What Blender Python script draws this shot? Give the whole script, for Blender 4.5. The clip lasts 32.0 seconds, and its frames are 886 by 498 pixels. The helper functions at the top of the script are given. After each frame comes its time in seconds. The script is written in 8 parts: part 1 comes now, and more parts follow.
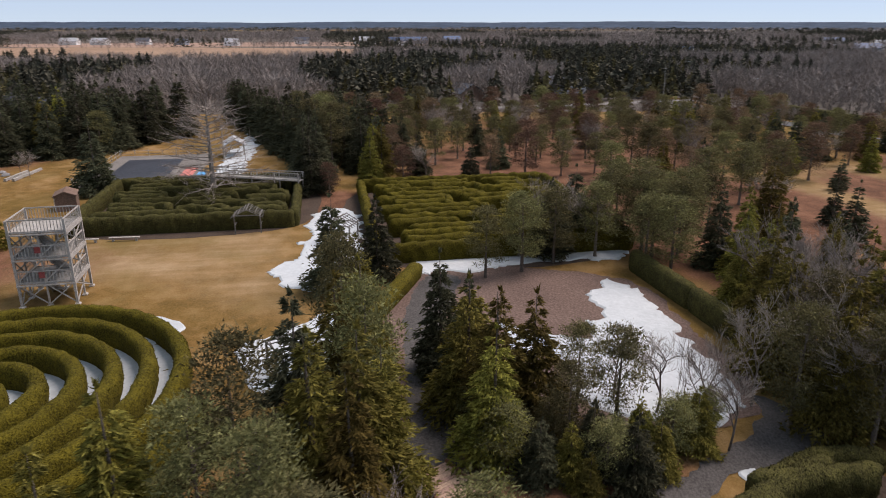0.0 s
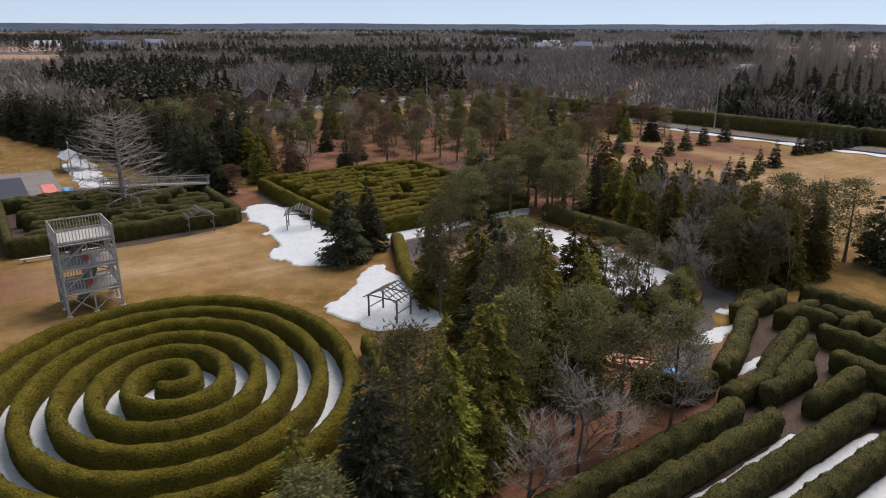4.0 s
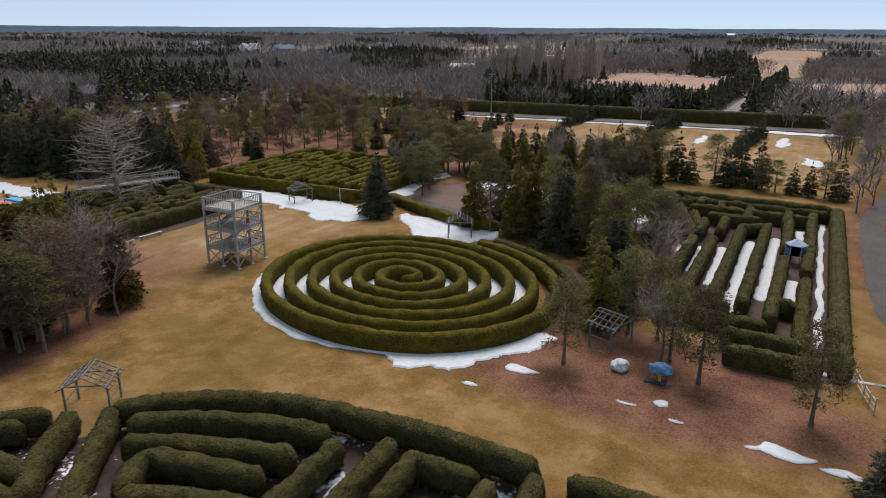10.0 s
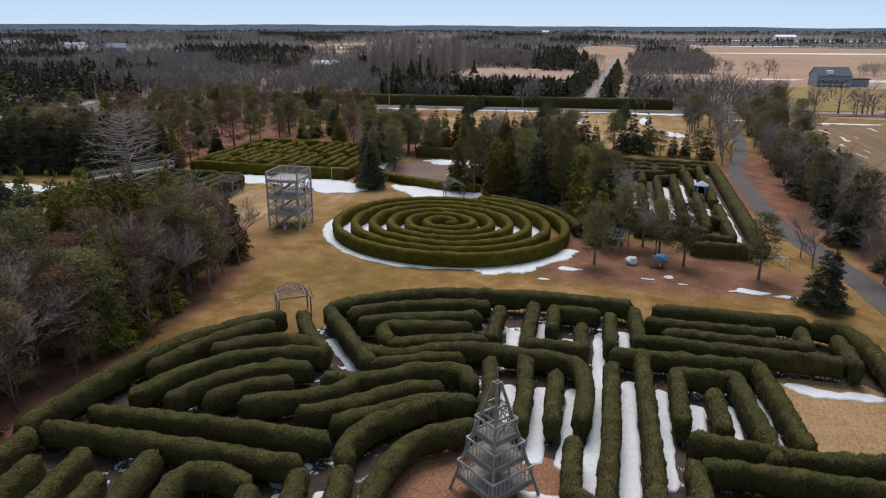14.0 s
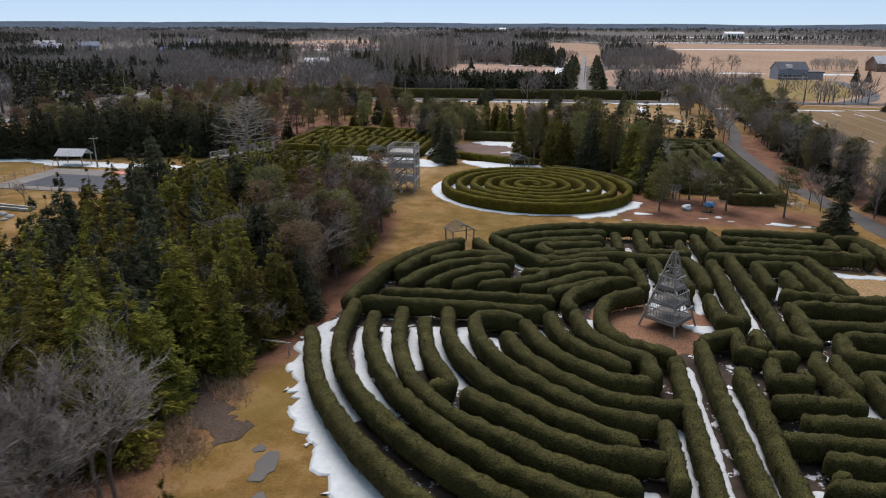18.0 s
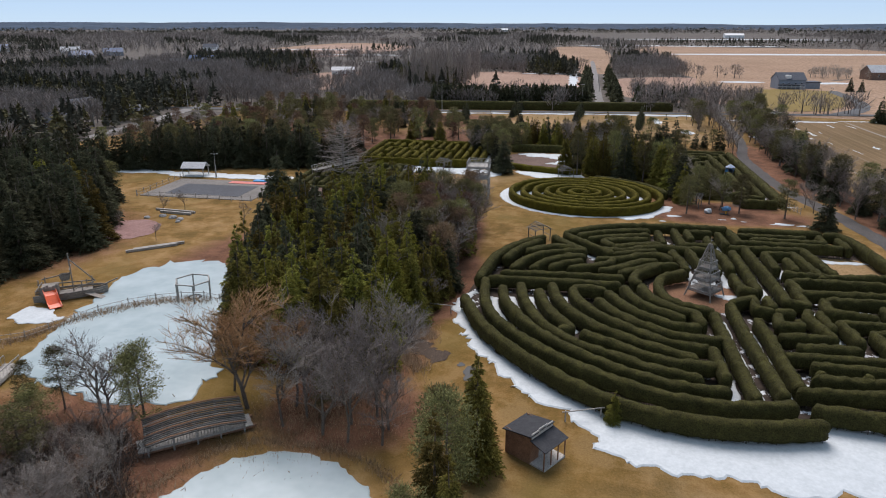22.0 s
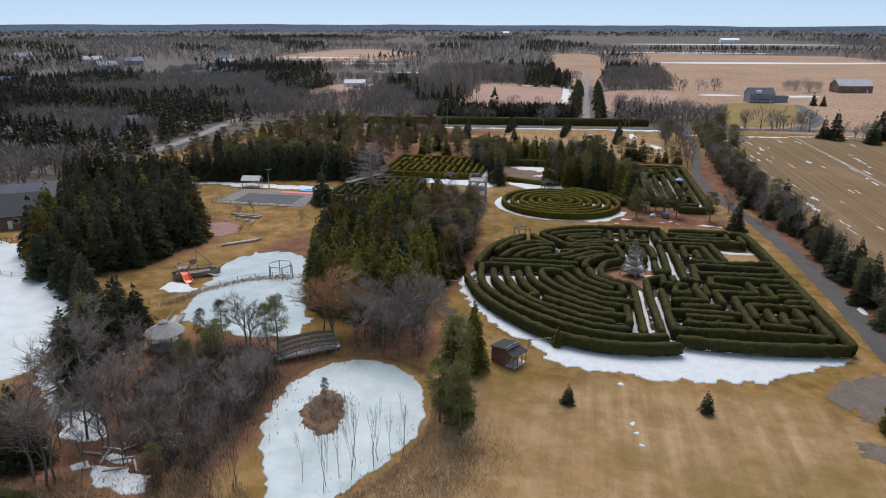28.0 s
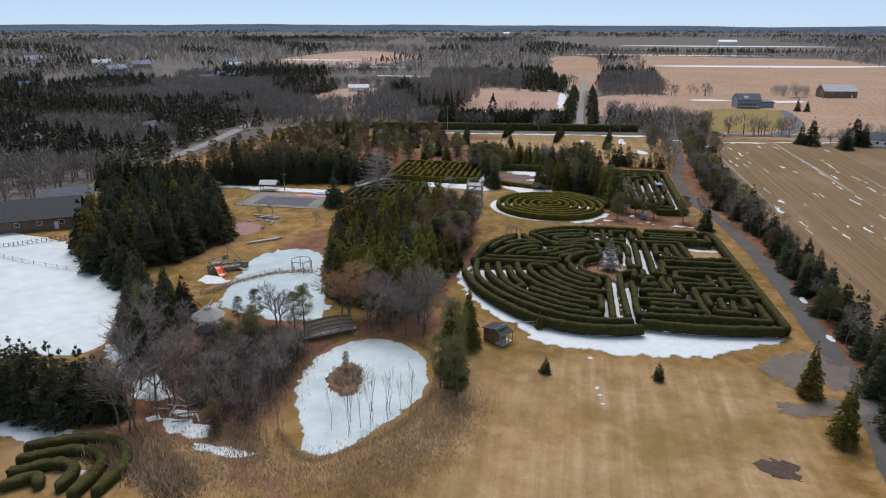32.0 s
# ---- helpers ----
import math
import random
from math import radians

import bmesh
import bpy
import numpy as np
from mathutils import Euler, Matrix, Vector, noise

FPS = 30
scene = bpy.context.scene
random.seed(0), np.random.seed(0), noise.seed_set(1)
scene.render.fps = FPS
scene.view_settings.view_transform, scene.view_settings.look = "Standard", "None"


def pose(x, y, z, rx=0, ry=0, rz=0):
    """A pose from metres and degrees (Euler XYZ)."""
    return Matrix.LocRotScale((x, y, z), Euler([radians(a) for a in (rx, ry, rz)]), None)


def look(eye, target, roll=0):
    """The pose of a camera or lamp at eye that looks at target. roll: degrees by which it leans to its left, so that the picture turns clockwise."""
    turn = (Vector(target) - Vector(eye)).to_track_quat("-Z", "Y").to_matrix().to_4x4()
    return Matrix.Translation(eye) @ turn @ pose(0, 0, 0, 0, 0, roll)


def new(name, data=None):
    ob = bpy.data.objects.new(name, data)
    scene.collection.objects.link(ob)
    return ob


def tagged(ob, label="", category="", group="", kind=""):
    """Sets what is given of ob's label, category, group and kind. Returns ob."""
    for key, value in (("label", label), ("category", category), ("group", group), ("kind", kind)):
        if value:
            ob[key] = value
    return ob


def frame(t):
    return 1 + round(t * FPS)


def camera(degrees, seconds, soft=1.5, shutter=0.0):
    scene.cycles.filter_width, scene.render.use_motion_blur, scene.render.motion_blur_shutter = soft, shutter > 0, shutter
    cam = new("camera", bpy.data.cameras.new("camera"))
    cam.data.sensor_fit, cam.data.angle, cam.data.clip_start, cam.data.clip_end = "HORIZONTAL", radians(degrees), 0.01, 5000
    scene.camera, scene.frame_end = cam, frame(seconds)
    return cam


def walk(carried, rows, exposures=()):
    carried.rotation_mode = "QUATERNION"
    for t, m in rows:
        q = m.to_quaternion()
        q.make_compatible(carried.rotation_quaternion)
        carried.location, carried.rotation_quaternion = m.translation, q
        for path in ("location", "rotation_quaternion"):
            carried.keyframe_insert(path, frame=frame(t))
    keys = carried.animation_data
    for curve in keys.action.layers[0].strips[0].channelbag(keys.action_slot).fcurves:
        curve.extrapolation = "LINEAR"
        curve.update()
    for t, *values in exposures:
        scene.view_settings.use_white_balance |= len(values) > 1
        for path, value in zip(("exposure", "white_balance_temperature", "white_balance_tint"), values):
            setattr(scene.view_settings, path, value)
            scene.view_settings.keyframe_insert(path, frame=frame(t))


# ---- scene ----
cam = camera(66.3, 32.0, 1.0, 0.5)
METRES, EYE, TILT, LEAN, TURN = 240.0, 23.7, -18.3, 0.0, 80.0
ROWS = [
    (0.0, 0.0, 0.0, 0.0, 0.0, 0.0, -0.0),
    (0.5, -0.0146, -0.007, -0.0018, -4.1, -0.04, 1.36),
    (1.0, -0.0298, -0.0136, -0.0034, -8.26, -0.18, 2.67),
    (1.5, -0.045, -0.0195, -0.0049, -11.34, -0.31, 3.63),
    (2.0, -0.0605, -0.0246, -0.0058, -13.84, -0.49, 4.42),
    (2.5, -0.0762, -0.0291, -0.0065, -16.27, -0.7, 5.21),
    (3.0, -0.0922, -0.0331, -0.0071, -18.68, -0.94, 5.97),
    (3.5, -0.1084, -0.0364, -0.0078, -21.11, -1.18, 6.75),
    (5.5, -0.1761, -0.0441, -0.0079, -31.71, -2.59, 9.72),
    (6.0, -0.1929, -0.045, -0.0077, -34.44, -3.05, 10.42),
    (6.5, -0.2102, -0.0454, -0.0073, -36.77, -3.47, 10.99),
    (7.0, -0.2272, -0.045, -0.0066, -39.19, -3.99, 11.61),
    (7.5, -0.2441, -0.0444, -0.006, -41.6, -4.49, 12.26),
    (8.0, -0.2612, -0.0435, -0.0051, -43.78, -4.94, 12.67),
    (8.5, -0.2788, -0.0429, -0.0045, -45.55, -5.32, 13.16),
    (9.0, -0.296, -0.0411, -0.0038, -47.03, -5.62, 13.48),
    (9.5, -0.3135, -0.0392, -0.0028, -48.48, -5.95, 13.77),
    (10.0, -0.3303, -0.0366, -0.0016, -49.87, -6.29, 14.06),
    (10.5, -0.3473, -0.0342, -0.0006, -51.08, -6.58, 14.35),
    (11.0, -0.3644, -0.0312, 0.001, -52.1, -6.85, 14.52),
    (11.5, -0.3805, -0.0274, 0.0024, -53.03, -7.08, 14.71),
    (12.0, -0.3969, -0.0236, 0.0038, -54.54, -7.48, 15.02),
    (12.5, -0.4128, -0.0194, 0.0056, -56.66, -8.09, 15.42),
    (13.0, -0.4286, -0.0145, 0.0075, -58.99, -8.77, 15.77),
    (13.5, -0.4448, -0.0093, 0.0097, -61.79, -9.58, 16.13),
    (15.5, -0.5103, 0.0105, 0.0186, -68.39, -11.61, 16.99),
    (16.0, -0.5263, 0.0158, 0.0206, -68.38, -11.63, 16.98),
    (16.5, -0.5421, 0.0212, 0.0224, -68.36, -11.63, 16.98),
    (17.0, -0.5578, 0.0264, 0.0243, -68.33, -11.64, 16.96),
    (17.5, -0.5735, 0.0316, 0.0261, -68.33, -11.66, 16.98),
    (18.0, -0.5894, 0.0364, 0.0289, -68.34, -11.71, 16.98),
    (18.5, -0.6052, 0.0398, 0.0333, -68.33, -11.7, 17.03),
    (19.0, -0.622, 0.0428, 0.039, -68.36, -11.74, 17.0),
    (19.5, -0.6377, 0.0445, 0.0442, -68.35, -11.72, 16.97),
    (20.0, -0.6542, 0.0457, 0.05, -68.37, -11.78, 17.01),
    (20.5, -0.6689, 0.0462, 0.0544, -68.37, -11.79, 17.04),
    (21.0, -0.6852, 0.0461, 0.059, -68.4, -11.8, 17.02),
    (21.5, -0.7013, 0.0446, 0.0633, -68.42, -11.83, 17.04),
    (22.0, -0.7167, 0.0417, 0.0667, -68.41, -11.83, 17.07),
    (22.5, -0.7322, 0.0378, 0.0698, -68.42, -11.83, 17.11),
    (23.0, -0.7478, 0.0329, 0.0732, -68.43, -11.88, 17.05),
    (23.5, -0.7625, 0.0273, 0.0761, -68.43, -11.88, 17.09),
    (24.0, -0.7769, 0.0212, 0.0786, -68.41, -11.86, 17.08),
    (24.5, -0.7912, 0.015, 0.0813, -68.41, -11.85, 17.09),
    (25.0, -0.8049, 0.0086, 0.0841, -68.38, -11.85, 17.08),
    (25.5, -0.8185, 0.0024, 0.0869, -68.38, -11.86, 17.08),
    (27.5, -0.8654, -0.0198, 0.0962, -68.26, -11.8, 17.06),
    (28.0, -0.8754, -0.0244, 0.0982, -68.25, -11.79, 17.07),
    (28.5, -0.8851, -0.0288, 0.1002, -68.23, -11.79, 17.07),
    (29.0, -0.8944, -0.0332, 0.102, -68.23, -11.82, 17.07),
    (29.5, -0.9035, -0.0376, 0.1039, -68.21, -11.82, 17.06),
    (30.0, -0.9125, -0.0419, 0.1058, -68.2, -11.83, 17.06),
    (30.5, -0.9215, -0.0461, 0.1076, -68.2, -11.83, 17.04),
    (31.0, -0.9305, -0.0504, 0.1092, -68.19, -11.82, 17.04),
    (31.5, -0.9393, -0.0545, 0.1108, -68.18, -11.82, 17.03),
    (32.0, -0.948, -0.0587, 0.1125, -68.17, -11.83, 17.03),
]
walk(cam, [(t, pose(0, 0, EYE, TILT, LEAN, TURN) @ pose(METRES * x, METRES * y, METRES * z, 90 + pitch, roll, yaw)) for t, x, y, z, yaw, pitch, roll in ROWS],
     [(0, 0.28, 6650, 18), (9, 0.22, 6440, 15), (13, 0.22, 6300, 14), (18, 0.22, 6230, 13), (24, 0.20, 6170, 13), (32, 0.19, 6100, 12)])

from mathutils.geometry import delaunay_2d_cdt

# ---- light ----
world = bpy.data.worlds.new("sky")
scene.world = world
world.use_nodes = True
wn = world.node_tree.nodes
sky = wn.new("ShaderNodeTexSky")
sky.sky_type, sky.sun_disc = "NISHITA", False
sky.sun_elevation, sky.sun_rotation = radians(57), radians(345)
sky.altitude, sky.air_density, sky.dust_density, sky.ozone_density = 1800, 0.6, 0.0, 3.0
tint = wn.new("ShaderNodeMix")
tint.data_type, tint.blend_type, tint.inputs[0].default_value = "RGBA", "MULTIPLY", 1.0
tint.inputs[7].default_value = (0.86, 0.93, 1.07, 1)
world.node_tree.links.new(sky.outputs[0], tint.inputs[6])
veil = wn.new("ShaderNodeMix")  # thin high cloud over the blue
veil.data_type, veil.inputs[0].default_value = "RGBA", 0.72
veil.inputs[7].default_value = (4.0, 4.82, 5.5, 1)
world.node_tree.links.new(tint.outputs[2], veil.inputs[6])
world.node_tree.links.new(veil.outputs[2], wn["Background"].inputs[0])
wn["Background"].inputs[1].default_value = 0.113

sun = new("sun", bpy.data.lights.new("sun", "SUN"))
sun.data.energy, sun.data.angle, sun.data.color = 3.62, radians(38), (1.0, 0.905, 0.845)
sun.matrix_world = look((0, 0, 80), Vector((0, 0, 80)) + Vector((math.sin(radians(15)) * math.cos(radians(57)), -math.cos(radians(15)) * math.cos(radians(57)), -math.sin(radians(57)))))


# ---- materials ----
def shader(name, rough=0.85, spec=0.25):
    """A node material: its tree, its main node and a helper that adds and links nodes."""
    m = bpy.data.materials.new(name)
    m.use_nodes = True
    tree = m.node_tree
    main = tree.nodes["Principled BSDF"]
    main.inputs["Roughness"].default_value = rough
    main.inputs["Specular IOR Level"].default_value = spec
    return m, tree, main


def noise_node(tree, scale, detail=4.0, rough=0.6, coords="Object", stretch=None):
    tc = tree.nodes.new("ShaderNodeTexCoord")
    n = tree.nodes.new("ShaderNodeTexNoise")
    n.inputs["Scale"].default_value, n.inputs["Detail"].default_value, n.inputs["Roughness"].default_value = scale, detail, rough
    src = tc.outputs[coords]
    if stretch:
        mp = tree.nodes.new("ShaderNodeMapping")
        mp.inputs["Scale"].default_value = stretch
        tree.links.new(src, mp.inputs["Vector"])
        src = mp.outputs[0]
    tree.links.new(src, n.inputs["Vector"])
    return n.outputs["Fac"]


def ramp(tree, fac, stops):
    r = tree.nodes.new("ShaderNodeValToRGB")
    el = r.color_ramp.elements
    while len(el) < len(stops):
        el.new(0.5)
    for e, (p, c) in zip(el, stops):
        e.position, e.color = p, (*c, 1)
    tree.links.new(fac, r.inputs[0])
    return r.outputs[0]


def mix(tree, fac, a, b, mode="MIX"):
    n = tree.nodes.new("ShaderNodeMix")
    n.data_type, n.blend_type = "RGBA", mode
    for sock, v in ((n.inputs[0], fac), (n.inputs[6], a), (n.inputs[7], b)):
        if isinstance(v, (int, float)):
            sock.default_value = v
        elif isinstance(v, tuple):
            sock.default_value = (*v, 1)
        else:
            tree.links.new(v, sock)
    return n.outputs[2]


def bump(tree, main, fac, strength=0.5, dist=0.05):
    b = tree.nodes.new("ShaderNodeBump")
    b.inputs["Strength"].default_value, b.inputs["Distance"].default_value = strength, dist
    tree.links.new(fac, b.inputs["Height"])
    tree.links.new(b.outputs[0], main.inputs["Normal"])


def varied(name, dark, mid, light, scale=2.0, fine=20.0, rough=0.85, bumps=0.4, dist=0.03, rand=0.0, spec=0.2, stretch=None, coords="Object", mild=False, through_light=0.0, island=0.0):
    """A surface with two scales of variation and, with rand, a shift from object to object; with island, from sprig to sprig."""
    m, tree, main = shader(name, rough, spec)
    a = noise_node(tree, scale, 5, 0.65, coords, stretch)
    c = ramp(tree, a, [(0.32, dark), (0.5, mid), (0.7, light)])
    f = noise_node(tree, fine, 3, 0.6, coords, stretch)
    c = mix(tree, 0.55, c, ramp(tree, f, [(0.3, dark), (0.7, light)] if mild else [(0.3, tuple(v * 0.55 for v in dark)), (0.7, tuple(min(1, v * 1.35) for v in light))]))
    if rand:
        info = tree.nodes.new("ShaderNodeObjectInfo")
        hsv = tree.nodes.new("ShaderNodeHueSaturation")
        mr = tree.nodes.new("ShaderNodeMapRange")
        mr.inputs["To Min"].default_value, mr.inputs["To Max"].default_value = 1 - rand, 1 + rand
        tree.links.new(info.outputs["Random"], mr.inputs["Value"])
        tree.links.new(mr.outputs[0], hsv.inputs["Value"])
        mh = tree.nodes.new("ShaderNodeMapRange")
        mh.inputs["To Min"].default_value, mh.inputs["To Max"].default_value = 0.5 - rand * 0.08, 0.5 + rand * 0.05
        tree.links.new(info.outputs["Random"], mh.inputs["Value"])
        tree.links.new(mh.outputs[0], hsv.inputs["Hue"])
        tree.links.new(c, hsv.inputs["Color"])
        c = hsv.outputs[0]
    if island:
        geo = tree.nodes.new("ShaderNodeNewGeometry")
        leaf = tree.nodes.new("ShaderNodeHueSaturation")
        ml = tree.nodes.new("ShaderNodeMapRange")
        ml.inputs["To Min"].default_value, ml.inputs["To Max"].default_value = 1 - island, 1 + island
        tree.links.new(geo.outputs["Random Per Island"], ml.inputs["Value"])
        tree.links.new(ml.outputs[0], leaf.inputs["Value"])
        tree.links.new(c, leaf.inputs["Color"])
        c = leaf.outputs[0]
    tree.links.new(c, main.inputs["Base Color"])
    if through_light:
        tl = tree.nodes.new("ShaderNodeBsdfTranslucent")
        ms = tree.nodes.new("ShaderNodeMixShader")
        ms.inputs[0].default_value = through_light
        tree.links.new(c, tl.inputs["Color"])
        tree.links.new(main.outputs[0], ms.inputs[1])
        tree.links.new(tl.outputs[0], ms.inputs[2])
        tree.links.new(ms.outputs[0], tree.nodes["Material Output"].inputs["Surface"])
    if bumps:
        bump(tree, main, f, bumps, dist)
    return m


HEDGE = varied("hedge_foliage", (0.016, 0.0134, 0.0018), (0.052, 0.0440, 0.0046), (0.136, 0.112, 0.0120), 0.9, 8, 0.9, 1.0, 0.14, 0.0, 0.1, island=0.2)
HEDGE_DARK = varied("maze_foliage", (0.012, 0.0118, 0.0048), (0.032, 0.0303, 0.0106), (0.096, 0.088, 0.0255), 0.9, 8, 0.9, 1.0, 0.14, 0.0, 0.1, island=0.2)
SPRUCE = varied("spruce_needles", (0.026, 0.028, 0.016), (0.056, 0.060, 0.034), (0.112, 0.115, 0.066), 0.8, 7, 0.9, 0, 0, 0.35, 0.1, through_light=0.3, island=0.4)
CEDAR = varied("cedar_foliage", (0.046, 0.045, 0.013), (0.118, 0.110, 0.025), (0.240, 0.210, 0.045), 0.7, 7, 0.9, 0, 0, 0.45, 0.1, through_light=0.3, island=0.45)
PINE = varied("pine_needles", (0.042, 0.042, 0.020), (0.104, 0.101, 0.044), (0.205, 0.192, 0.082), 0.7, 7, 0.9, 0, 0, 0.35, 0.1, through_light=0.3, island=0.4)
RUSTY = varied("rusty_needles", (0.070, 0.047, 0.029), (0.142, 0.096, 0.058), (0.228, 0.158, 0.098), 0.7, 7, 0.9, 0, 0, 0.4, 0.1, through_light=0.3, island=0.35)
# spruce for the far woods, greyed and lightened in colour for distance haze
HAZED_SPRUCE = varied("hazed_conifer_needles", (0.036, 0.036, 0.025), (0.068, 0.066, 0.048), (0.120, 0.114, 0.084), 0.06, 0.7, 0.95, 0, 0, 0.0, 0.1, island=0.3)
FAR_OLIVE = varied("far_olive_needles", (0.046, 0.042, 0.020), (0.092, 0.082, 0.036), (0.150, 0.132, 0.062), 0.06, 0.7, 0.95, 0, 0, 0.0, 0.1, island=0.3)
BARK = varied("bark", (0.045, 0.0363, 0.0287), (0.1125, 0.0912, 0.075), (0.195, 0.165, 0.1375), 1.5, 14, 0.95, 0.5, 0.03, 0.2)
TWIG = varied("bare_twigs", (0.120, 0.102, 0.088), (0.232, 0.200, 0.174), (0.350, 0.306, 0.268), 1.2, 8, 0.95, 0, 0, 0.3, through_light=0.2)
FAR_TWIG = varied("far_twigs", (0.105, 0.088, 0.077), (0.190, 0.162, 0.143), (0.285, 0.248, 0.222), 0.05, 0.6, 0.95, 0, 0, island=0.25)
TWIG_TAN = varied("tan_twigs", (0.190, 0.105, 0.045), (0.340, 0.195, 0.092), (0.460, 0.285, 0.150), 1.2, 8, 0.95, 0, 0, 0.2, through_light=0.2)
WOOD = varied("weathered_wood", (0.180, 0.168, 0.150), (0.320, 0.300, 0.272), (0.440, 0.420, 0.385), 1.5, 24, 0.85, 0.3, 0.01)
WOOD_DARK = varied("dark_weathered_wood", (0.075, 0.070, 0.062), (0.135, 0.126, 0.115), (0.210, 0.200, 0.185), 1.5, 24, 0.85, 0.3, 0.01)
WOOD_BROWN = varied("brown_wood", (0.116, 0.0609, 0.0362), (0.2175, 0.1189, 0.0725), (0.3335, 0.1958, 0.1232), 1.5, 24, 0.85, 0.3, 0.01)
RUST_EARTH = varied("rusty_earth", (0.105, 0.050, 0.027), (0.170, 0.085, 0.046), (0.235, 0.130, 0.076), 0.4, 5, 0.95, 0.4, 0.03)
SNOW = varied("old_snow", (0.38, 0.412, 0.422), (0.452, 0.488, 0.498), (0.53, 0.563, 0.573), 0.5, 3, 0.6, 0.4, 0.08, 0, 0.3, mild=True)
SNOWY_ICE = varied("snowy_ice", (0.35, 0.395, 0.40), (0.44, 0.482, 0.487), (0.515, 0.548, 0.552), 0.04, 0.3, 0.5, 0.12, 0.03, 0, 0.35, mild=True)
ICE = varied("pond_ice", (0.20, 0.262, 0.272), (0.285, 0.35, 0.36), (0.41, 0.472, 0.48), 0.045, 0.22, 0.4, 0.12, 0.03, 0, 0.4, mild=True)
GRAVEL = varied("gravel_road", (0.038, 0.034, 0.032), (0.064, 0.059, 0.055), (0.100, 0.093, 0.087), 0.25, 7, 0.9, 0.5, 0.02)
DIRT = varied("brown_grit", (0.070, 0.045, 0.036), (0.118, 0.078, 0.062), (0.170, 0.120, 0.098), 0.12, 5, 0.95, 0.4, 0.03)
CONCRETE = varied("pale_concrete", (0.30, 0.28, 0.25), (0.40, 0.375, 0.34), (0.50, 0.47, 0.43), 0.4, 9, 0.9, 0.2, 0.01)
MUD = varied("dark_mud", (0.030, 0.021, 0.015), (0.054, 0.038, 0.028), (0.088, 0.064, 0.048), 0.3, 6, 0.95, 0.4, 0.03)
ASPHALT = varied("asphalt", (0.045, 0.046, 0.048), (0.075, 0.076, 0.078), (0.120, 0.120, 0.120), 0.2, 9, 0.85, 0.3, 0.01)


# ---- builders ----
def part(name, bm, material, parent=None, label=""):
    """Links a bmesh, or (vertices, faces), as one mesh object."""
    me = bpy.data.meshes.new(name)
    if isinstance(bm, tuple):
        me.from_pydata([tuple(v) for v in bm[0]], [], [tuple(int(i) for i in f) for f in bm[1]])
    else:
        bm.to_mesh(me)
        bm.free()
    me.materials.append(material)
    ob = new(name, me)
    if parent:
        ob.parent = parent
    if label:
        ob["label"] = label
    return ob


def thing(name, x, y, z, label, category, group="", kind="", turn=0.0):
    ob = new(name)
    ob.matrix_world = pose(x, y, z, 0, 0, turn)
    return tagged(ob, label, category, group, kind)


def box(bm, x, y, z, sx, sy, sz, m=None, bev=0.0):
    """A box by its centre and size, with soft edges where bev is given."""
    made = bmesh.ops.create_cube(bm, size=1.0)["verts"]
    bmesh.ops.scale(bm, vec=(sx, sy, sz), verts=made)
    bmesh.ops.translate(bm, vec=(x, y, z), verts=made)
    if bev:
        bmesh.ops.bevel(bm, geom=list({e for v in made for e in v.link_edges}), offset=bev, segments=1, affect="EDGES")
        made = bm.verts[:] if m is not None else made
    if m is not None:
        bmesh.ops.transform(bm, matrix=m, verts=made)
    return bm


def beam(bm, a, b, w=0.1, d=None):
    """A square timber from a to b."""
    a, b = Vector(a), Vector(b)
    made = bmesh.ops.create_cube(bm, size=1.0)["verts"]
    bmesh.ops.scale(bm, vec=(w, d or w, (b - a).length), verts=made)
    q = (b - a).to_track_quat("Z", "Y").to_matrix().to_4x4()
    bmesh.ops.transform(bm, matrix=Matrix.Translation((a + b) / 2) @ q, verts=made)
    return bm


def beam_bm(a, b, w=0.1, d=None):
    return beam(bmesh.new(), a, b, w, d)


def smooth_line(pts, step=0.5, closed=False):
    """A Catmull-Rom curve through points of the plan, in even steps."""
    p = [np.array(q, float) for q in pts]
    if closed:
        p = [p[-1]] + p + [p[0], p[1]]
    else:
        p = [2 * p[0] - p[1]] + p + [2 * p[-1] - p[-2]]
    out = []
    for i in range(1, len(p) - 2):
        a, b, c, d = p[i - 1:i + 3]
        n = max(2, int(np.linalg.norm(c - b) / step))
        for k in range(n):
            t = k / n
            out.append(0.5 * (2 * b + (c - a) * t + (2 * a - 5 * b + 4 * c - d) * t * t + (3 * b - a - 3 * c + d) * t ** 3))
    if not closed:
        out.append(p[-2])
    return np.array(out)


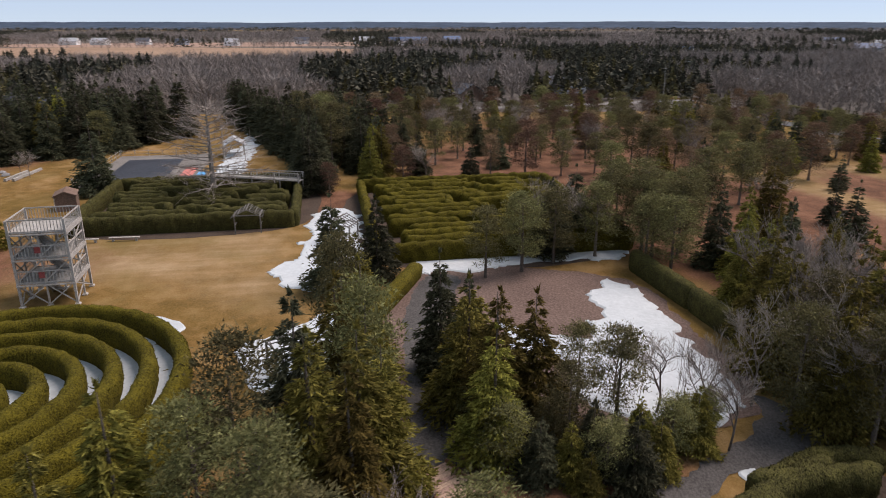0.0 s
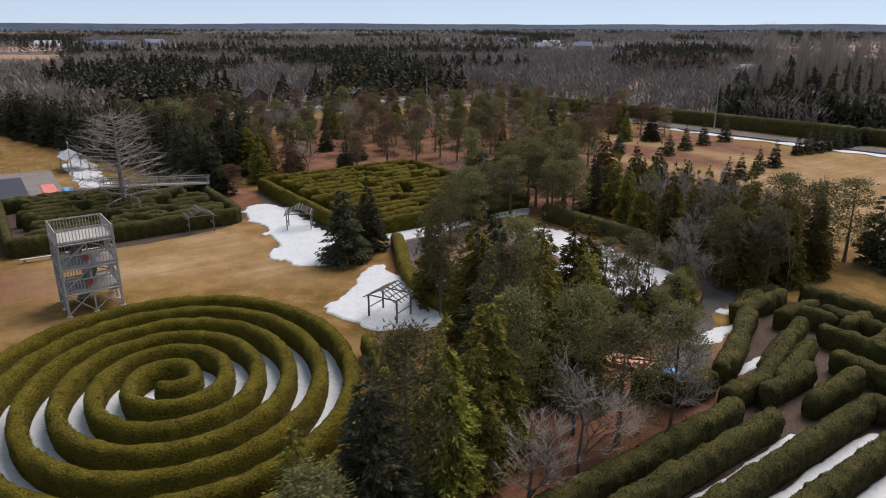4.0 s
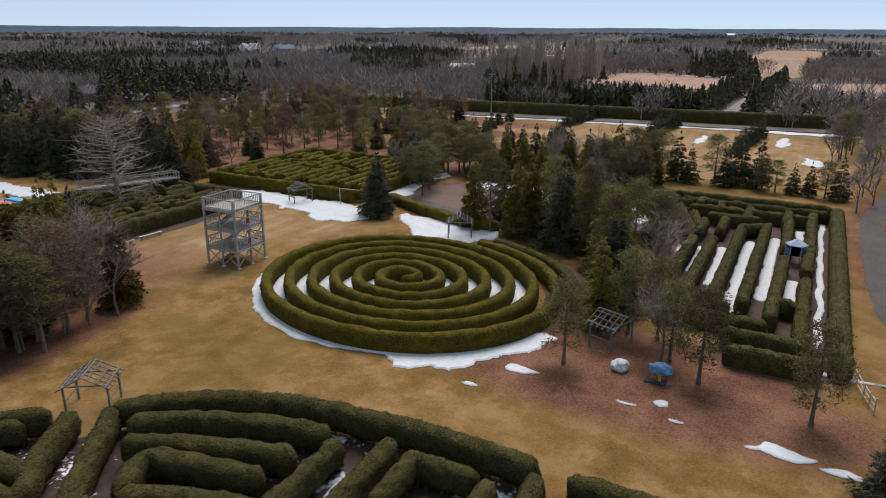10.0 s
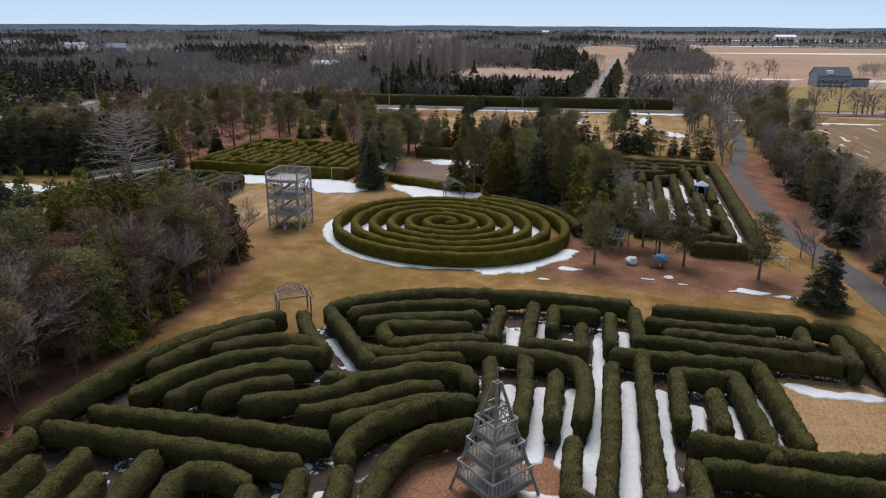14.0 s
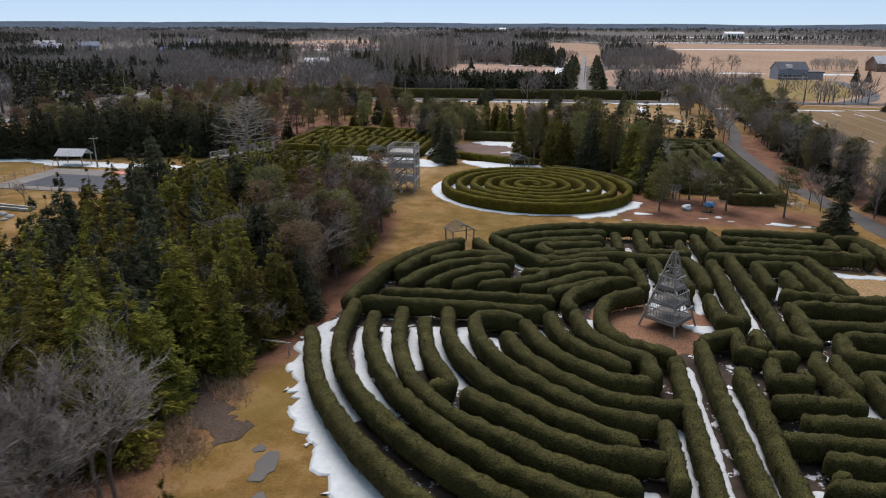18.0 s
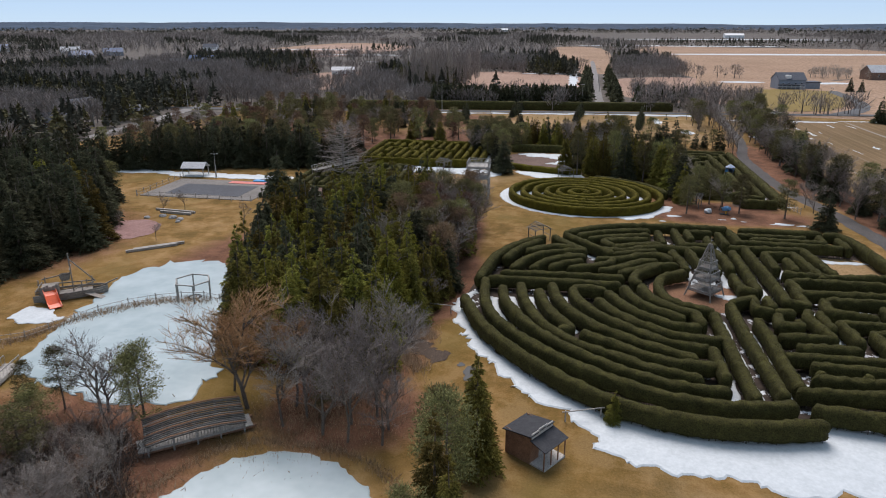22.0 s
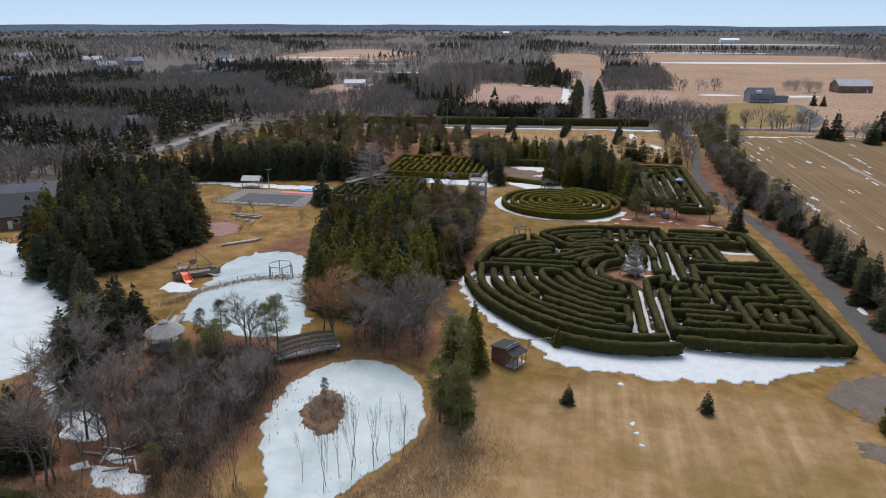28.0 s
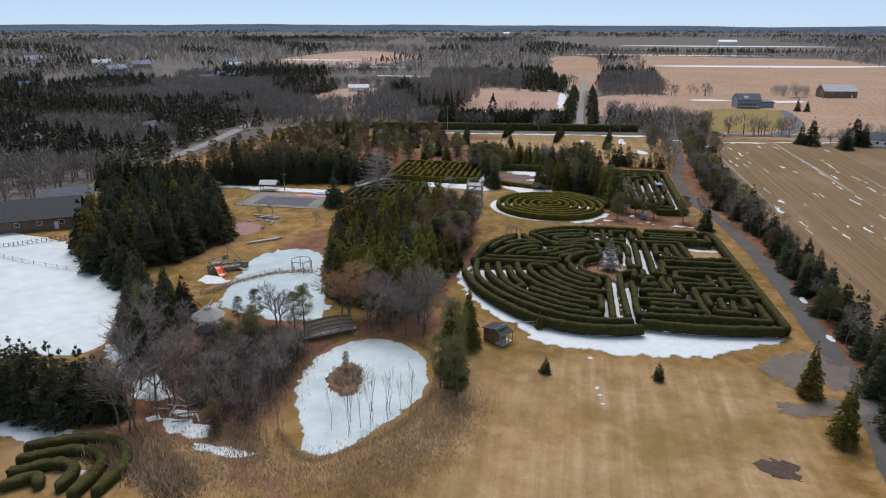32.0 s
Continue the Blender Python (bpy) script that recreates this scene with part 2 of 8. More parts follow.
def hedge_mesh(pts, height=2.25, width=1.3, seed=0, curve=True, tufts=26, foot=0.0, lumpy=1.0):
    """A clipped hedge along a line of the plan: rounded section, uneven faces, rounded ends and loose sprigs."""
    rng = np.random.default_rng(seed + 7)
    line = smooth_line(pts, 0.45) if curve else smooth_line([q for a, b in zip(pts[:-1], pts[1:]) for q in np.linspace(a, b, max(2, int(math.dist(a, b) / 0.45)), endpoint=False)] + [pts[-1]], 0.45)
    tang = np.gradient(line, axis=0)
    tang /= np.linalg.norm(tang, axis=1)[:, None] + 1e-9
    side = np.stack([tang[:, 1], -tang[:, 0]], 1)
    run = np.concatenate([[0], np.cumsum(np.linalg.norm(np.diff(line, axis=0), axis=1))])
    ends = np.minimum(run, run[-1] - run)
    grow = np.sqrt(np.clip(1 - (1 - np.clip(ends / (width * 0.5), 0, 1)) ** 2, 0.06, 1))
    prof = np.array([(-0.40, 0.0), (-0.46, 0.18), (-0.50, 0.42), (-0.50, 0.65), (-0.45, 0.82), (-0.33, 0.94), (-0.14, 1.0), (0.14, 1.0), (0.33, 0.94), (0.45, 0.82), (0.50, 0.65), (0.50, 0.42), (0.46, 0.18), (0.40, 0.0)])
    k, n = len(prof), len(line)
    verts = np.zeros((n, k, 3))
    drop = 0.75 + 0.25 * grow
    verts[:, :, :2] = line[:, None] + side[:, None] * (prof[None, :, :1] * (width * grow)[:, None, None])
    verts[:, :, 2] = (foot + prof[None, :, 1] * (1 - foot)) * height * drop[:, None]
    flat = verts.reshape(-1, 3)
    for v in flat:
        if v[2] > 0.05:
            p = Vector(v)
            d = lumpy * (0.16 * noise.noise(p * 0.9) + 0.10 * noise.noise(p * 2.6))
            v[2] += d * 0.8
            v[0] += lumpy * 0.11 * noise.noise(p * 2.1 + Vector((9, 0, 0)))
            v[1] += lumpy * 0.11 * noise.noise(p * 2.1 + Vector((0, 9, 0)))
    i = np.arange(n - 1)[:, None] * k + np.arange(k - 1)[None, :]
    faces = np.stack([i, i + 1, i + k + 1, i + k], -1).reshape(-1, 4).tolist()
    faces += [list(range(k))[::-1], [(n - 1) * k + j for j in range(k)]]
    if foot:
        faces += np.stack([i[:, 0], i[:, 0] + k, i[:, 0] + 2 * k - 1, i[:, 0] + k - 1], 1).tolist()
    count = int(run[-1] * tufts * 1.6)
    if count:
        r, c = rng.integers(0, n - 1, count), rng.integers(1, k - 2, count)
        u, w = rng.random((count, 1)), rng.random((count, 1))
        base = (verts[r, c] * (1 - u) + verts[r + 1, c] * u) * (1 - w) + (verts[r, c + 1] * (1 - u) + verts[r + 1, c + 1] * u) * w
        mid = np.concatenate([line[r], np.full((count, 1), height * 0.5)], 1)
        out = base - mid
        out /= np.linalg.norm(out, axis=1)[:, None] + 1e-9
        out += rng.normal(0, 0.5, (count, 3))
        cross = np.cross(out, rng.normal(0, 1, (count, 3)))
        cross /= np.linalg.norm(cross, axis=1)[:, None] + 1e-9
        size = rng.uniform(0.035, 0.09, (count, 1))
        tri = np.stack([base - cross * size * 0.55 - out * 0.03, base + cross * size * 0.55 - out * 0.03, base + out * size], 1).reshape(-1, 3)
        start = len(flat)
        flat = np.concatenate([flat, tri])
        faces += (start + np.arange(count * 3).reshape(-1, 3)).tolist()
    return flat, faces


def stem_mesh(pts, height, width, seed, curve):
    """The bare stems on which a hedge stands, one slim prism each."""
    rng = np.random.default_rng(seed + 900)
    line = smooth_line(pts, 0.5) if curve else smooth_line([q for a, b in zip(pts[:-1], pts[1:]) for q in np.linspace(a, b, max(2, int(math.dist(a, b) / 0.5)), endpoint=False)] + [pts[-1]], 0.5)
    line = line[1:-1] if len(line) > 3 else line
    v, f = [], []
    for x, y in np.repeat(line, 2, axis=0):
        x, y = x + rng.uniform(-0.26, 0.26) * width, y + rng.uniform(-0.26, 0.26) * width
        dx, dy, r, o = rng.normal(0, 0.12), rng.normal(0, 0.12), rng.uniform(0.025, 0.05), len(v)
        v += [(x + r, y, 0), (x - r, y + r, 0), (x - r, y - r, 0), (x + dx + r, y + dy, height), (x + dx - r, y + dy + r, height), (x + dx - r, y + dy - r, height)]
        f += [(o, o + 1, o + 4, o + 3), (o + 1, o + 2, o + 5, o + 4), (o + 2, o, o + 3, o + 5)]
    return v, f


def add_hedges(owner, material, runs, height=2.25, width=1.3, curve=True, tufts=26, foot=0.0, lumpy=1.0):
    for j, pts in enumerate(runs):
        ob = part("hedge", hedge_mesh(pts, height, width, j, curve, tufts, foot, lumpy), material, owner)
        for p in ob.data.polygons:
            p.use_smooth = len(p.vertices) > 3
        if foot:
            tagged(part("stem", stem_mesh(pts, height * foot + 0.25, width, j, curve), BARK, ob), "bare grey-brown stems", kind="stuff")


def outline(pts, step=1.0, rough=0.35, seed=0):
    """A closed ragged outline round points of the plan."""
    line = smooth_line(pts, step, True)
    out = []
    for x, y in line:
        p = Vector((x, y, seed * 3.1))
        out.append((x + rough * (noise.noise(p * 0.45) * 1.8 + noise.noise(p * 1.7) * 0.9), y + rough * (noise.noise(p * 0.45 + Vector((5, 5, 0))) * 1.8 + noise.noise(p * 1.7 + Vector((5, 5, 0))) * 0.9)))
    return out


LAYER = [0]


def sheet(name, pts, z, material, label, category, rough=0.35, thick=0.06, step=1.0, kind="structure", seed=0, parent=None):
    """A thin patch with a ragged, bevelled rim: snow, ice, gravel, field."""
    rim = outline(pts, step * 0.5 if step <= 1.2 else step, rough, seed)
    LAYER[0] += 1
    z += 0.00012 * LAYER[0]
    area = sum(x0 * y1 - x1 * y0 for (x0, y0), (x1, y1) in zip(rim, rim[1:] + rim[:1]))
    rim = rim if area > 0 else rim[::-1]
    n, top = len(rim), rim
    verts, faces = [], []
    if thick > 0:
        d = max(0.12, thick * 2.0)
        top = []
        for i, (x, y) in enumerate(rim):
            t = Vector((rim[(i + 1) % n][0] - rim[i - 1][0], rim[(i + 1) % n][1] - rim[i - 1][1])).normalized()
            top.append((x - t.y * d, y + t.x * d))
        verts = [(x, y, z - 0.02) for x, y in rim] + [(x, y, z + thick) for x, y in top]
        faces = [(i, (i + 1) % n, n + (i + 1) % n, n + i) for i in range(n)]
    v2, _, f2 = delaunay_2d_cdt([Vector(p) for p in top], [(i, (i + 1) % n) for i in range(n)], [list(range(n))], 1, 1e-5)[:3]
    o = len(verts)
    verts += [(p.x, p.y, z + (thick if thick > 0 else 0.0)) for p in v2]
    faces += [tuple(o + i for i in f) for f in f2]
    ob = part(name, (verts, faces), material, parent)
    return tagged(ob, label, category, "", kind)


def inside(x, y, poly):
    hit = False
    for (x1, y1), (x2, y2) in zip(poly, poly[1:] + poly[:1]):
        if (y1 > y) != (y2 > y) and x < (x2 - x1) * (y - y1) / (y2 - y1) + x1:
            hit = not hit
    return hit


# ---- trees ----
def shards(base, out, size, wide, rng):
    """Small pointed leaves: one triangle each, from base along out."""
    cross = np.cross(out, rng.normal(0, 1, out.shape))
    cross /= np.linalg.norm(cross, axis=1)[:, None] + 1e-9
    return np.stack([base - cross * size * wide, base + cross * size * wide, base + out * size], 1).reshape(-1, 3)


def tri_faces(n):
    return np.arange(n).reshape(-1, 3).tolist()


def trunk_mesh(height, radius, rng, sides=6, lean=0.02):
    rings = []
    for f in (0, 0.08, 0.3, 0.6, 1.0):
        r = radius * (1.25 if f == 0 else 1 - 0.93 * f)
        c = (lean * height * f * f * math.sin(radius * 90), lean * height * f * f * math.cos(radius * 70), height * f)
        rings += [(c[0] + r * math.cos(a), c[1] + r * math.sin(a), c[2]) for a in np.linspace(0, 2 * math.pi, sides, endpoint=False)]
    faces = [(i * sides + j, i * sides + (j + 1) % sides, (i + 1) * sides + (j + 1) % sides, (i + 1) * sides + j) for i in range(4) for j in range(sides)]
    return rings, faces


def conifer(height, radius, seed, branches=120, per=24, low=0.05, droop=0.35, shape=0.85, size=0.34, gap=0.0):
    """Trunk and crown of a conifer: tiers of drooping boughs carrying many small sprays."""
    rng = np.random.default_rng(seed)
    f = np.sort(1 - np.sqrt(rng.random(branches)) * 0.985)
    z = height * (low + (0.985 - low) * f)
    az = np.arange(branches) * 2.399 + rng.normal(0, 0.5, branches)
    lop = 1 + 0.13 * np.cos(az - rng.uniform(0, 6)) + 0.11 * np.sin(9 * f + 2 * az + rng.uniform(0, 6))
    reach = radius * np.clip(1 - f, 0, 1) ** shape * (0.54 + 0.6 * rng.random(branches) ** 0.8) * lop + 0.12
    hang = droop * rng.uniform(0.45, 1.5, branches)
    b = np.repeat(np.arange(branches), per)
    t = np.sqrt(rng.random(len(b))) * (1 - gap) + gap
    spread = rng.normal(0, 0.13, len(b)) * reach[b] * t
    d = np.stack([np.cos(az[b]), np.sin(az[b]), np.zeros(len(b))], 1)
    n = np.stack([-np.sin(az[b]), np.cos(az[b]), np.zeros(len(b))], 1)
    base = d * (reach[b] * t)[:, None] + n * spread[:, None]
    base[:, 2] = z[b] + reach[b] * (0.18 * t - hang[b] * t * t) + rng.normal(0, 0.09, len(b))
    out = d * 0.9 + n * (np.sign(spread) * rng.random(len(b)) * 0.9)[:, None] + rng.normal(0, 0.28, (len(b), 3))
    out[:, 2] -= 0.22
    s = size * rng.uniform(0.6, 1.35, (len(b), 1)) * (0.55 + 0.45 * (1 - f[b]))[:, None]
    tri = shards(base, out, s, 0.25, rng)
    top = rng.normal(0, 0.05, (14, 3)) + np.array([0, 0, height * 0.97])
    tri = np.concatenate([tri, shards(top, np.tile([0, 0, 1.0], (14, 1)) + rng.normal(0, 0.35, (14, 3)), np.full((14, 1), size * 0.9), 0.3, rng)])
    return trunk_mesh(height * 0.96, height * 0.017 + 0.03, rng), (tri, tri_faces(len(tri)))


def pine(height, radius, seed, clumps=70, per=36, low=0.3, size=0.32, flat=0.55):
    """An open pine: bare lower trunk, and boughs that end in loose clumps of needles."""
    rng = np.random.default_rng(seed)
    f = rng.random(clumps) ** 0.8
    z = height * (low + (0.97 - low) * f)
    r = radius * np.sqrt(np.clip(np.sin(math.pi * np.clip(0.16 + 0.80 * f, 0, 1)), 0, 1)) * np.sqrt(rng.uniform(0.12, 1, clumps))
    az = np.arange(clumps) * 2.399 + rng.normal(0, 0.4, clumps)
    c = np.stack([r * np.cos(az), r * np.sin(az), z], 1)
    b = np.repeat(np.arange(clumps), per)
    ball = rng.normal(0, 1, (len(b), 3)) * np.array([1, 1, flat]) * radius * 0.17
    base = c[b] + ball
    out = ball / (np.linalg.norm(ball, axis=1)[:, None] + 1e-9) + rng.normal(0, 0.5, (len(b), 3)) + np.array([0, 0, 0.25])
    tri = shards(base, out, size * rng.uniform(0.6, 1.3, (len(b), 1)), 0.3, rng)
    tv, tf = trunk_mesh(height * 0.95, height * 0.016 + 0.04, rng)
    tv, tf = list(tv), list(tf)
    for k in range(0, clumps, 2):
        a = np.array([0, 0, z[k] - 0.25 * r[k]])
        w = 0.035
        o = len(tv)
        tv += [tuple(a + (w, 0, 0)), tuple(a + (-w, 0.5 * w, 0)), tuple(a + (-w * 0.5, -w, 0)), tuple(c[k])]
        tf += [(o, o + 1, o + 3), (o + 1, o + 2, o + 3), (o + 2, o, o + 3)]
    return (tv, tf), (tri, tri_faces(len(tri)))


def bare(height, spread, seed, depth=4, kids=5, twigs=5, stem=0.014):
    """A leafless broad-leaved tree: forking limbs, and a crown of fine twigs."""
    rng = np.random.default_rng(seed)
    lv, lf, tv, tf = [], [], [], []

    def limb(vs, fs, a, b, r0, r1, sides):
        ax = (b - a) / (np.linalg.norm(b - a) + 1e-9)
        u = np.cross(ax, (0.3, 0.9, 0.2) if abs(ax[2]) > 0.6 else (0, 0, 1))
        u /= np.linalg.norm(u)
        v = np.cross(ax, u)
        o = len(vs)
        for p, r in ((a, r0), (b, r1)):
            for k in range(sides):
                an = 2 * math.pi * k / sides
                vs.append(tuple(p + r * (math.cos(an) * u + math.sin(an) * v)))
        for k in range(sides):
            fs.append((o + k, o + (k + 1) % sides, o + sides + (k + 1) % sides, o + sides + k))

    def grow(a, way, length, r, level):
        mid = a + way * length * 0.5 + rng.normal(0, 0.04, 3) * length
        b = mid + (way + rng.normal(0, 0.12, 3)) * length * 0.5
        fine = level >= depth - 1 or (stem < 0.01 and level > 0)
        vs, fs, n = (tv, tf, 3) if fine else (lv, lf, 5)
        limb(vs, fs, a, mid, r, r * 0.8, n)
        limb(vs, fs, mid, b, r * 0.8, r * 0.55, n)
        if level == depth:
            return
        for k in range(kids if level < depth - 1 else twigs):
            t = rng.uniform(0.35, 1.0) if k else 1.0
            p = a + (mid - a) * min(1, t * 2) + (b - mid) * max(0, t * 2 - 1)
            az = rng.uniform(0, 2 * math.pi)
            w = way * rng.uniform(0.75, 1.1) + np.array([math.cos(az) * spread, math.sin(az) * spread, rng.uniform(0.0, 0.25)])
            w /= np.linalg.norm(w)
            grow(p, w, length * rng.uniform(0.5, 0.78), max(0.012, r * 0.5), level + 1)

    grow(np.zeros(3), np.array([0.02, 0.01, 1.0]), height * 0.38, height * stem, 0)
    return (lv, lf), (tv, tf)


def mesh_of(name, data, material):
    me = bpy.data.meshes.new(name)
    me.from_pydata([tuple(v) for v in data[0]], [], [tuple(f) for f in data[1]])
    me.materials.append(material)
    return me


KINDS = {}


def kind_of_tree(key, label, category, trunk_material, crown_material, made, crown="crown"):
    KINDS[key] = (label, category, crown, [(mesh_of("trunk", t, trunk_material), mesh_of(crown, c, crown_material)) for t, c in made])


TREE_COUNT = [0]


def plant(key, x, y, height, wide=1.0, label="", group="", z=0.0):
    """Plants one tree of a kind; the templates are 10 m high."""
    rng = np.random.default_rng(int(abs(x) * 97 + abs(y) * 131) + 3)
    lab, cat, crown, variants = KINDS[key]
    trunk, top = variants[int(rng.integers(len(variants)))]
    ob = new(key)
    s = height / 10
    ob.matrix_world = pose(x, y, z - 0.05, 0, 0, float(rng.uniform(0, 360))) @ Matrix.Diagonal((s * wide, s * wide, s, 1))
    tagged(ob, label or lab, cat, group)
    new("trunk", trunk).parent = ob
    new(crown, top).parent = ob
    TREE_COUNT[0] += 1
    return ob


def scatter(poly, count, apart, seed, avoid=()):
    """Uneven places in a patch of the plan, no two nearer than apart."""
    rng = np.random.default_rng(seed)
    p = np.array(poly)
    lo, hi = p.min(0), p.max(0)
    out = []
    for _ in range(count * 30):
        x, y = rng.uniform(lo, hi)
        if inside(x, y, poly) and all((x - a) ** 2 + (y - b) ** 2 > apart * apart for a, b in out) and not any(inside(x, y, q) for q in avoid):
            out.append((float(x), float(y)))
            if len(out) == count:
                break
    return out


kind_of_tree("spruce_tree", "dense dark green spruce standing in dry grass", "spruce tree", BARK, SPRUCE,
             [conifer(10, 2.7, 11 + i, 190, 56, 0.03, 0.40, 0.92, 0.34) for i in range(4)])
BRIGHT = varied("young_fir_foliage", (0.060, 0.058, 0.010), (0.130, 0.122, 0.020), (0.220, 0.195, 0.036), 0.7, 7, 0.9, 0, 0, 0.3, 0.1, through_light=0.3, island=0.4)
kind_of_tree("young_fir", "bright yellow-green young fir among darker trees", "fir tree", BARK, BRIGHT,
             [conifer(10, 2.4, 171 + i, 150, 50, 0.05, 0.36, 0.95, 0.34) for i in range(2)])
kind_of_tree("young_spruce", "slim dark green young spruce", "spruce tree", BARK, SPRUCE,
             [conifer(10, 2.2, 31 + i, 120, 40, 0.05, 0.32, 0.90, 0.40) for i in range(3)])
kind_of_tree("cedar_tree", "olive green conifer with feathery boughs", "conifer", BARK, CEDAR,
             [conifer(10, 2.1 + 0.15 * i, 51 + i, 190, 56, 0.04, 0.46, 0.86, 0.32) for i in range(5)])
kind_of_tree("pine_tree", "open grey-green pine with a bare lower trunk", "pine tree", BARK, PINE,
             [pine(10, 2.2, 71 + i, 90, 74, 0.22, 0.17, 0.45) for i in range(5)])
kind_of_tree("rusty_pine", "pine with rust-brown winter needles", "pine tree", BARK, RUSTY,
             [pine(10, 2.1, 91 + i, 90, 70, 0.16, 0.17, 0.5) for i in range(4)])
kind_of_tree("bare_tree", "leafless grey broad-leaved tree with fine twigs", "bare tree", BARK, TWIG,
             [bare(10, 0.75, 111 + i, 4, 5, 6) for i in range(4)], "twig_crown")
kind_of_tree("tan_tree", "leafless tree with a dense tan crown of twigs", "bare tree", BARK, TWIG_TAN,
             [bare(10, 0.80, 131 + i, 4, 6, 8) for i in range(2)], "twig_crown")


def poplar(seed, n=380):
    """A very tall slim tree: a straight stem, and many thin upright branches."""
    rng = np.random.default_rng(seed)
    az, u = rng.uniform(0, 2 * math.pi, n), rng.random(n)
    r = 0.95 * np.sqrt(np.sin(math.pi * np.clip(0.1 + 0.86 * u, 0, 1))) * np.sqrt(rng.random(n))
    base = np.stack([r * np.cos(az), r * np.sin(az), 2.0 + 6.6 * u], 1)
    out = np.stack([np.cos(az) * 0.35, np.sin(az) * 0.35, rng.uniform(0.7, 1.3, n)], 1) + rng.normal(0, 0.12, (n, 3))
    tri = shards(base, out, rng.uniform(0.7, 1.6, (n, 1)), 0.034, rng)
    return trunk_mesh(9.4, 0.09, rng), (tri, tri_faces(len(tri)))


kind_of_tree("poplar", "very tall slim leafless poplar with upright branches", "poplar tree", BARK, TWIG, [poplar(191 + i) for i in range(3)], "twig_crown")


def leader(seed, limbs=64):
    """An old leafless tree: one straight leader with long layered limbs that sag and turn up, each full of twigs."""
    rng = np.random.default_rng(seed)
    tv, tf = trunk_mesh(9.6, 0.26, rng, 8, 0.01)
    tv, tf, cv = list(tv), list(tf), []
    for k in range(limbs):
        f = 0.1 + 0.86 * (k / limbs) ** 0.9
        az, n = k * 2.399 + rng.normal(0, 0.3), (4.6 * (1 - f) ** 0.62 + 0.4) * rng.uniform(0.7, 1.1)
        d = np.array([math.cos(az), math.sin(az), 0.0])
        pts = [np.array([0, 0, 9.4 * f]) + d * n * u + np.array([0, 0, n * (0.28 * u - 0.5 * u * u * (1 - f) + 0.22 * u ** 3)]) for u in (0, 0.35, 0.7, 1.0)]
        for a, b, w in zip(pts[:-1], pts[1:], (0.065, 0.042, 0.022)):
            o, side = len(tv), np.array([-d[1], d[0], 0]) * w
            tv += [tuple(a + side), tuple(a - side), tuple(a + (0, 0, w * 1.6)), tuple(b + side * 0.6), tuple(b - side * 0.6), tuple(b + (0, 0, w))]
            tf += [(o, o + 1, o + 4, o + 3), (o + 1, o + 2, o + 5, o + 4), (o + 2, o, o + 3, o + 5)]
        m = 34
        u = rng.uniform(0.2, 1.0, m)
        base = np.stack([np.interp(u, (0, 0.35, 0.7, 1.0), [p[c] for p in pts]) for c in range(3)], 1)
        out = d * 0.7 + rng.normal(0, 0.55, (m, 3)) + np.array([0, 0, 0.25])
        cv.append(shards(base, out, rng.uniform(0.5, 1.2, (m, 1)), 0.022, rng))
    tri = np.concatenate(cv)
    return (tv, tf), (tri, tri_faces(len(tri)))


kind_of_tree("great_tree", "large pale leafless tree with long layered limbs", "bare tree", TWIG, TWIG, [leader(211)], "twig_crown")
kind_of_tree("sapling", "thin grey leafless sapling by the pond", "sapling", BARK, TWIG,
             [bare(10, 0.14, 151 + i, 3, 3, 3, 0.0045) for i in range(3)], "twig_crown")


# ---- ground ----
LITTER = [(-78, 62, 26, 10), (-84, 84, 20, 8), (-92, 104, 30, 9), (-30, 11, 7, 9), (-14, -32, 20, 7), (8, 20, 9, 40), (-64, -112, 9, 8), (-100, -135, 14, 14), (-92, -75, 14, 22),   # places under trees, where needles and leaves cover the grass: x, y, radius x, radius y
    (-62.0, -70, 4.6, 36), (-58.8, -76, 3.4, 15), (-61.2, -55, 3.4, 15), (-76.8, -138, 2.6, 14), (-66, -100, 8, 14), (-14, -26, 14, 5.5), (-72, -65, 12, 42), (-22, -5, 7, 24), (-50, 14, 12, 14),
    (-108, 36, 42, 24), (-140, 58, 40, 28), (-80, -140, 7, 14), (-90, -150, 10, 6), (14, -40, 4.5, 110), (-88, -126, 17, 15), (-140, -72, 24, 26), (-70, 45, 30, 14), (-92, 1, 10, 7)]


def axis_steps(lo, hi, step, far):
    mid = list(np.arange(lo, hi + 0.01, step))
    up, s = [], step
    while (up[-1] if up else hi) < far:
        s *= 1.22
        up.append((up[-1] if up else hi) + s)
    down, s = [], step
    while (down[-1] if down else lo) > -far:
        s *= 1.22
        down.append((down[-1] if down else lo) - s)
    return np.array(down[::-1] + mid + up)


gx, gy = axis_steps(-190, 40, 1.5, 4700), axis_steps(-250, 60, 1.5, 4700)
X, Y = np.meshgrid(gx, gy)
n_x, n_y = len(gx), len(gy)
gi = (np.arange(n_y - 1)[:, None] * n_x + np.arange(n_x - 1)[None, :]).reshape(-1)
gme = bpy.data.meshes.new("ground")
gme.from_pydata(np.stack([X, Y, np.zeros_like(X)], -1).reshape(-1, 3).tolist(), [], np.stack([gi, gi + 1, gi + n_x + 1, gi + n_x], 1).tolist())
lit = np.zeros_like(X)
for cx, cy, rx, ry in LITTER:
    lit = np.maximum(lit, np.clip(1.35 - np.sqrt(((X - cx) / rx) ** 2 + ((Y - cy) / ry) ** 2) ** 1.6, 0, 1))
att = gme.attributes.new("litter", "FLOAT", "POINT")
att.data.foreach_set("value", lit.reshape(-1).astype(np.float32))

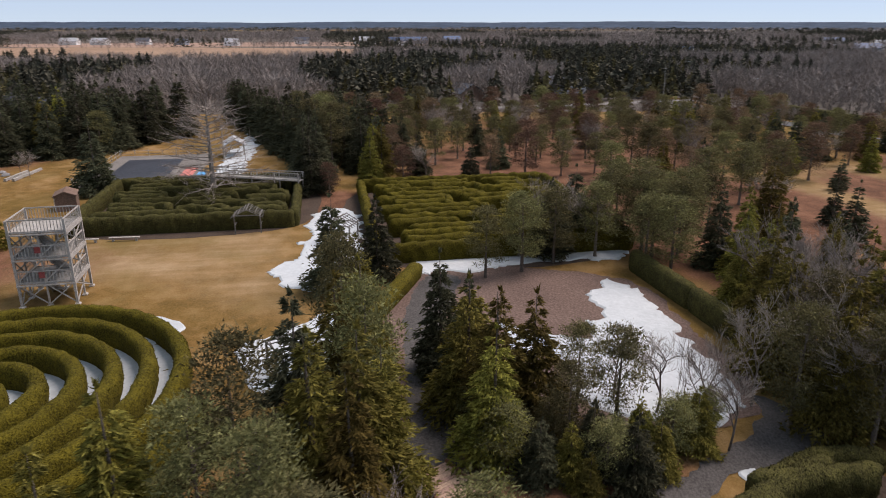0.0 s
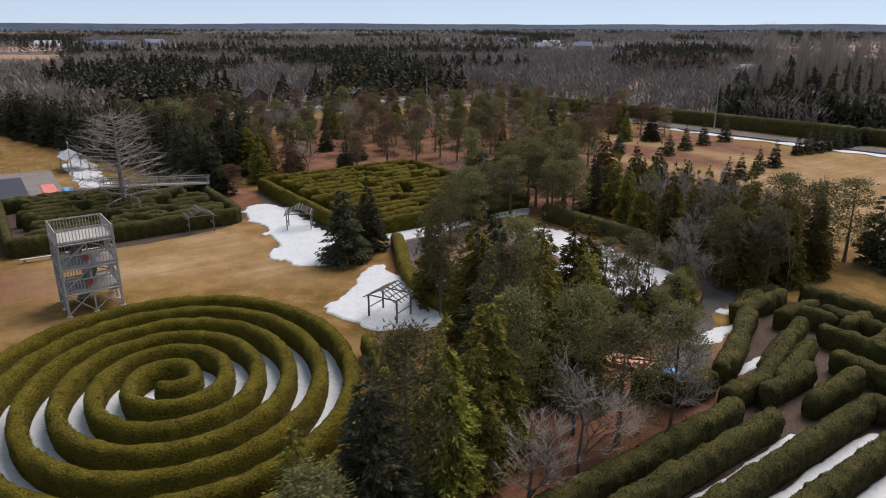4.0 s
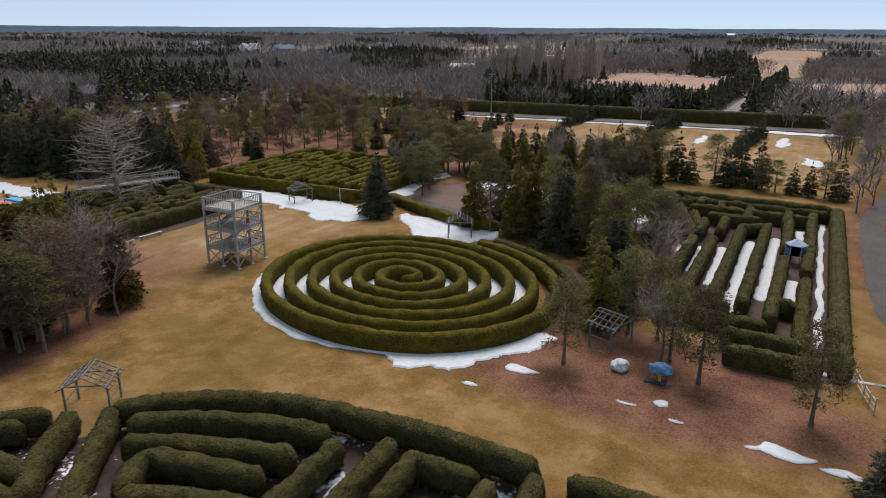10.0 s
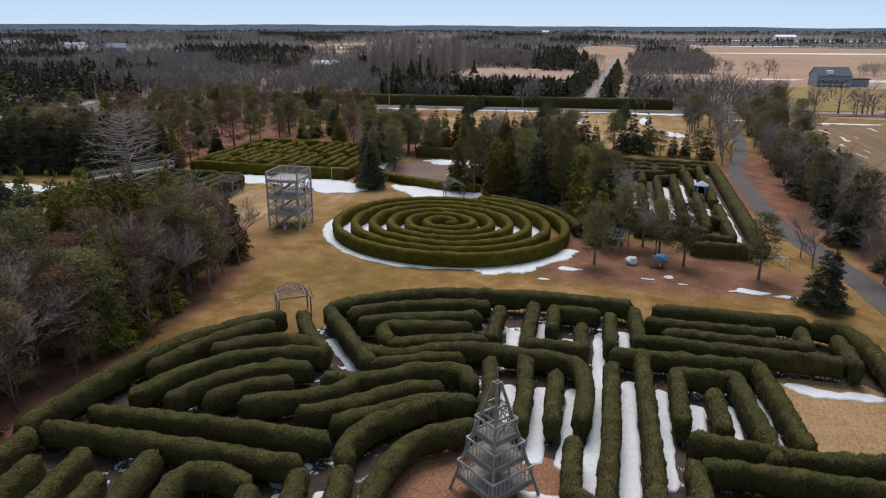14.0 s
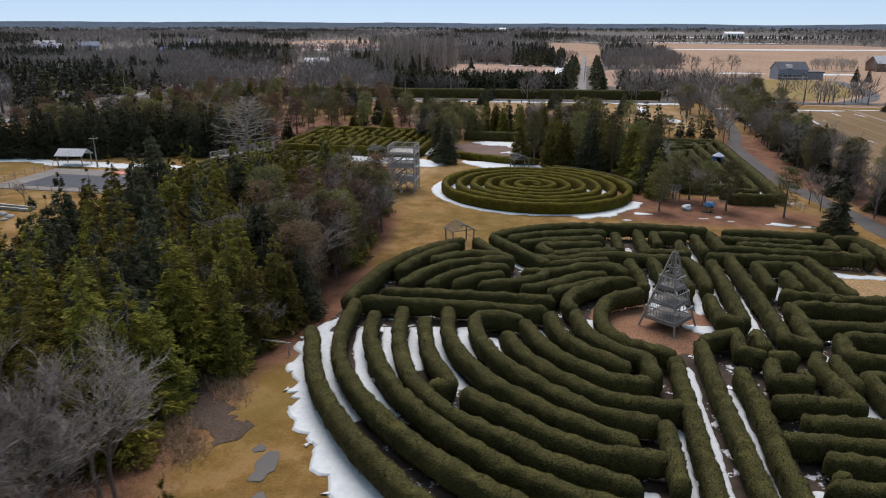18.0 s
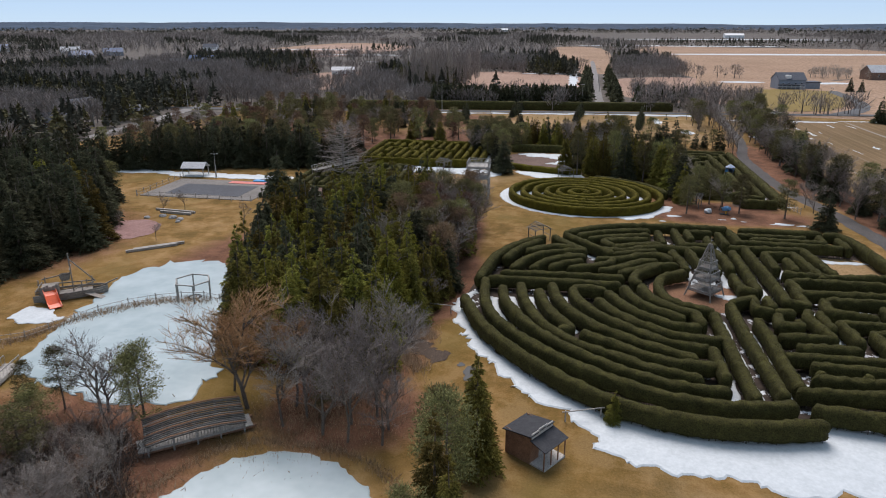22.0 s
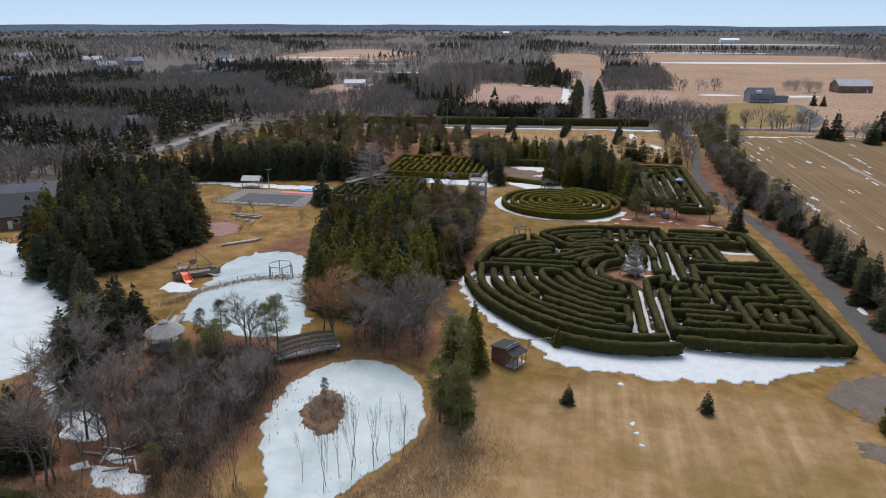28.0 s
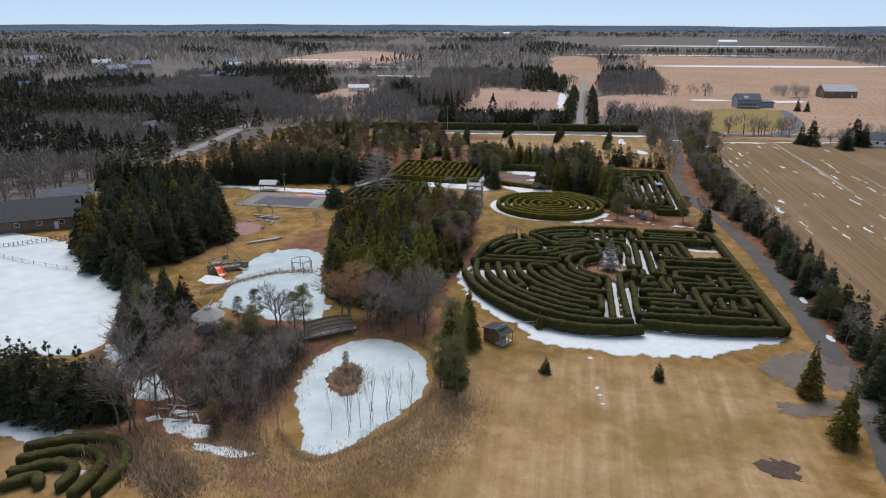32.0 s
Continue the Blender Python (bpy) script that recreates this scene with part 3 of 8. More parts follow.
HAY = [[(-53.5, -119), (-47.4, -122), (-44.3, -138), (-49, -151), (-57.4, -157), (-66, -160), (-100, -167), (-106, -160), (-98, -148), (-84, -150), (-79, -138), (-76.6, -136), (-75, -150), (-68, -156), (-60, -150), (-54.5, -142), (-53.4, -130)], [(-43, -125), (-43, -141), (-49, -156), (-56, -166), (-60, -230), (10, -230), (4, -160), (-2, -146), (1, -134), (-1, -124), (-6, -120), (-20, -121), (-36, -119)], [(-81, -28), (-81, -7), (-77, -4.6), (-62, -4.6), (-54, -3.4), (-58, -9), (-64, -13), (-67, -21), (-67.5, -33), (-74, -32)], [(-98, 50), (-64, 56), (-22, 52), (2, 58), (6, 120), (-110, 108)]]
hay = np.zeros(X.size, bool)
flat_p = np.stack([X.reshape(-1), Y.reshape(-1)], 1)
for poly in HAY:
    for (x1, y1), (x2, y2) in zip(poly, poly[1:] + poly[:1]):
        if y1 != y2:
            hay ^= ((y1 > flat_p[:, 1]) != (y2 > flat_p[:, 1])) & (flat_p[:, 0] < (x2 - x1) * (flat_p[:, 1] - y1) / (y2 - y1) + x1)
hay = hay.reshape(X.shape).astype(float)
for _ in range(5):
    hay[1:-1, 1:-1] = (hay[1:-1, 1:-1] * 2 + hay[:-2, 1:-1] + hay[2:, 1:-1] + hay[1:-1, :-2] + hay[1:-1, 2:]) / 6
att = gme.attributes.new("hay", "FLOAT", "POINT")
att.data.foreach_set("value", hay.reshape(-1).astype(np.float32))

GROUND, tree_, main_ = shader("dormant_grass", 0.95, 0.1)
big = noise_node(tree_, 0.035, 6, 0.62)
med = noise_node(tree_, 0.28, 6, 0.65)
fin = noise_node(tree_, 5.0, 5, 0.7)
mid_ = noise_node(tree_, 0.12, 6, 0.68)
grass = ramp(tree_, big, [(0.40, (0.098, 0.056, 0.010)), (0.48, (0.160, 0.090, 0.022)), (0.54, (0.225, 0.130, 0.042)), (0.62, (0.310, 0.192, 0.082))])
grass = mix(tree_, 0.55, grass, ramp(tree_, mid_, [(0.41, (0.074, 0.050, 0.007)), (0.47, (0.145, 0.086, 0.018)), (0.53, (0.228, 0.128, 0.042)), (0.60, (0.345, 0.220, 0.104))]))
grass = mix(tree_, 0.34, grass, ramp(tree_, med, [(0.41, (0.070, 0.044, 0.008)), (0.5, (0.185, 0.106, 0.030)), (0.59, (0.350, 0.228, 0.110))]))
grass = mix(tree_, 0.24, grass, ramp(tree_, fin, [(0.36, (0.070, 0.044, 0.012)), (0.64, (0.290, 0.190, 0.086))]))
litc = ramp(tree_, med, [(0.38, (0.058, 0.025, 0.013)), (0.5, (0.138, 0.060, 0.032)), (0.62, (0.225, 0.112, 0.064))])
litc = mix(tree_, 0.5, litc, ramp(tree_, fin, [(0.36, (0.045, 0.024, 0.015)), (0.64, (0.235, 0.130, 0.082))]))
ha = tree_.nodes.new("ShaderNodeAttribute")
ha.attribute_name = "hay"
hm = tree_.nodes.new("ShaderNodeMath")
hm.operation, hm.use_clamp = "MULTIPLY", True
tree_.links.new(ha.outputs["Fac"], hm.inputs[0])
tree_.links.new(ramp(tree_, noise_node(tree_, 0.11, 6, 0.7), [(0.32, (0.15, 0.15, 0.15)), (0.62, (0.95, 0.95, 0.95))]), hm.inputs[1])
straw = ramp(tree_, noise_node(tree_, 0.5, 6, 0.7), [(0.3, (0.200, 0.126, 0.055)), (0.5, (0.310, 0.208, 0.110)), (0.7, (0.420, 0.308, 0.185))])
straw = mix(tree_, 0.35, straw, ramp(tree_, fin, [(0.3, (0.120, 0.076, 0.032)), (0.7, (0.400, 0.300, 0.185))]))
mown = noise_node(tree_, 0.55, 4, 0.6, "Object", (1.0, 0.05, 1.0))
straw = mix(tree_, 0.4, straw, ramp(tree_, mown, [(0.36, (0.165, 0.100, 0.036)), (0.5, (0.290, 0.190, 0.094)), (0.64, (0.430, 0.312, 0.186))]))
grass = mix(tree_, hm.outputs[0], grass, straw)
moss = ramp(tree_, noise_node(tree_, 0.06, 5, 0.6), [(0.50, (0, 0, 0)), (0.66, (0.55, 0.55, 0.55))])
grass = mix(tree_, moss, grass, (0.105, 0.078, 0.014))
an = tree_.nodes.new("ShaderNodeAttribute")
an.attribute_name = "litter"
mm = tree_.nodes.new("ShaderNodeMath")
mm.operation = "ADD"
m2 = tree_.nodes.new("ShaderNodeMath")
m2.operation = "MULTIPLY_ADD"
tree_.links.new(med, m2.inputs[0])
m2.inputs[1].default_value, m2.inputs[2].default_value = 0.9, -0.45
tree_.links.new(an.outputs["Fac"], mm.inputs[0])
tree_.links.new(m2.outputs[0], mm.inputs[1])
mr_ = tree_.nodes.new("ShaderNodeMapRange")
mr_.inputs["From Min"].default_value, mr_.inputs["From Max"].default_value = 0.25, 0.75
tree_.links.new(mm.outputs[0], mr_.inputs["Value"])
tree_.links.new(mix(tree_, mr_.outputs[0], grass, litc), main_.inputs["Base Color"])
bump(tree_, main_, fin, 0.8, 0.1)
gme.materials.append(GROUND)
tagged(new("ground", gme), "tan dormant grass ground with rusty needle litter", "ground", "", "structure")

TAN_GRASS = varied("trodden_grass", (0.150, 0.096, 0.042), (0.230, 0.150, 0.070), (0.310, 0.210, 0.110), 0.3, 4.5, 0.95, 0.3, 0.03, 0, 0.1)

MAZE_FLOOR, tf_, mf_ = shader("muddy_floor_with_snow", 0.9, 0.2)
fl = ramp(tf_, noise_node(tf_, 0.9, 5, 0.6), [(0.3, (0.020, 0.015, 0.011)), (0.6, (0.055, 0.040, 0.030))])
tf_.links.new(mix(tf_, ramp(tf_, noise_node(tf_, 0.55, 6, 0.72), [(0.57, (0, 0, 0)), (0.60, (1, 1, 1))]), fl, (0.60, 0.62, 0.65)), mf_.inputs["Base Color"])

# roads and paths
sheet("road_east", [(12, 128), (10.2, 100), (8.2, 69), (5.6, 50), (2.2, 33), (1.7, 12), (2.3, -6), (5.4, -25), (7.4, -38), (9.4, -68), (9.2, -100), (8.6, -125), (5, -150), (-1, -190), (4, -190), (10, -150), (12.6, -125), (13.0, -96), (13.4, -68), (10.8, -38), (9.2, -25), (5.4, -6), (4.8, 12), (5.2, 33), (8.6, 50), (11.2, 69), (13.6, 100), (16.4, 128)], 0.03, GRAVEL, "grey gravel lane along the mazes", "road", 0.25, 0.0, 2.0)
WORN = varied("worn_gravel", (0.060, 0.050, 0.042), (0.105, 0.088, 0.072), (0.160, 0.132, 0.106), 0.35, 6, 0.95, 0.4, 0.02)
sheet("gravel_apron", [(-1.9, -116.3), (2, -113.4), (5.4, -111.6), (10, -112), (9.6, -121), (5.1, -122.9), (-1, -121.8)], 0.035, WORN, "worn grey-brown gravel parking patch", "gravel", 1.5, 0.0, 0.8)
sheet("gravel_apron", [(-1.9, -129.2), (2, -128), (9, -126.5), (9, -130.5), (4.6, -130.2), (-1.1, -132.4)], 0.036, WORN, "worn grey-brown gravel pull-in beside the lane", "gravel", 1.2, 0.0, 0.8, seed=2)
sheet("plaza", [(-57, 5), (-63, 7), (-64, 16), (-61, 24), (-57, 29), (-47, 29), (-36, 28), (-33, 22), (-35, 12), (-30, 7), (-32, 3), (-45, 3)], 0.03, DIRT, "brown-grey gravel clearing", "gravel", 0.4, 0.0, 1.0)
CROSS_Y = 130.0
bmr = bmesh.new()
for sx in range(-12, 12):
    x0, x1 = sx * 60.0, sx * 60.0 + 60.0
    f = [bmr.verts.new((x, CROSS_Y + 0.10 * x + o, 0.20)) for x, o in ((x0, -3), (x1, -3), (x1, 3), (x0, 3))]
    bmr.faces.new(f)
bmesh.ops.remove_doubles(bmr, verts=bmr.verts, dist=0.01)
tagged(part("road_cross", bmr, ASPHALT), "grey country road crossing the fields", "road", "", "structure")
PALE_GRAVEL = varied("pale_gravel", (0.120, 0.112, 0.105), (0.175, 0.165, 0.156), (0.235, 0.224, 0.213), 0.1, 2, 0.9, 0.2, 0.02)
sheet("road_lane", [(-33.6, 145), (-33, 200), (-31.2, 330), (-29, 520), (-25.6, 520), (-27.4, 330), (-29.2, 200), (-29.6, 145)], 0.16, PALE_GRAVEL, "straight pale gravel lane between trees", "road", 0.2, 0.0, 8.0)


sheet("gravel_path", [(-61.6, 8.8), (-62, 12.4), (-55, 10.6), (-49.4, 8.4), (-40, 7.2), (-31.3, 6.1), (-31.6, 3.6), (-37, 4.2), (-45.7, 5.2), (-54, 6.4)], 0.045, GRAVEL, "wet grey gravel path through the clearing", "path", 0.3, 0.0, 0.8)
sheet("gravel_path", [(-25.2, 8.0), (-26.8, 14), (-28.8, 17.6), (-30.5, 22.2), (-33, 26), (-36, 28), (-30, 28.6), (-28.2, 21.3), (-25.8, 17.2), (-23.3, 13.4), (-22.6, 8.6)], 0.046, GRAVEL, "wet grey gravel path beside the lane maze", "path", 0.3, 0.0, 0.8, seed=4)
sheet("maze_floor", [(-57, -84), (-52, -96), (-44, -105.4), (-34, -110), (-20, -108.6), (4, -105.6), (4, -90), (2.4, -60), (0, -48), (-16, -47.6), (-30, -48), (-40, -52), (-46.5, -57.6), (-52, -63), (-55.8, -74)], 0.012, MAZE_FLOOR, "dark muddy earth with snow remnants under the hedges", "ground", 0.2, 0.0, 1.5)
sheet("maze_floor", [(-32, -73.5), (-30, -70.6), (-26, -70), (-21, -71), (-18.6, -74), (-19, -78), (-23, -80.6), (-27, -83), (-31, -79)], 0.02, RUST_EARTH, "rusty trodden earth round the lookout", "ground", 0.4, 0.0, 0.8, seed=2)
sheet("maze_floor", [(-5.6, -56), (2.4, -56), (2.8, -65.5), (-5, -65.5)], 0.021, TAN_GRASS, "tan grass clearing in the maze", "ground", 0.3, 0.0, 0.8, seed=3)
sheet("maze_floor", [(-16.6, -18), (-10.6, -18.4), (-9.8, -24), (-6, -24.2), (-1.6, -24), (-1, -20), (-1, 0), (-1, 29), (-3, 30), (-25, 30), (-26, 28), (-24, 20), (-17.5, 8), (-17, 0), (-17, -16)], 0.013, MUD, "dark muddy earth in the lane maze", "ground", 0.2, 0.0, 1.5, seed=5)


# ---- hedge mazes ----
maze = thing("hedge_maze", -24, -72, 0, "large maze of clipped dark green hedges", "hedge maze")
maze.matrix_world = Matrix()
BORDER = [
    [(-56.6, -85.4), (-55.8, -87.3), (-54.4, -90.9), (-52.8, -94.1), (-50.7, -97.2), (-47.7, -100.9), (-45.0, -103.6), (-41.8, -106.4), (-37.2, -109.2), (-31.7, -110.6), (-26.3, -110.6), (-20.0, -109.2)],
    [(-20.6, -106.6), (-10.2, -107.2), (4.6, -105.6)],
    [(5.2, -105.2), (4.6, -92.3), (3.9, -79.2), (3.0, -63.0), (2.2, -52.0), (1.2, -48.6), (-1.4, -47.6)],
    [(-14.8, -47.6), (-9.8, -47.5), (-5.0, -47.6), (-1.4, -47.6)],
    [(-55.6, -79.0), (-55.2, -75.0), (-54.0, -67.7), (-51.2, -61.9), (-47.2, -57.4)],
    [(-44.2, -55.2), (-41.5, -52.5), (-38.1, -50.3), (-33.4, -48.5), (-28.3, -47.7), (-23.4, -47.3), (-18.6, -47.3), (-16.4, -47.7)],
]
ARCS = [
    [(-54.6, -78.4), (-54.0, -84.2), (-52.7, -89.2), (-51.0, -92.5), (-48.6, -95.8), (-46.2, -98.3), (-43.7, -100.6), (-40.4, -103.0), (-36.0, -105.4), (-32.0, -106.8), (-27.0, -107.2), (-21.5, -106.0)],
    [(-52.0, -80.7), (-51.2, -85.3), (-49.8, -88.6), (-48.0, -92.0), (-45.6, -95.2), (-42.9, -97.9), (-40.4, -100.0), (-38.1, -101.6), (-35.9, -102.9), (-31.7, -104.3), (-27.2, -104.6)],
    [(-49.7, -79.3), (-48.8, -84.4), (-47.7, -88.0), (-46.2, -91.6), (-44.4, -94.1), (-42.4, -96.3), (-40.4, -97.7), (-38.0, -98.9), (-35.7, -100.3), (-33.5, -101.4), (-29.4, -102.6)],
    [(-47.2, -81.2), (-46.0, -85.8), (-44.8, -89.0), (-43.4, -91.2), (-42.8, -92.6), (-44.4, -93.6)],
    [(-45.4, -78.5), (-44.5, -83.5), (-43.0, -87.1), (-41.0, -90.1), (-39.3, -92.0), (-37.9, -93.1), (-35.4, -94.9), (-33.1, -96.3), (-29.3, -98.2)],
]
RINGS = [
    [(-41.7, -93.4), (-40.5, -94.4), (-37.9, -96.0), (-35.6, -97.7), (-33.3, -98.8), (-31.1, -99.4), (-27.4, -99.3)],
    [(-38.1, -80.0), (-40.4, -79.4), (-42.5, -80.2), (-41.6, -84.1), (-40.1, -87.0), (-37.6, -90.0), (-35.2, -92.1), (-32.8, -93.9), (-30.5, -95.0), (-27.5, -95.1)],
    [(-39.6, -82.7), (-37.7, -86.5), (-35.2, -89.5), (-32.6, -91.4), (-30.2, -92.7), (-25.6, -92.8)],
    [(-38.1, -80.0), (-36.6, -83.8), (-34.6, -86.5), (-32.1, -88.6), (-30.3, -89.6), (-27.5, -89.5)],
    [(-35.9, -77.8), (-34.9, -81.6), (-33.0, -84.6), (-30.8, -86.4), (-29.2, -87.8)],
    [(-33.5, -76.9), (-32.7, -80.8), (-31.2, -83.2), (-29.4, -84.8), (-27.7, -85.8), (-27.3, -89.3)],
    [(-26.6, -70.6), (-30.0, -73.0), (-31.1, -76.9), (-30.6, -80.8), (-28.9, -83.0), (-26.6, -83.9), (-25.2, -84.9)],
    [(-30.0, -68.4), (-33.2, -71.8), (-34.2, -74.6), (-33.5, -76.9)],
    [(-54.6, -78.0), (-50.6, -77.8), (-44.0, -77.6), (-36.0, -77.4)],
    [(-52.9, -75.6), (-44.2, -74.9), (-35.4, -74.6)],
]
CORNER = [
    [(-46.0, -56.6), (-43.5, -60.3), (-40.5, -63.6)],
    [(-44.2, -54.9), (-40.6, -59.3), (-36.4, -64.3)],
    [(-40.5, -63.6), (-45.0, -64.6), (-49.0, -68.0), (-51.4, -73.4)],
    [(-41.8, -62.0), (-46.4, -62.4), (-49.8, -65.6)],
    [(-47.6, -58.9), (-50.9, -63.8), (-52.8, -69.6)],
    [(-48.6, -73.2), (-46.6, -69.4), (-43.6, -66.8), (-40.6, -66.0)],
    [(-46.0, -72.4), (-43.6, -69.6), (-41.0, -68.4)],
    [(-43.4, -72.2), (-40.6, -70.8), (-37.6, -69.0), (-36.6, -66.4)],
    [(-36.4, -64.3), (-33.0, -62.6), (-29.6, -61.4)],
    [(-39.4, -67.4), (-36.0, -66.6), (-32.6, -64.2), (-29.4, -63.6), (-28.0, -65.8)],
    [(-39.0, -72.4), (-36.0, -70.4), (-32.6, -67.2), (-30.0, -66.4)],
    [(-36.2, -73.0), (-33.4, -70.6), (-30.6, -68.4), (-27.2, -67.6)],
    [(-42.0, -55.6), (-38.6, -53.2), (-34.0, -51.2), (-29.6, -50.2)],
    [(-40.4, -57.2), (-37.0, -55.6), (-33.0, -54.0), (-29.8, -53.2)],
    [(-36.2, -60.6), (-37.6, -57.6), (-34.0, -56.4), (-30.2, -55.6)],
    [(-36.2, -60.6), (-32.6, -58.9), (-28.4, -57.8)],
    [(-38.4, -62.0), (-35.0, -62.3), (-31.0, -60.0), (-27.4, -59.6), (-23.0, -59.6), (-20.8, -60.4), (-20.0, -63.4), (-20.0, -68.6)],
]
STRAIGHT = [
    [(-28.5, -50.6), (-28.2, -57.8)], [(-25.6, -49.0), (-25.2, -57.6), (-20.6, -57.5), (-21.0, -52.9)], [(-23.4, -54.6), (-23.6, -50.0), (-19.4, -49.8)],
    [(-18.6, -49.8), (-18.3, -56.6)], [(-16.4, -48.0), (-16.0, -54.5), (-0.4, -54.8)], [(-15.6, -50.6), (-4.6, -50.4)],
    [(-14.2, -52.7), (-2.6, -52.5), (-2.4, -48.8)], [(-18.4, -57.5), (-7.2, -57.1), (-6.4, -63.6), (-6.0, -68.2)], [(0.2, -49.8), (0.3, -55.6)],
    [(-27.6, -61.2), (-26.6, -66.0), (-26.4, -69.6)], [(-24.9, -60.2), (-24.2, -65.2), (-24.0, -70.0)], [(-22.3, -62.0), (-21.9, -69.4)],
    [(-18.2, -59.4), (-18.0, -69.9), (-18.2, -76.8)], [(-15.9, -57.4), (-15.4, -71.7), (-15.4, -79.4), (-13.3, -80.6), (-13.4, -74.8)],
    [(-13.4, -67.2), (-13.4, -59.8), (-9.2, -59.4), (-8.5, -65.5), (-8.1, -70.3)], [(-11.0, -61.8), (-10.8, -67.4)],
    [(-20.4, -70.6), (-20.1, -76.2), (-18.2, -77.0)], [(-13.2, -68.6), (-6.0, -69.2), (3.4, -67.6)], [(-12.8, -71.4), (4.2, -71.2)],
    [(-13.1, -71.2), (-12.8, -76.2), (3.5, -74.9)], [(-10.6, -78.2), (5.0, -77.8)], [(-10.8, -78.2), (-11.2, -82.0), (-6.0, -83.4)],
    [(-4.4, -79.8), (-4.1, -85.3), (-11.2, -85.6), (-10.6, -91.2)], [(-2.0, -80.4), (-1.3, -87.3), (-8.4, -88.2), (-8.2, -95.9), (-7.6, -101.6)],
    [(-2.0, -80.9), (2.8, -80.8)], [(-0.2, -83.3), (4.6, -83.2)], [(-0.8, -85.6), (3.4, -85.4)], [(-0.1, -88.1), (4.4, -88.0)],
    [(-6.4, -96.6), (-6.7, -90.9), (3.8, -90.7)], [(-4.2, -92.4), (-4.1, -98.4)], [(-2.0, -93.6), (-2.3, -98.6)], [(-6.6, -99.0), (0.3, -99.7)],
    [(0.6, -91.4), (1.0, -96.8), (-2.0, -97.0)], [(2.4, -93.8), (3.0, -102.3), (-11.3, -102.6), (-21.0, -103.4)], [(-18.8, -100.4), (-8.4, -100.2)],
    [(-18.0, -97.4), (-10.2, -97.6)], [(-20.2, -95.6), (-13.6, -95.4), (-8.6, -95.6)], [(-18.2, -93.2), (-11.2, -92.8)], [(-19.4, -90.7), (-13.4, -90.2), (-14.4, -84.2), (-13.8, -82.4)],
    [(-12.7, -82.6), (-12.6, -87.9)], [(-17.9, -83.4), (-15.4, -83.1)], [(-17.8, -84.0), (-18.3, -87.4), (-16.0, -87.2), (-16.0, -85.6)],
    [(-22.9, -81.4), (-19.5, -79.2), (-19.8, -82.5), (-17.9, -83.4)], [(-17.8, -78.4), (-17.6, -82.0)], [(-22.9, -81.4), (-22.9, -90.4), (-22.6, -98.2), (-22.4, -105.0)],
    [(-20.7, -86.2), (-20.4, -90.9), (-20.6, -97.8), (-20.4, -103.0)], [(-25.4, -85.0), (-25.4, -92.0), (-25.2, -106.0)], [(-27.3, -95.0), (-27.2, -102.4)],
    [(-17.6, -98.9), (-17.6, -99.9)], [(-13.0, -98.7), (-13.0, -99.7)],
]
add_hedges(maze, HEDGE_DARK, BORDER, 2.3, 1.4, True, 96, 0.22, 1.5)
add_hedges(maze, HEDGE_DARK, ARCS + RINGS + CORNER, 2.15, 1.3, True, 96, 0.22, 1.5)
add_hedges(maze, HEDGE_DARK, STRAIGHT, 2.15, 1.22, False, 96, 0.22, 1.5)

SPX, SPY, PITCH = -41.0, -22.9, 2.33
spiral = thing("spiral_maze", SPX, SPY, 0, "oval spiral maze of clipped olive green hedge", "hedge maze")


def oval(r, a):
    """A point of the spiral's plan at angle a: the rings are a little longer than wide."""
    r *= 1 + 0.068 * math.cos(2 * a) - 0.027 * math.sin(2 * a)
    return r * math.cos(a), r * math.sin(a)


coil = [oval(15.7 - PITCH * k / 24, radians(84 - 15 * k)) for k in range(0, 6 * 24 + 12)]
flank = [oval(17.7 - 0.1 * k, radians(80 - 9 * k)) for k in range(0, 9)]
for a, b in ((0, 26), (24, 50), (48, 74), (72, 98), (96, 122), (120, 156)):
    add_hedges(spiral, HEDGE, [coil[a:b]], 1.85, 1.15, True, 90)
# the flank's darker foliage colour stands in for the trees' shade on it
add_hedges(spiral, HEDGE_DARK, [flank], 1.75, 1.2, True, 90)


def field_maze(name, x0, x1, y0, y1, label, seed, material, height, pitch=2.15, across=False):
    """A maze of parallel clipped hedges with gaps and cross pieces inside a closed border."""
    rng = np.random.default_rng(seed)
    owner = thing(name, (x0 + x1) / 2, (y0 + y1) / 2, 0, label, "hedge maze")
    owner.matrix_world = Matrix()
    runs = [[(x0, y0), (x1, y0)], [(x1, y0), (x1, y1)], [(x1, y1), (x0, y1)], [(x0, y1), (x0, y0)]]
    a0, a1, b0, b1 = (x0, x1, y0, y1) if across else (y0, y1, x0, x1)
    rows = int((b1 - b0) / pitch)
    for r in range(1, rows):
        b = b0 + (b1 - b0) * r / rows
        a = a0 + rng.uniform(1.5, 4)
        while a < a1 - 4:
            e = min(a1 - 1.5, a + rng.uniform(5, 14))
            runs.append([(a, b), (e, b)] if across else [(b, a), (b, e)])
            if rng.random() < 0.45 and r < rows - 1:
                runs.append([(e, b), (e, b + pitch)] if across else [(b, e), (b + pitch, e)])
            a = e + rng.uniform(1.6, 3)
    add_hedges(owner, material, runs, height, 1.15, False, 50, 0.0, 1.8)
    sheet("maze_floor", [(x0, y0), (x1, y0), (x1, y1), (x0, y1)], 0.016, MUD, "dark muddy earth under the hedges", "ground", 0.2, 0.0, 2.0, seed=seed)


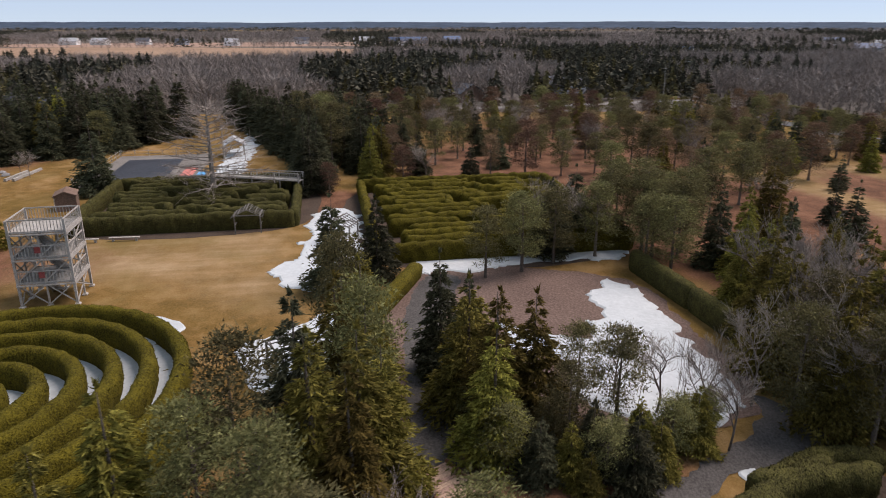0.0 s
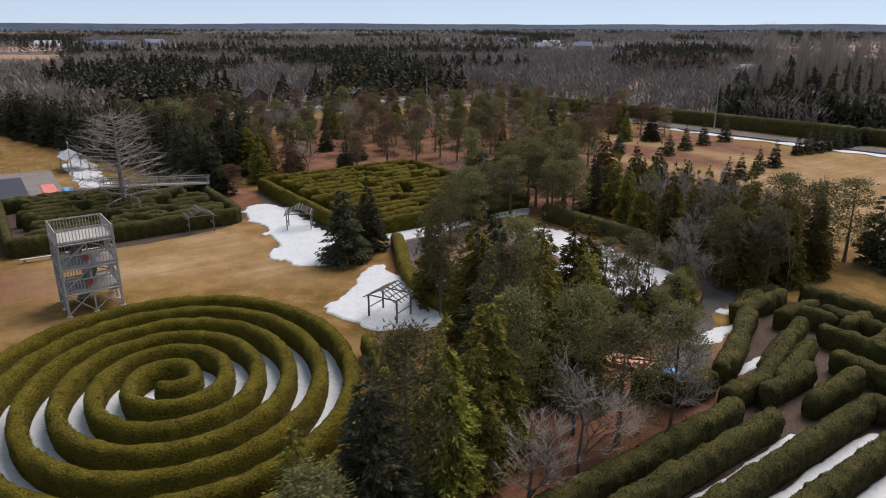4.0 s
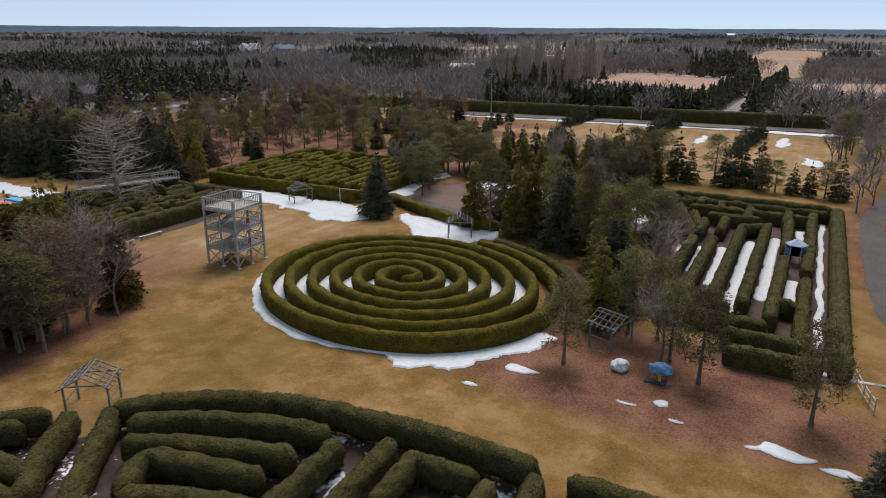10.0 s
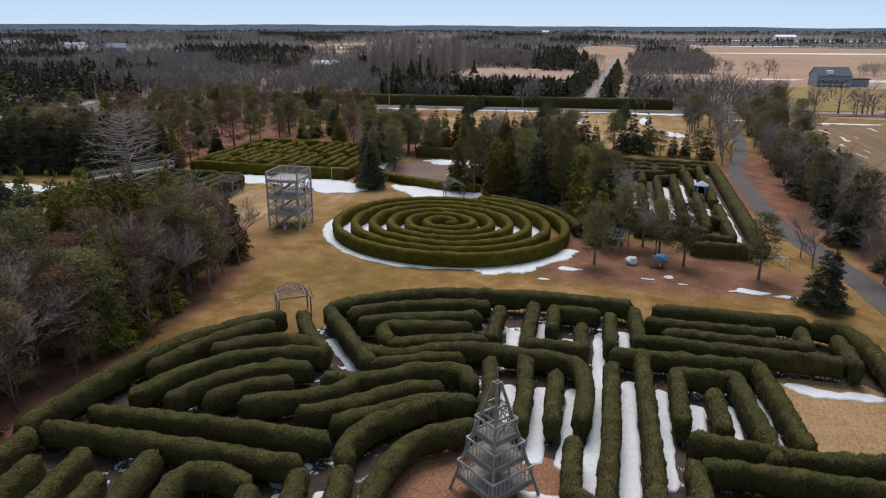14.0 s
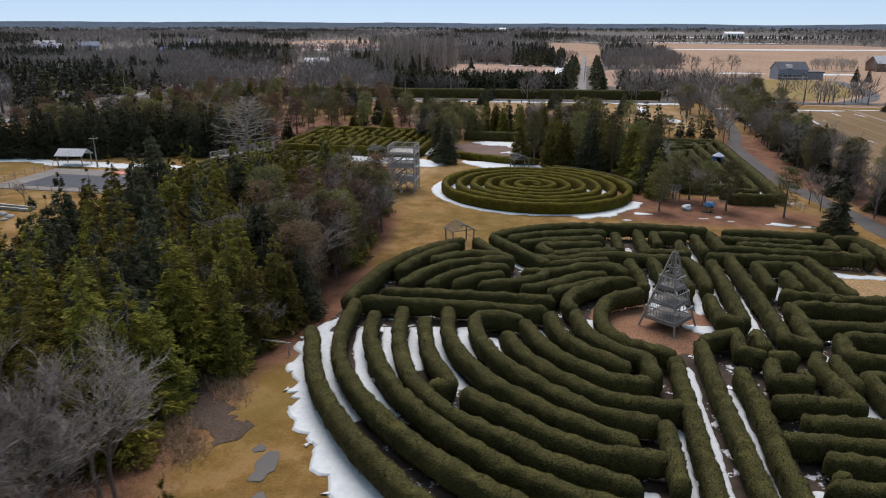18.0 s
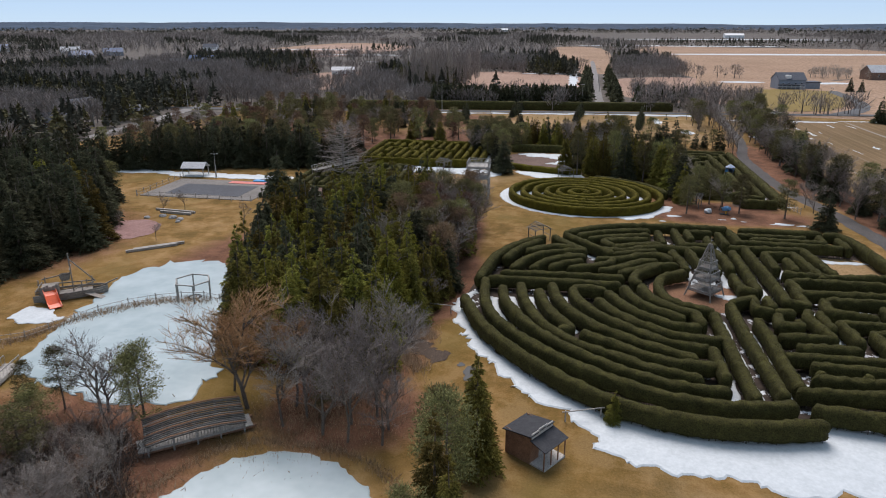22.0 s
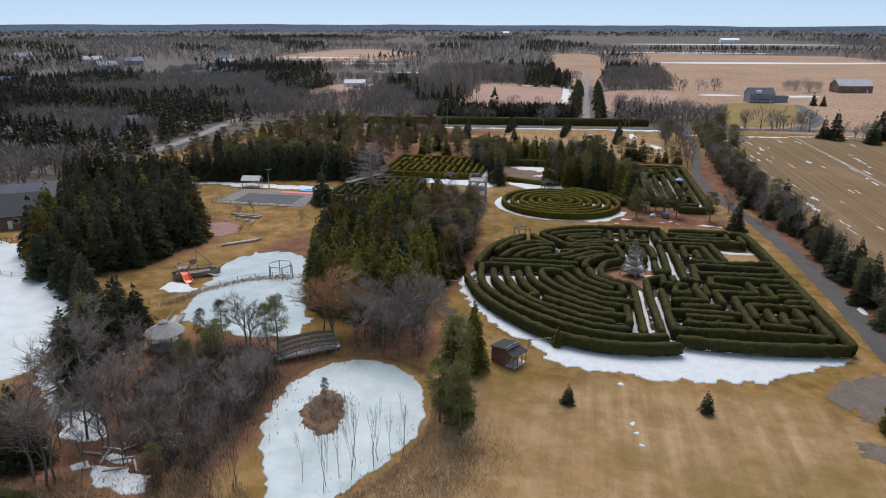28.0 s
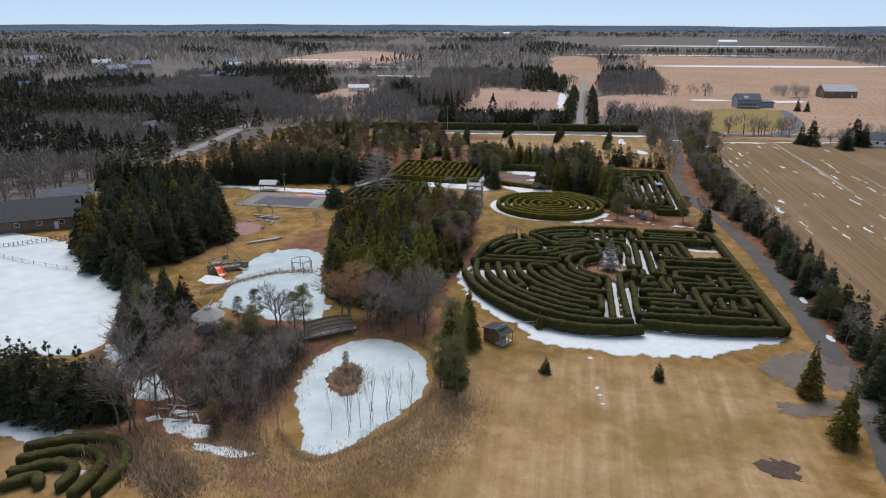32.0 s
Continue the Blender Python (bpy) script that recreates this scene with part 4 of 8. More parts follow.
field_maze("hedge_maze", -99, -67, 5, 33, "clipped olive hedge maze beyond the lawn", 5, HEDGE, 2.1)
field_maze("hedge_maze", -105, -82.6, -30, -4, "dark clipped hedge maze beside the pool", 8, HEDGE_DARK, 2.2)

lanes = thing("lane_maze", -12, 5, 0, "rectangular hedge maze with long snowy lanes", "hedge maze")
lanes.matrix_world = Matrix()
add_hedges(lanes, HEDGE_DARK, [
    [(-4.0, -20), (-4.0, -4)], [(-4.0, -1), (-4.0, 26)], [(-6.6, -16.5), (-6.4, 3)], [(-6.4, 6.5), (-6.8, 22)], [(-9.2, -14), (-9.2, 17)],
    [(-11.9, -13), (-12.0, 14), (-9.2, 16.6)], [(-14.5, -13), (-14.7, 8)], [(-16.8, -15), (-16.8, 7)],
    [(-9.4, -24.4), (-2.2, -24.4)], [(-10, -21.2), (-4, -21.2)], [(-16, -18.2), (-6.6, -18.2)], [(-16.6, -15.4), (-10, -15.2)], [(-7, -12), (-4.4, -12)],
    [(-17, 19), (-10, 19)], [(-20, 23), (-4, 23)], [(-22, 27), (-2, 27)], [(-25.6, 30.5), (-1.6, 30.5)], [(-16.8, 9.5), (-16.8, 16)], [(-14.4, 11), (-14.4, 18)], [(-12, 19), (-12, 26)], [(-7, 19), (-7, 26)],
    [(-19, 25), (-19, 29)], [(-16, 23), (-16, 27)], [(-23.4, 4.2), (-20.2, 5.8), (-20.0, 9)], [(-18.2, 7), (-17.8, 11), (-21.6, 23.4)], [(-20.4, 10), (-25, 21.6)], [(-26.2, 20.6), (-25.8, 28)], [(-23.4, 22.6), (-22.6, 27.6)]], 1.9, 1.25, False, 90, 0.0, 1.8)
add_hedges(lanes, HEDGE_DARK, [[(-20.4, 11), (-22.0, 15), (-25.0, 20.5), (-27, 26)], [(-18.6, 13), (-20.0, 17), (-21, 22)], [(-17, 12), (-19, 20)], [(-24, 24.5), (-20, 26)]], 1.9, 1.35, True, 130, 0.0, 1.7)
add_hedges(lanes, HEDGE_DARK, [[(-1.0, -24), (-1.0, 30.5)]], 1.9, 1.8, False, 110)
back_hedge = thing("clipped_hedge", -50, 30.5, 0, "clipped dark hedge behind the gravel clearing", "hedge")
back_hedge.matrix_world = Matrix()
add_hedges(back_hedge, HEDGE_DARK, [[(-61, 30.4), (-50, 31)], [(-50.4, 31), (-40, 31.4)]], 2.2, 1.4)
bank = thing("curved_hedge", -50, 4, 0, "low clipped hedge curving round the gravel clearing", "hedge")
bank.matrix_world = Matrix()
add_hedges(bank, HEDGE, [[(-63, 8.5), (-59, 6.6), (-53, 3.6)], [(-53.4, 3.8), (-47, 1.6), (-41, 1.4)]], 1.5, 1.5)
bank2 = thing("curved_hedge", -27.5, 26, 0, "low dark clipped hedge beside the gravel path", "hedge")
bank2.matrix_world = Matrix()
add_hedges(bank2, HEDGE_DARK, [[(-26.6, 21.6), (-27.2, 24), (-28.0, 26.6), (-27.4, 30)]], 1.3, 1.5, True, 200, 0.0, 2.2)
far_hedge = thing("long_hedge", -46, 141, 0, "long clipped dark hedge beside the country road", "hedge")
far_hedge.matrix_world = Matrix()
add_hedges(far_hedge, HEDGE_DARK, [[(x, CROSS_Y + 0.1 * x + 8) for x in range(-170, -60, 17)], [(x, CROSS_Y + 0.1 * x + 8) for x in range(-68, 1, 11)]], 3.6, 2.4, True, 4)

# ---- snow and ice ----
SNOW_LABEL = "old white snow patch with a ragged melting rim"
sheet("snow_patch", [(-57.8, -82), (-57.6, -87), (-55.4, -93.5), (-50.6, -101.2), (-45.5, -106.8), (-41.5, -111), (-39.2, -114.8), (-34, -116), (-28, -116.6), (-23, -117.6), (-16, -116.4), (-10, -115.4), (-4, -111.6), (3, -108), (4, -105), (-10, -104), (-24, -108), (-36, -107), (-46, -101), (-54, -90), (-56.4, -80)], 0.04, SNOW, SNOW_LABEL, "snow", 0.8, 0.09, 0.8, "stuff")
ring = [oval(16.5 + 0.25 * math.sin(k) - 0.085 * k, radians(140 + 15 * k)) for k in range(0, 13)]
inner = [oval(12.6, radians(140 + 15 * k)) for k in range(12, -1, -1)]
sheet("snow_patch", [(SPX + a, SPY + b) for a, b in ring + inner], 0.04, SNOW, SNOW_LABEL, "snow", 0.2, 0.08, 0.8, "stuff", 3)
sheet("snow_patch", [(-34.5, -36.8), (-30.6, -37.6), (-28.2, -36.0), (-26.2, -32.4), (-23.4, -29), (-23.6, -26), (-26.5, -27), (-31, -33)], 0.05, SNOW, SNOW_LABEL, "snow", 0.5, 0.08, 0.8, "stuff", 4)
sheet("snow_patch", [(SPX + a, SPY + b) for a, b in (oval(13.2, radians(20 * k)) for k in range(18))], 0.03, SNOW, "snow lying in the lanes of the spiral", "snow", 0.4, 0.05, 0.8, "stuff", 5)
sheet("snow_patch", [(-56.4, 24.5), (-57, 28.2), (-48.6, 28), (-41, 27.2), (-34.7, 26.1), (-33.4, 21), (-35.4, 17), (-37.4, 15), (-42, 17), (-45, 14), (-50, 14.2), (-46.5, 18.5), (-50.3, 22.2)], 0.05, SNOW, SNOW_LABEL, "snow", 0.7, 0.10, 0.8, "stuff", 6)
sheet("snow_patch", [(-90, 0), (-83, -2.4), (-78, -2), (-75, -3.4), (-70.5, -3), (-67, -5.6), (-63.5, -4.8), (-60.4, -3), (-60.6, 0.5), (-66, 2.6), (-72, 3.4), (-86, 4)], 0.05, SNOW, SNOW_LABEL, "snow", 0.8, 0.09, 0.8, "stuff", 7)
sheet("snow_patch", [(-57, 2.6), (-55.6, -0.4), (-52, -3.6), (-48.6, -7.4), (-45, -6.6), (-41.5, -4), (-40.6, 0.6), (-44, 2.4), (-50, 2.4)], 0.05, SNOW, SNOW_LABEL, "snow", 0.6, 0.09, 0.8, "stuff", 8)
sheet("snow_patch", [(-63.6, 9), (-68.6, 10), (-67.6, 20), (-67.4, 31.5), (-64, 30.4), (-64.8, 21.5), (-62.4, 13.3)], 0.05, SNOW, SNOW_LABEL, "snow", 0.8, 0.08, 0.8, "stuff", 9)
sheet("pond", [(-71.2, -144.6), (-74.1, -138.6), (-75.1, -131.5), (-72.6, -123.1), (-69.4, -120.2), (-63.3, -119.7), (-58.4, -123.2), (-55.4, -129.6), (-54.9, -136.7), (-57.2, -143.4), (-59.9, -148.2), (-62.4, -152.6), (-66.8, -153.4)], 0.05, ICE, "frozen pond of pale wet ice", "pond", 0.5, 0.03, 1.0)
sheet("pond", [(-200, -80), (-163, -80), (-144, -95), (-131, -103), (-123, -108), (-117, -119), (-114, -130), (-120, -136), (-150, -138), (-200, -130)], 0.05, SNOWY_ICE, "large frozen pond under thin snow", "pond", 0.8, 0.05, 1.5)
sheet("pond", [(-104, -104), (-106.5, -92), (-107, -80), (-101, -75), (-92, -78), (-86, -94), (-80, -110), (-84, -115), (-92, -114), (-100, -112)], 0.05, ICE, "frozen inlet beside the play area", "pond", 0.8, 0.06, 1.2)

LANES = [((-24.2, -84), (-24.2, -105)), ((-21.6, -87), (-21.5, -103.5)), ((-26.2, -93.5), (-26.3, -104.5)), ((-25.7, -62), (-25.2, -72)), ((-23.3, -62), (-22.9, -71.5)), ((-21.0, -61.5), (-20.9, -71.5)), ((-19.2, -51), (-19.0, -74)), ((-16.8, -59.5), (-16.7, -76)), ((-14.4, -60), (-14.3, -72)),
         ((-12.1, -61.5), (-12.0, -67)), ((-9.9, -61), (-9.7, -68)), ((-7.4, -59.5), (-7.2, -66)), ((-27.0, -52), (-26.6, -57)), ((-24.4, -50), (-24.3, -56.5)), ((-22.2, -52.5), (-22.2, -56)), ((-17.3, -50), (-17.2, -56)), ((-11.9, -82.5), (-11.6, -90)), ((-18.8, -99), (-9.5, -99)), ((-16.4, -88.8), (-13.8, -88.7)), ((-29.8, -98.6), (-28, -98.8)),
         ((-42.6, -58), (-38.4, -63)), ((-35.4, -61.8), (-33.8, -60.2)), ((-37.4, -67.6), (-36.2, -70.4)), ((-33.6, -103.8), (-31, -104.6)), ((-28.4, -89), (-26.6, -92)), ((-12.6, -77.6), (-11.8, -81))]
for i, ((x0, y0), (x1, y1)) in enumerate(LANES):
    d = Vector((x1 - x0, y1 - y0)).normalized()
    nx, ny, w = -d.y, d.x, 0.56 + 0.1 * math.sin(i * 2.1)
    q = [(x0 + (x1 - x0) * f, y0 + (y1 - y0) * f) for f in (0, 0.25, 0.5, 0.75, 1)]
    sheet("snow_patch", [(x + nx * w, y + ny * w) for x, y in q] + [(x - nx * w, y - ny * w) for x, y in q[::-1]], 0.05, SNOW, "snow lying in a lane between hedges", "snow", 0.12, 0.05, 0.6, "stuff", 70 + i)
ARC_LANES = [[(-56.2, -82.5), (-55.2, -86.4), (-53.7, -89.6), (-51.0, -93.8), (-49.0, -96.4)], [(-53.2, -81), (-52.3, -85.2), (-50.7, -89.4), (-48.8, -92.6), (-46.4, -95.6)], [(-50.8, -80.4), (-50.1, -83.6), (-48.6, -87.4), (-47.0, -91.0)],
             [(-48.4, -80), (-47.6, -84), (-46.2, -88.2)], [(-46.4, -79.4), (-45.4, -83.6), (-43.9, -87.4), (-42.0, -90.4)], [(-43.9, -79.2), (-43.0, -83.2), (-41.4, -86.6), (-39.8, -88.8)], [(-40.9, -80.9), (-40.3, -83.4), (-38.9, -85.8)],
             [(-38.7, -80.8), (-37.6, -83.4)], [(-37.0, -78.4), (-36.0, -81.2)], [(-34.6, -77.6), (-34.0, -80.2)], [(-32.2, -75.2), (-31.9, -77.8)], [(-29.3, -101.2), (-28.2, -101.2)], [(-29.2, -97.0), (-28.0, -97.0)], [(-31, -91.2), (-28.4, -91.4)]]
for i, mids in enumerate(ARC_LANES):
    q = smooth_line(mids, 0.8)
    d = np.gradient(q, axis=0)
    d /= np.linalg.norm(d, axis=1)[:, None] + 1e-9
    nrm = np.stack([-d[:, 1], d[:, 0]], 1) * 0.52
    sheet("snow_patch", [tuple(p) for p in q + nrm] + [tuple(p) for p in (q - nrm)[::-1]], 0.05, SNOW, "snow lying in a curved lane between hedges", "snow", 0.1, 0.05, 0.6, "stuff", 400 + i)
for i, (x, y0, y1, w) in enumerate(((-2.6, -17, 27, 0.32), (-5.3, -10.5, -0.6, 0.6), (-5.2, 16, 21, 0.5), (-7.9, -8, 15.5, 0.62), (-10.6, -13, 12.5, 0.62), (-13.3, -6, 8.4, 0.5), (-15.8, -2.5, 7.4, 0.4), (-18.2, 4, 8, 0.4), (-20.8, 8, 20, 0.4))):
    q = [(x + 0.1 * math.sin(k), y0 + (y1 - y0) * k / 6) for k in range(7)]
    sheet("snow_patch", [(a + w, b) for a, b in q] + [(a - w, b) for a, b in q[::-1]], 0.05, SNOW, "snow lying in a lane between hedges", "snow", 0.12, 0.05, 0.6, "stuff", 110 + i)
for i, (x, y, a, b) in enumerate(((-21.2, -75.4, 2.2, 1.1), (-1.4, -57.0, 3.6, 0.9), (-4.3, -35.9, 1.8, 0.6), (-0.8, -36.5, 1.2, 0.4), (-6, -36.2, 0.4, 0.2), (-12.4, -33.6, 0.5, 0.6), (-14.6, -34.6, 0.7, 0.25), (-11, -35.4, 0.5, 0.2), (-23.6, -33.6, 1.3, 0.6), (-26, -37.6, 0.6, 0.25), (-29.5, -119.5, 0.5, 0.4), (-28.6, -129.5, 0.3, 0.5), (-28.2, -131.5, 0.35, 0.4), (-28.0, -134, 0.3, 0.3),
                                 (-4, -22.6, 5, 0.45), (-100, -140, 2.6, 2.2), (-95, -144, 3.4, 1.6), (-84.5, -151.5, 3.2, 1.4), (-77, -155.5, 4.2, 1.0), (-80, -155, 2, 0.6), (-106, -156, 7, 2.2), (-88, -148, 1.6, 0.8), (-91, -150, 1.2, 0.7), (-93, -163, 0.6, 0.5), (-85, -160, 0.7, 0.5), (-82, -162, 0.8, 0.5), (-99, -89, 7, 6), (-110.5, -98, 3.4, 2.2), (-92, -50, 3, 5), (-25.6, 17.2, 0.9, 2.6), (-28, 22.5, 0.7, 1.0), (13.6, -86, 0.6, 2.2), (12.8, -104, 0.6, 1.8),
                                 (-5, 78, 2, 5), (-30, 100, 1.2, 6), (-12, 104, 1.5, 7), (-160, -45, 7, 3), (-150, -95, 8, 4), (-128, -16, 18, 3.2), (-156, -14, 12, 3), (-34, -160, 0.4, 0.4))):
    sheet("snow_patch", [(x + a * math.cos(k) * (1 + 0.25 * math.sin(3 * k + i)), y + b * math.sin(k) * (1 + 0.25 * math.cos(2 * k + i))) for k in np.linspace(0, 5.7, 9)], 0.05, SNOW, "small remnant patch of old snow", "snow", min(0.5, 0.35 * min(a, b)), 0.05, 0.5, "stuff", 130 + i)


# ---- near planting ----
plant("spruce_tree", -60, 0.2, 9.4, 1.15, "large dense dark spruce beside the gravel clearing")
plant("spruce_tree", -62.5, 4.5, 8.6, 1.0, "dense dark spruce beside the gravel clearing")
SOUTH = [(-45, 1.8, 9.3), (-42, 0.6, 10.2), (-38.5, 1.6, 9.8), (-36, 0.2, 9.8), (-33.5, 1.6, 10.3), (-31, -2, 10.8), (-29, 1, 9.8), (-26.8, -4.6, 10.6), (-25.5, 0.5, 9.5), (-23.6, -8.6, 10.6), (-22, -3, 9.5),
         (-21.4, -13.4, 10.2), (-20.2, -18.4, 9.8), (-24.4, -5.8, 9.2), (-27.4, -1.2, 10.4), (-22.4, -10.8, 9.0), (-21.0, -16.0, 10.4), (-30.2, 2.2, 8.4)]
for i, (x, y, h) in enumerate(SOUTH):
    plant("spruce_tree" if i in (5, 12) else "pine_tree" if i % 3 == 1 else "cedar_tree", x, y, h * 1.1, 0.8 if i % 3 == 1 else 1.05, "", "trees between the mazes")
for i, (x, y, h) in enumerate(((-18.8, 2.5, 8.4), (-19.6, -1.5, 8.8), (-18.6, -6, 8.6), (-20.6, 5.2, 7.6), (-17.9, -10.5, 8.4))):
    plant(("bare_tree", "pine_tree")[i % 2], x, y, h, 1.1, "", "trees between the mazes")
for k, x, y, h in (("pine_tree", -32.1, 27.4, 8.5), ("bare_tree", -30.9, 29.8, 8), ("pine_tree", -29.1, 30.5, 8.6), ("bare_tree", -34.8, 26.6, 8), ("sapling", -34, 23, 7), ("pine_tree", -35.3, 31.6, 9)):
    plant(k, x, y, h)
for i, (x, y) in enumerate(scatter([(-35.6, 8), (-31, 8.6), (-28.2, 13), (-28.6, 17), (-31.6, 22), (-34, 23), (-32.6, 14)], 30, 1.25, 61)):
    plant(("cedar_tree", "pine_tree", "cedar_tree", "spruce_tree")[i % 4], x, y, 2.2 + (i * 37 % 10) * 0.26, 1.45, "low bushy young conifer beside the path", "young conifers by the path")
NORTH = [(-37.4, 8.2, 9.6), (-34.6, 9.4, 9.8), (-32.2, 8.6, 8.6), (-35.4, 11.8, 9.2), (-40.5, 9.5, 7.5)]
for i, (x, y, h) in enumerate(((-66.4, 34, 9.4), (-68.6, 31, 9.0), (-70.4, 27.4, 9.2), (-67.4, 27.6, 8.6), (-69.6, 35.4, 9.8), (-72.6, 33.6, 8.8), (-66.6, 23.4, 8.6), (-71.4, 23.2, 8.0), (-65, 38, 9.6), (-63, 36.4, 8.8))):
    plant(("pine_tree", "pine_tree", "spruce_tree", "bare_tree")[i % 4], x, y, h, 1.15, "", "trees before the field maze")
for x, y, h in NORTH:
    plant("cedar_tree", x, y, h, 1.1, "", "trees beside the clearing")
for x, y, h in ((-43, 7.4, 9.4), (-41, 9, 8.4)):
    plant("spruce_tree", x, y, h, 0.9)
for k, x, y, h in (("pine_tree", -36, 15, 6.6), ("pine_tree", -33.6, 16.6, 7.2), ("bare_tree", -37, 18, 6), ("bare_tree", -35, 20, 6.5), ("sapling", -38.4, 16.2, 6), ("sapling", -31.6, 20, 6.5), ("bare_tree", -33, 22, 6.5),
                   ("bare_tree", -30.6, 22.4, 6), ("sapling", -36, 22, 6), ("pine_tree", -32, 13, 6), ("sapling", -39.6, 13.4, 5.6), ("sapling", -34.4, 18.2, 6.4)):
    plant(k, x, y, h)
for i, (x, y, h) in enumerate(((-38, 30.5, 9), (-36, 32, 9.6), (-34, 34, 10), (-32, 37, 9), (-36, 36, 9), (-33, 31, 9), (-39.5, 34, 8.6), (-30, 34, 9), (-29, 38.5, 8.6), (-34.5, 39.6, 9), (-42, 32, 9), (-45, 34, 9.4), (-31, 29.5, 8))):
    plant(("cedar_tree", "bare_tree", "cedar_tree", "pine_tree", "bare_tree")[i % 5], x, y, h * 1.18)
for i, (x, y, h) in enumerate(((-60, 39, 8.6), (-57, 40, 9.2), (-54, 41, 9), (-51, 40, 9.6), (-48, 42, 9), (-55, 43, 8), (-49, 44, 8), (-45, 43, 8.6), (-42, 44, 8.4), (-39, 43, 8.2), (-52, 36.5, 9), (-48, 36, 8.6))):
    plant("cedar_tree" if i % 3 else "spruce_tree", x, y, h)
for i, (x, y) in enumerate(scatter([(-48, 32.5), (-40, 32.5), (-28, 29), (-25, 36), (-30, 42), (-46, 46)], 22, 2.4, 22)):
    plant(("bare_tree", "cedar_tree", "bare_tree", "sapling", "bare_tree")[i % 5], x, y, 7.6 + (i * 37 % 10) * 0.25, 1.0, "", "trees behind the clearing")
for i, (x, y, h) in enumerate(((-62, 19, 8.4), (-64, 23, 8.2), (-65, 28, 8.4), (-64, 34, 8.6), (-60.5, 31.5, 8), (-66.5, 20, 7), (-61, 15, 7.4), (-58, 33, 8.4))):
    plant("pine_tree", x, y, h, 1.15)
for k, x, y, h in (("pine_tree", -20.7, -31.0, 7.8), ("bare_tree", -13.8, -27.2, 7.6), ("pine_tree", -13.2, -26.4, 7.4), ("pine_tree", -10.5, -29.0, 8.0), ("pine_tree", -2.7, -31.4, 7.8), ("pine_tree", -17.6, -22.6, 8.2), ("cedar_tree", -20.4, -22.0, 8.6), ("pine_tree", -15, -22.5, 7.6), ("bare_tree", 3.6, -22, 6.5), ("bare_tree", 3.9, -26.5, 6.5)):
    plant(k, x, y, h, 1.05)
plant("spruce_tree", 2.2, -38.6, 7.4, 1.25, "broad dark spruce at the corner of the lane")

# row beyond the lane maze, and the young trees of the north field
for i, (x, y, h) in enumerate(((-29, 46, 9.5), (-26.4, 47, 9), (-24, 46, 7), (-20, 47.6, 9), (-16, 48.6, 9.6), (-13, 47.6, 9), (-10, 45.5, 5.6), (-7.4, 45, 5.4), (-5, 44.6, 5.8), (-2.6, 44.4, 6.2), (-0.6, 44, 7), (-18, 46, 7.4), (-12, 44.6, 6))):
    plant("young_spruce" if i % 3 else "pine_tree", x, y, h, 1.15, "", "row of trees beyond the lane maze")
for x, y, h in ((-64, 58, 7.6), (-82, 84, 5), (-84, 92, 5.2), (-86, 101, 5.4), (-86, 109, 5.6), (-57, 66, 5.4), (-61, 76, 4.4), (-62, 83, 4.8), (-63, 90, 5.2), (-88, 76, 5.4), (-72, 62, 6)):
    plant("young_spruce", x, y, h, 1.25, "dark young spruce on the dry north field", "spruces on the north field")
for i in range(9):
    plant("young_spruce", -67.5 + 0.3 * i, 106 + 3.3 * i, 4.4 + (i % 3) * 0.5, 1.3, "dark young spruce on the dry north field", "spruces on the north field")
    plant("young_spruce", -42.5 + 0.3 * i, 96 + 3.3 * i, 4.4 + (i % 4) * 0.5, 1.3, "dark young spruce on the dry north field", "spruces on the north field")
    plant("young_spruce", -20.5 + 0.4 * i, 82 + 3.5 * i, 4.6 + (i % 3) * 0.6, 1.3, "dark young spruce on the dry north field", "spruces on the north field")

# grove west of the grass strip
G1 = [(-62, -40), (-60, -60), (-61, -92), (-66, -102), (-80, -104), (-85, -92), (-92, -66), (-92, -44), (-78, -36)]
for i, (x, y) in enumerate(scatter(G1, 150, 2.7, 3)):
    edge = x > -71 + 0.02 * (y + 70) and y > -76
    k = ("rusty_pine", "bare_tree", "pine_tree", "cedar_tree", "bare_tree")[i % 5] if edge else ("cedar_tree", "spruce_tree", "cedar_tree", "young_fir", "cedar_tree", "spruce_tree", "cedar_tree", "young_fir")[i % 8]
    plant(k, x, y, (8.8 if edge else 6.6 if y > -62 and x < -83 else 9.4) + (i * 37 % 10) * (0.3 if edge else 0.2 if y > -62 and x < -83 else 0.42), 1.0, "", "trees of the west grove")
for x, y, h in ((-86, -84, 10), (-84.6, -89, 10), (-83.4, -94, 10.5), (-88, -78, 9.5), (-81.6, -99, 10), (-90, -72, 9)):
    plant("spruce_tree", x, y, h, 1.0, "", "trees of the west grove")
for i, (x, y) in enumerate(scatter([(-82, -89), (-72, -88), (-66.5, -95), (-63, -101), (-62, -105), (-70, -106), (-78, -100)], 26, 2.5, 8)):
    plant(("cedar_tree", "young_fir", "spruce_tree", "cedar_tree")[i % 4], x, y, 8.8 + (i * 37 % 10) * 0.36, 1.1, "", "trees of the west grove")
for i, (x, y) in enumerate(scatter([(-60.6, -42), (-58.8, -62), (-59.4, -78), (-65, -78), (-66.5, -60), (-66, -44)], 34, 1.9, 23)):
    plant(("rusty_pine", "bare_tree", "pine_tree", "rusty_pine", "bare_tree")[i % 5], x, y, 8.0 + (i * 37 % 10) * 0.22, 1.05, "", "trees of the west grove")
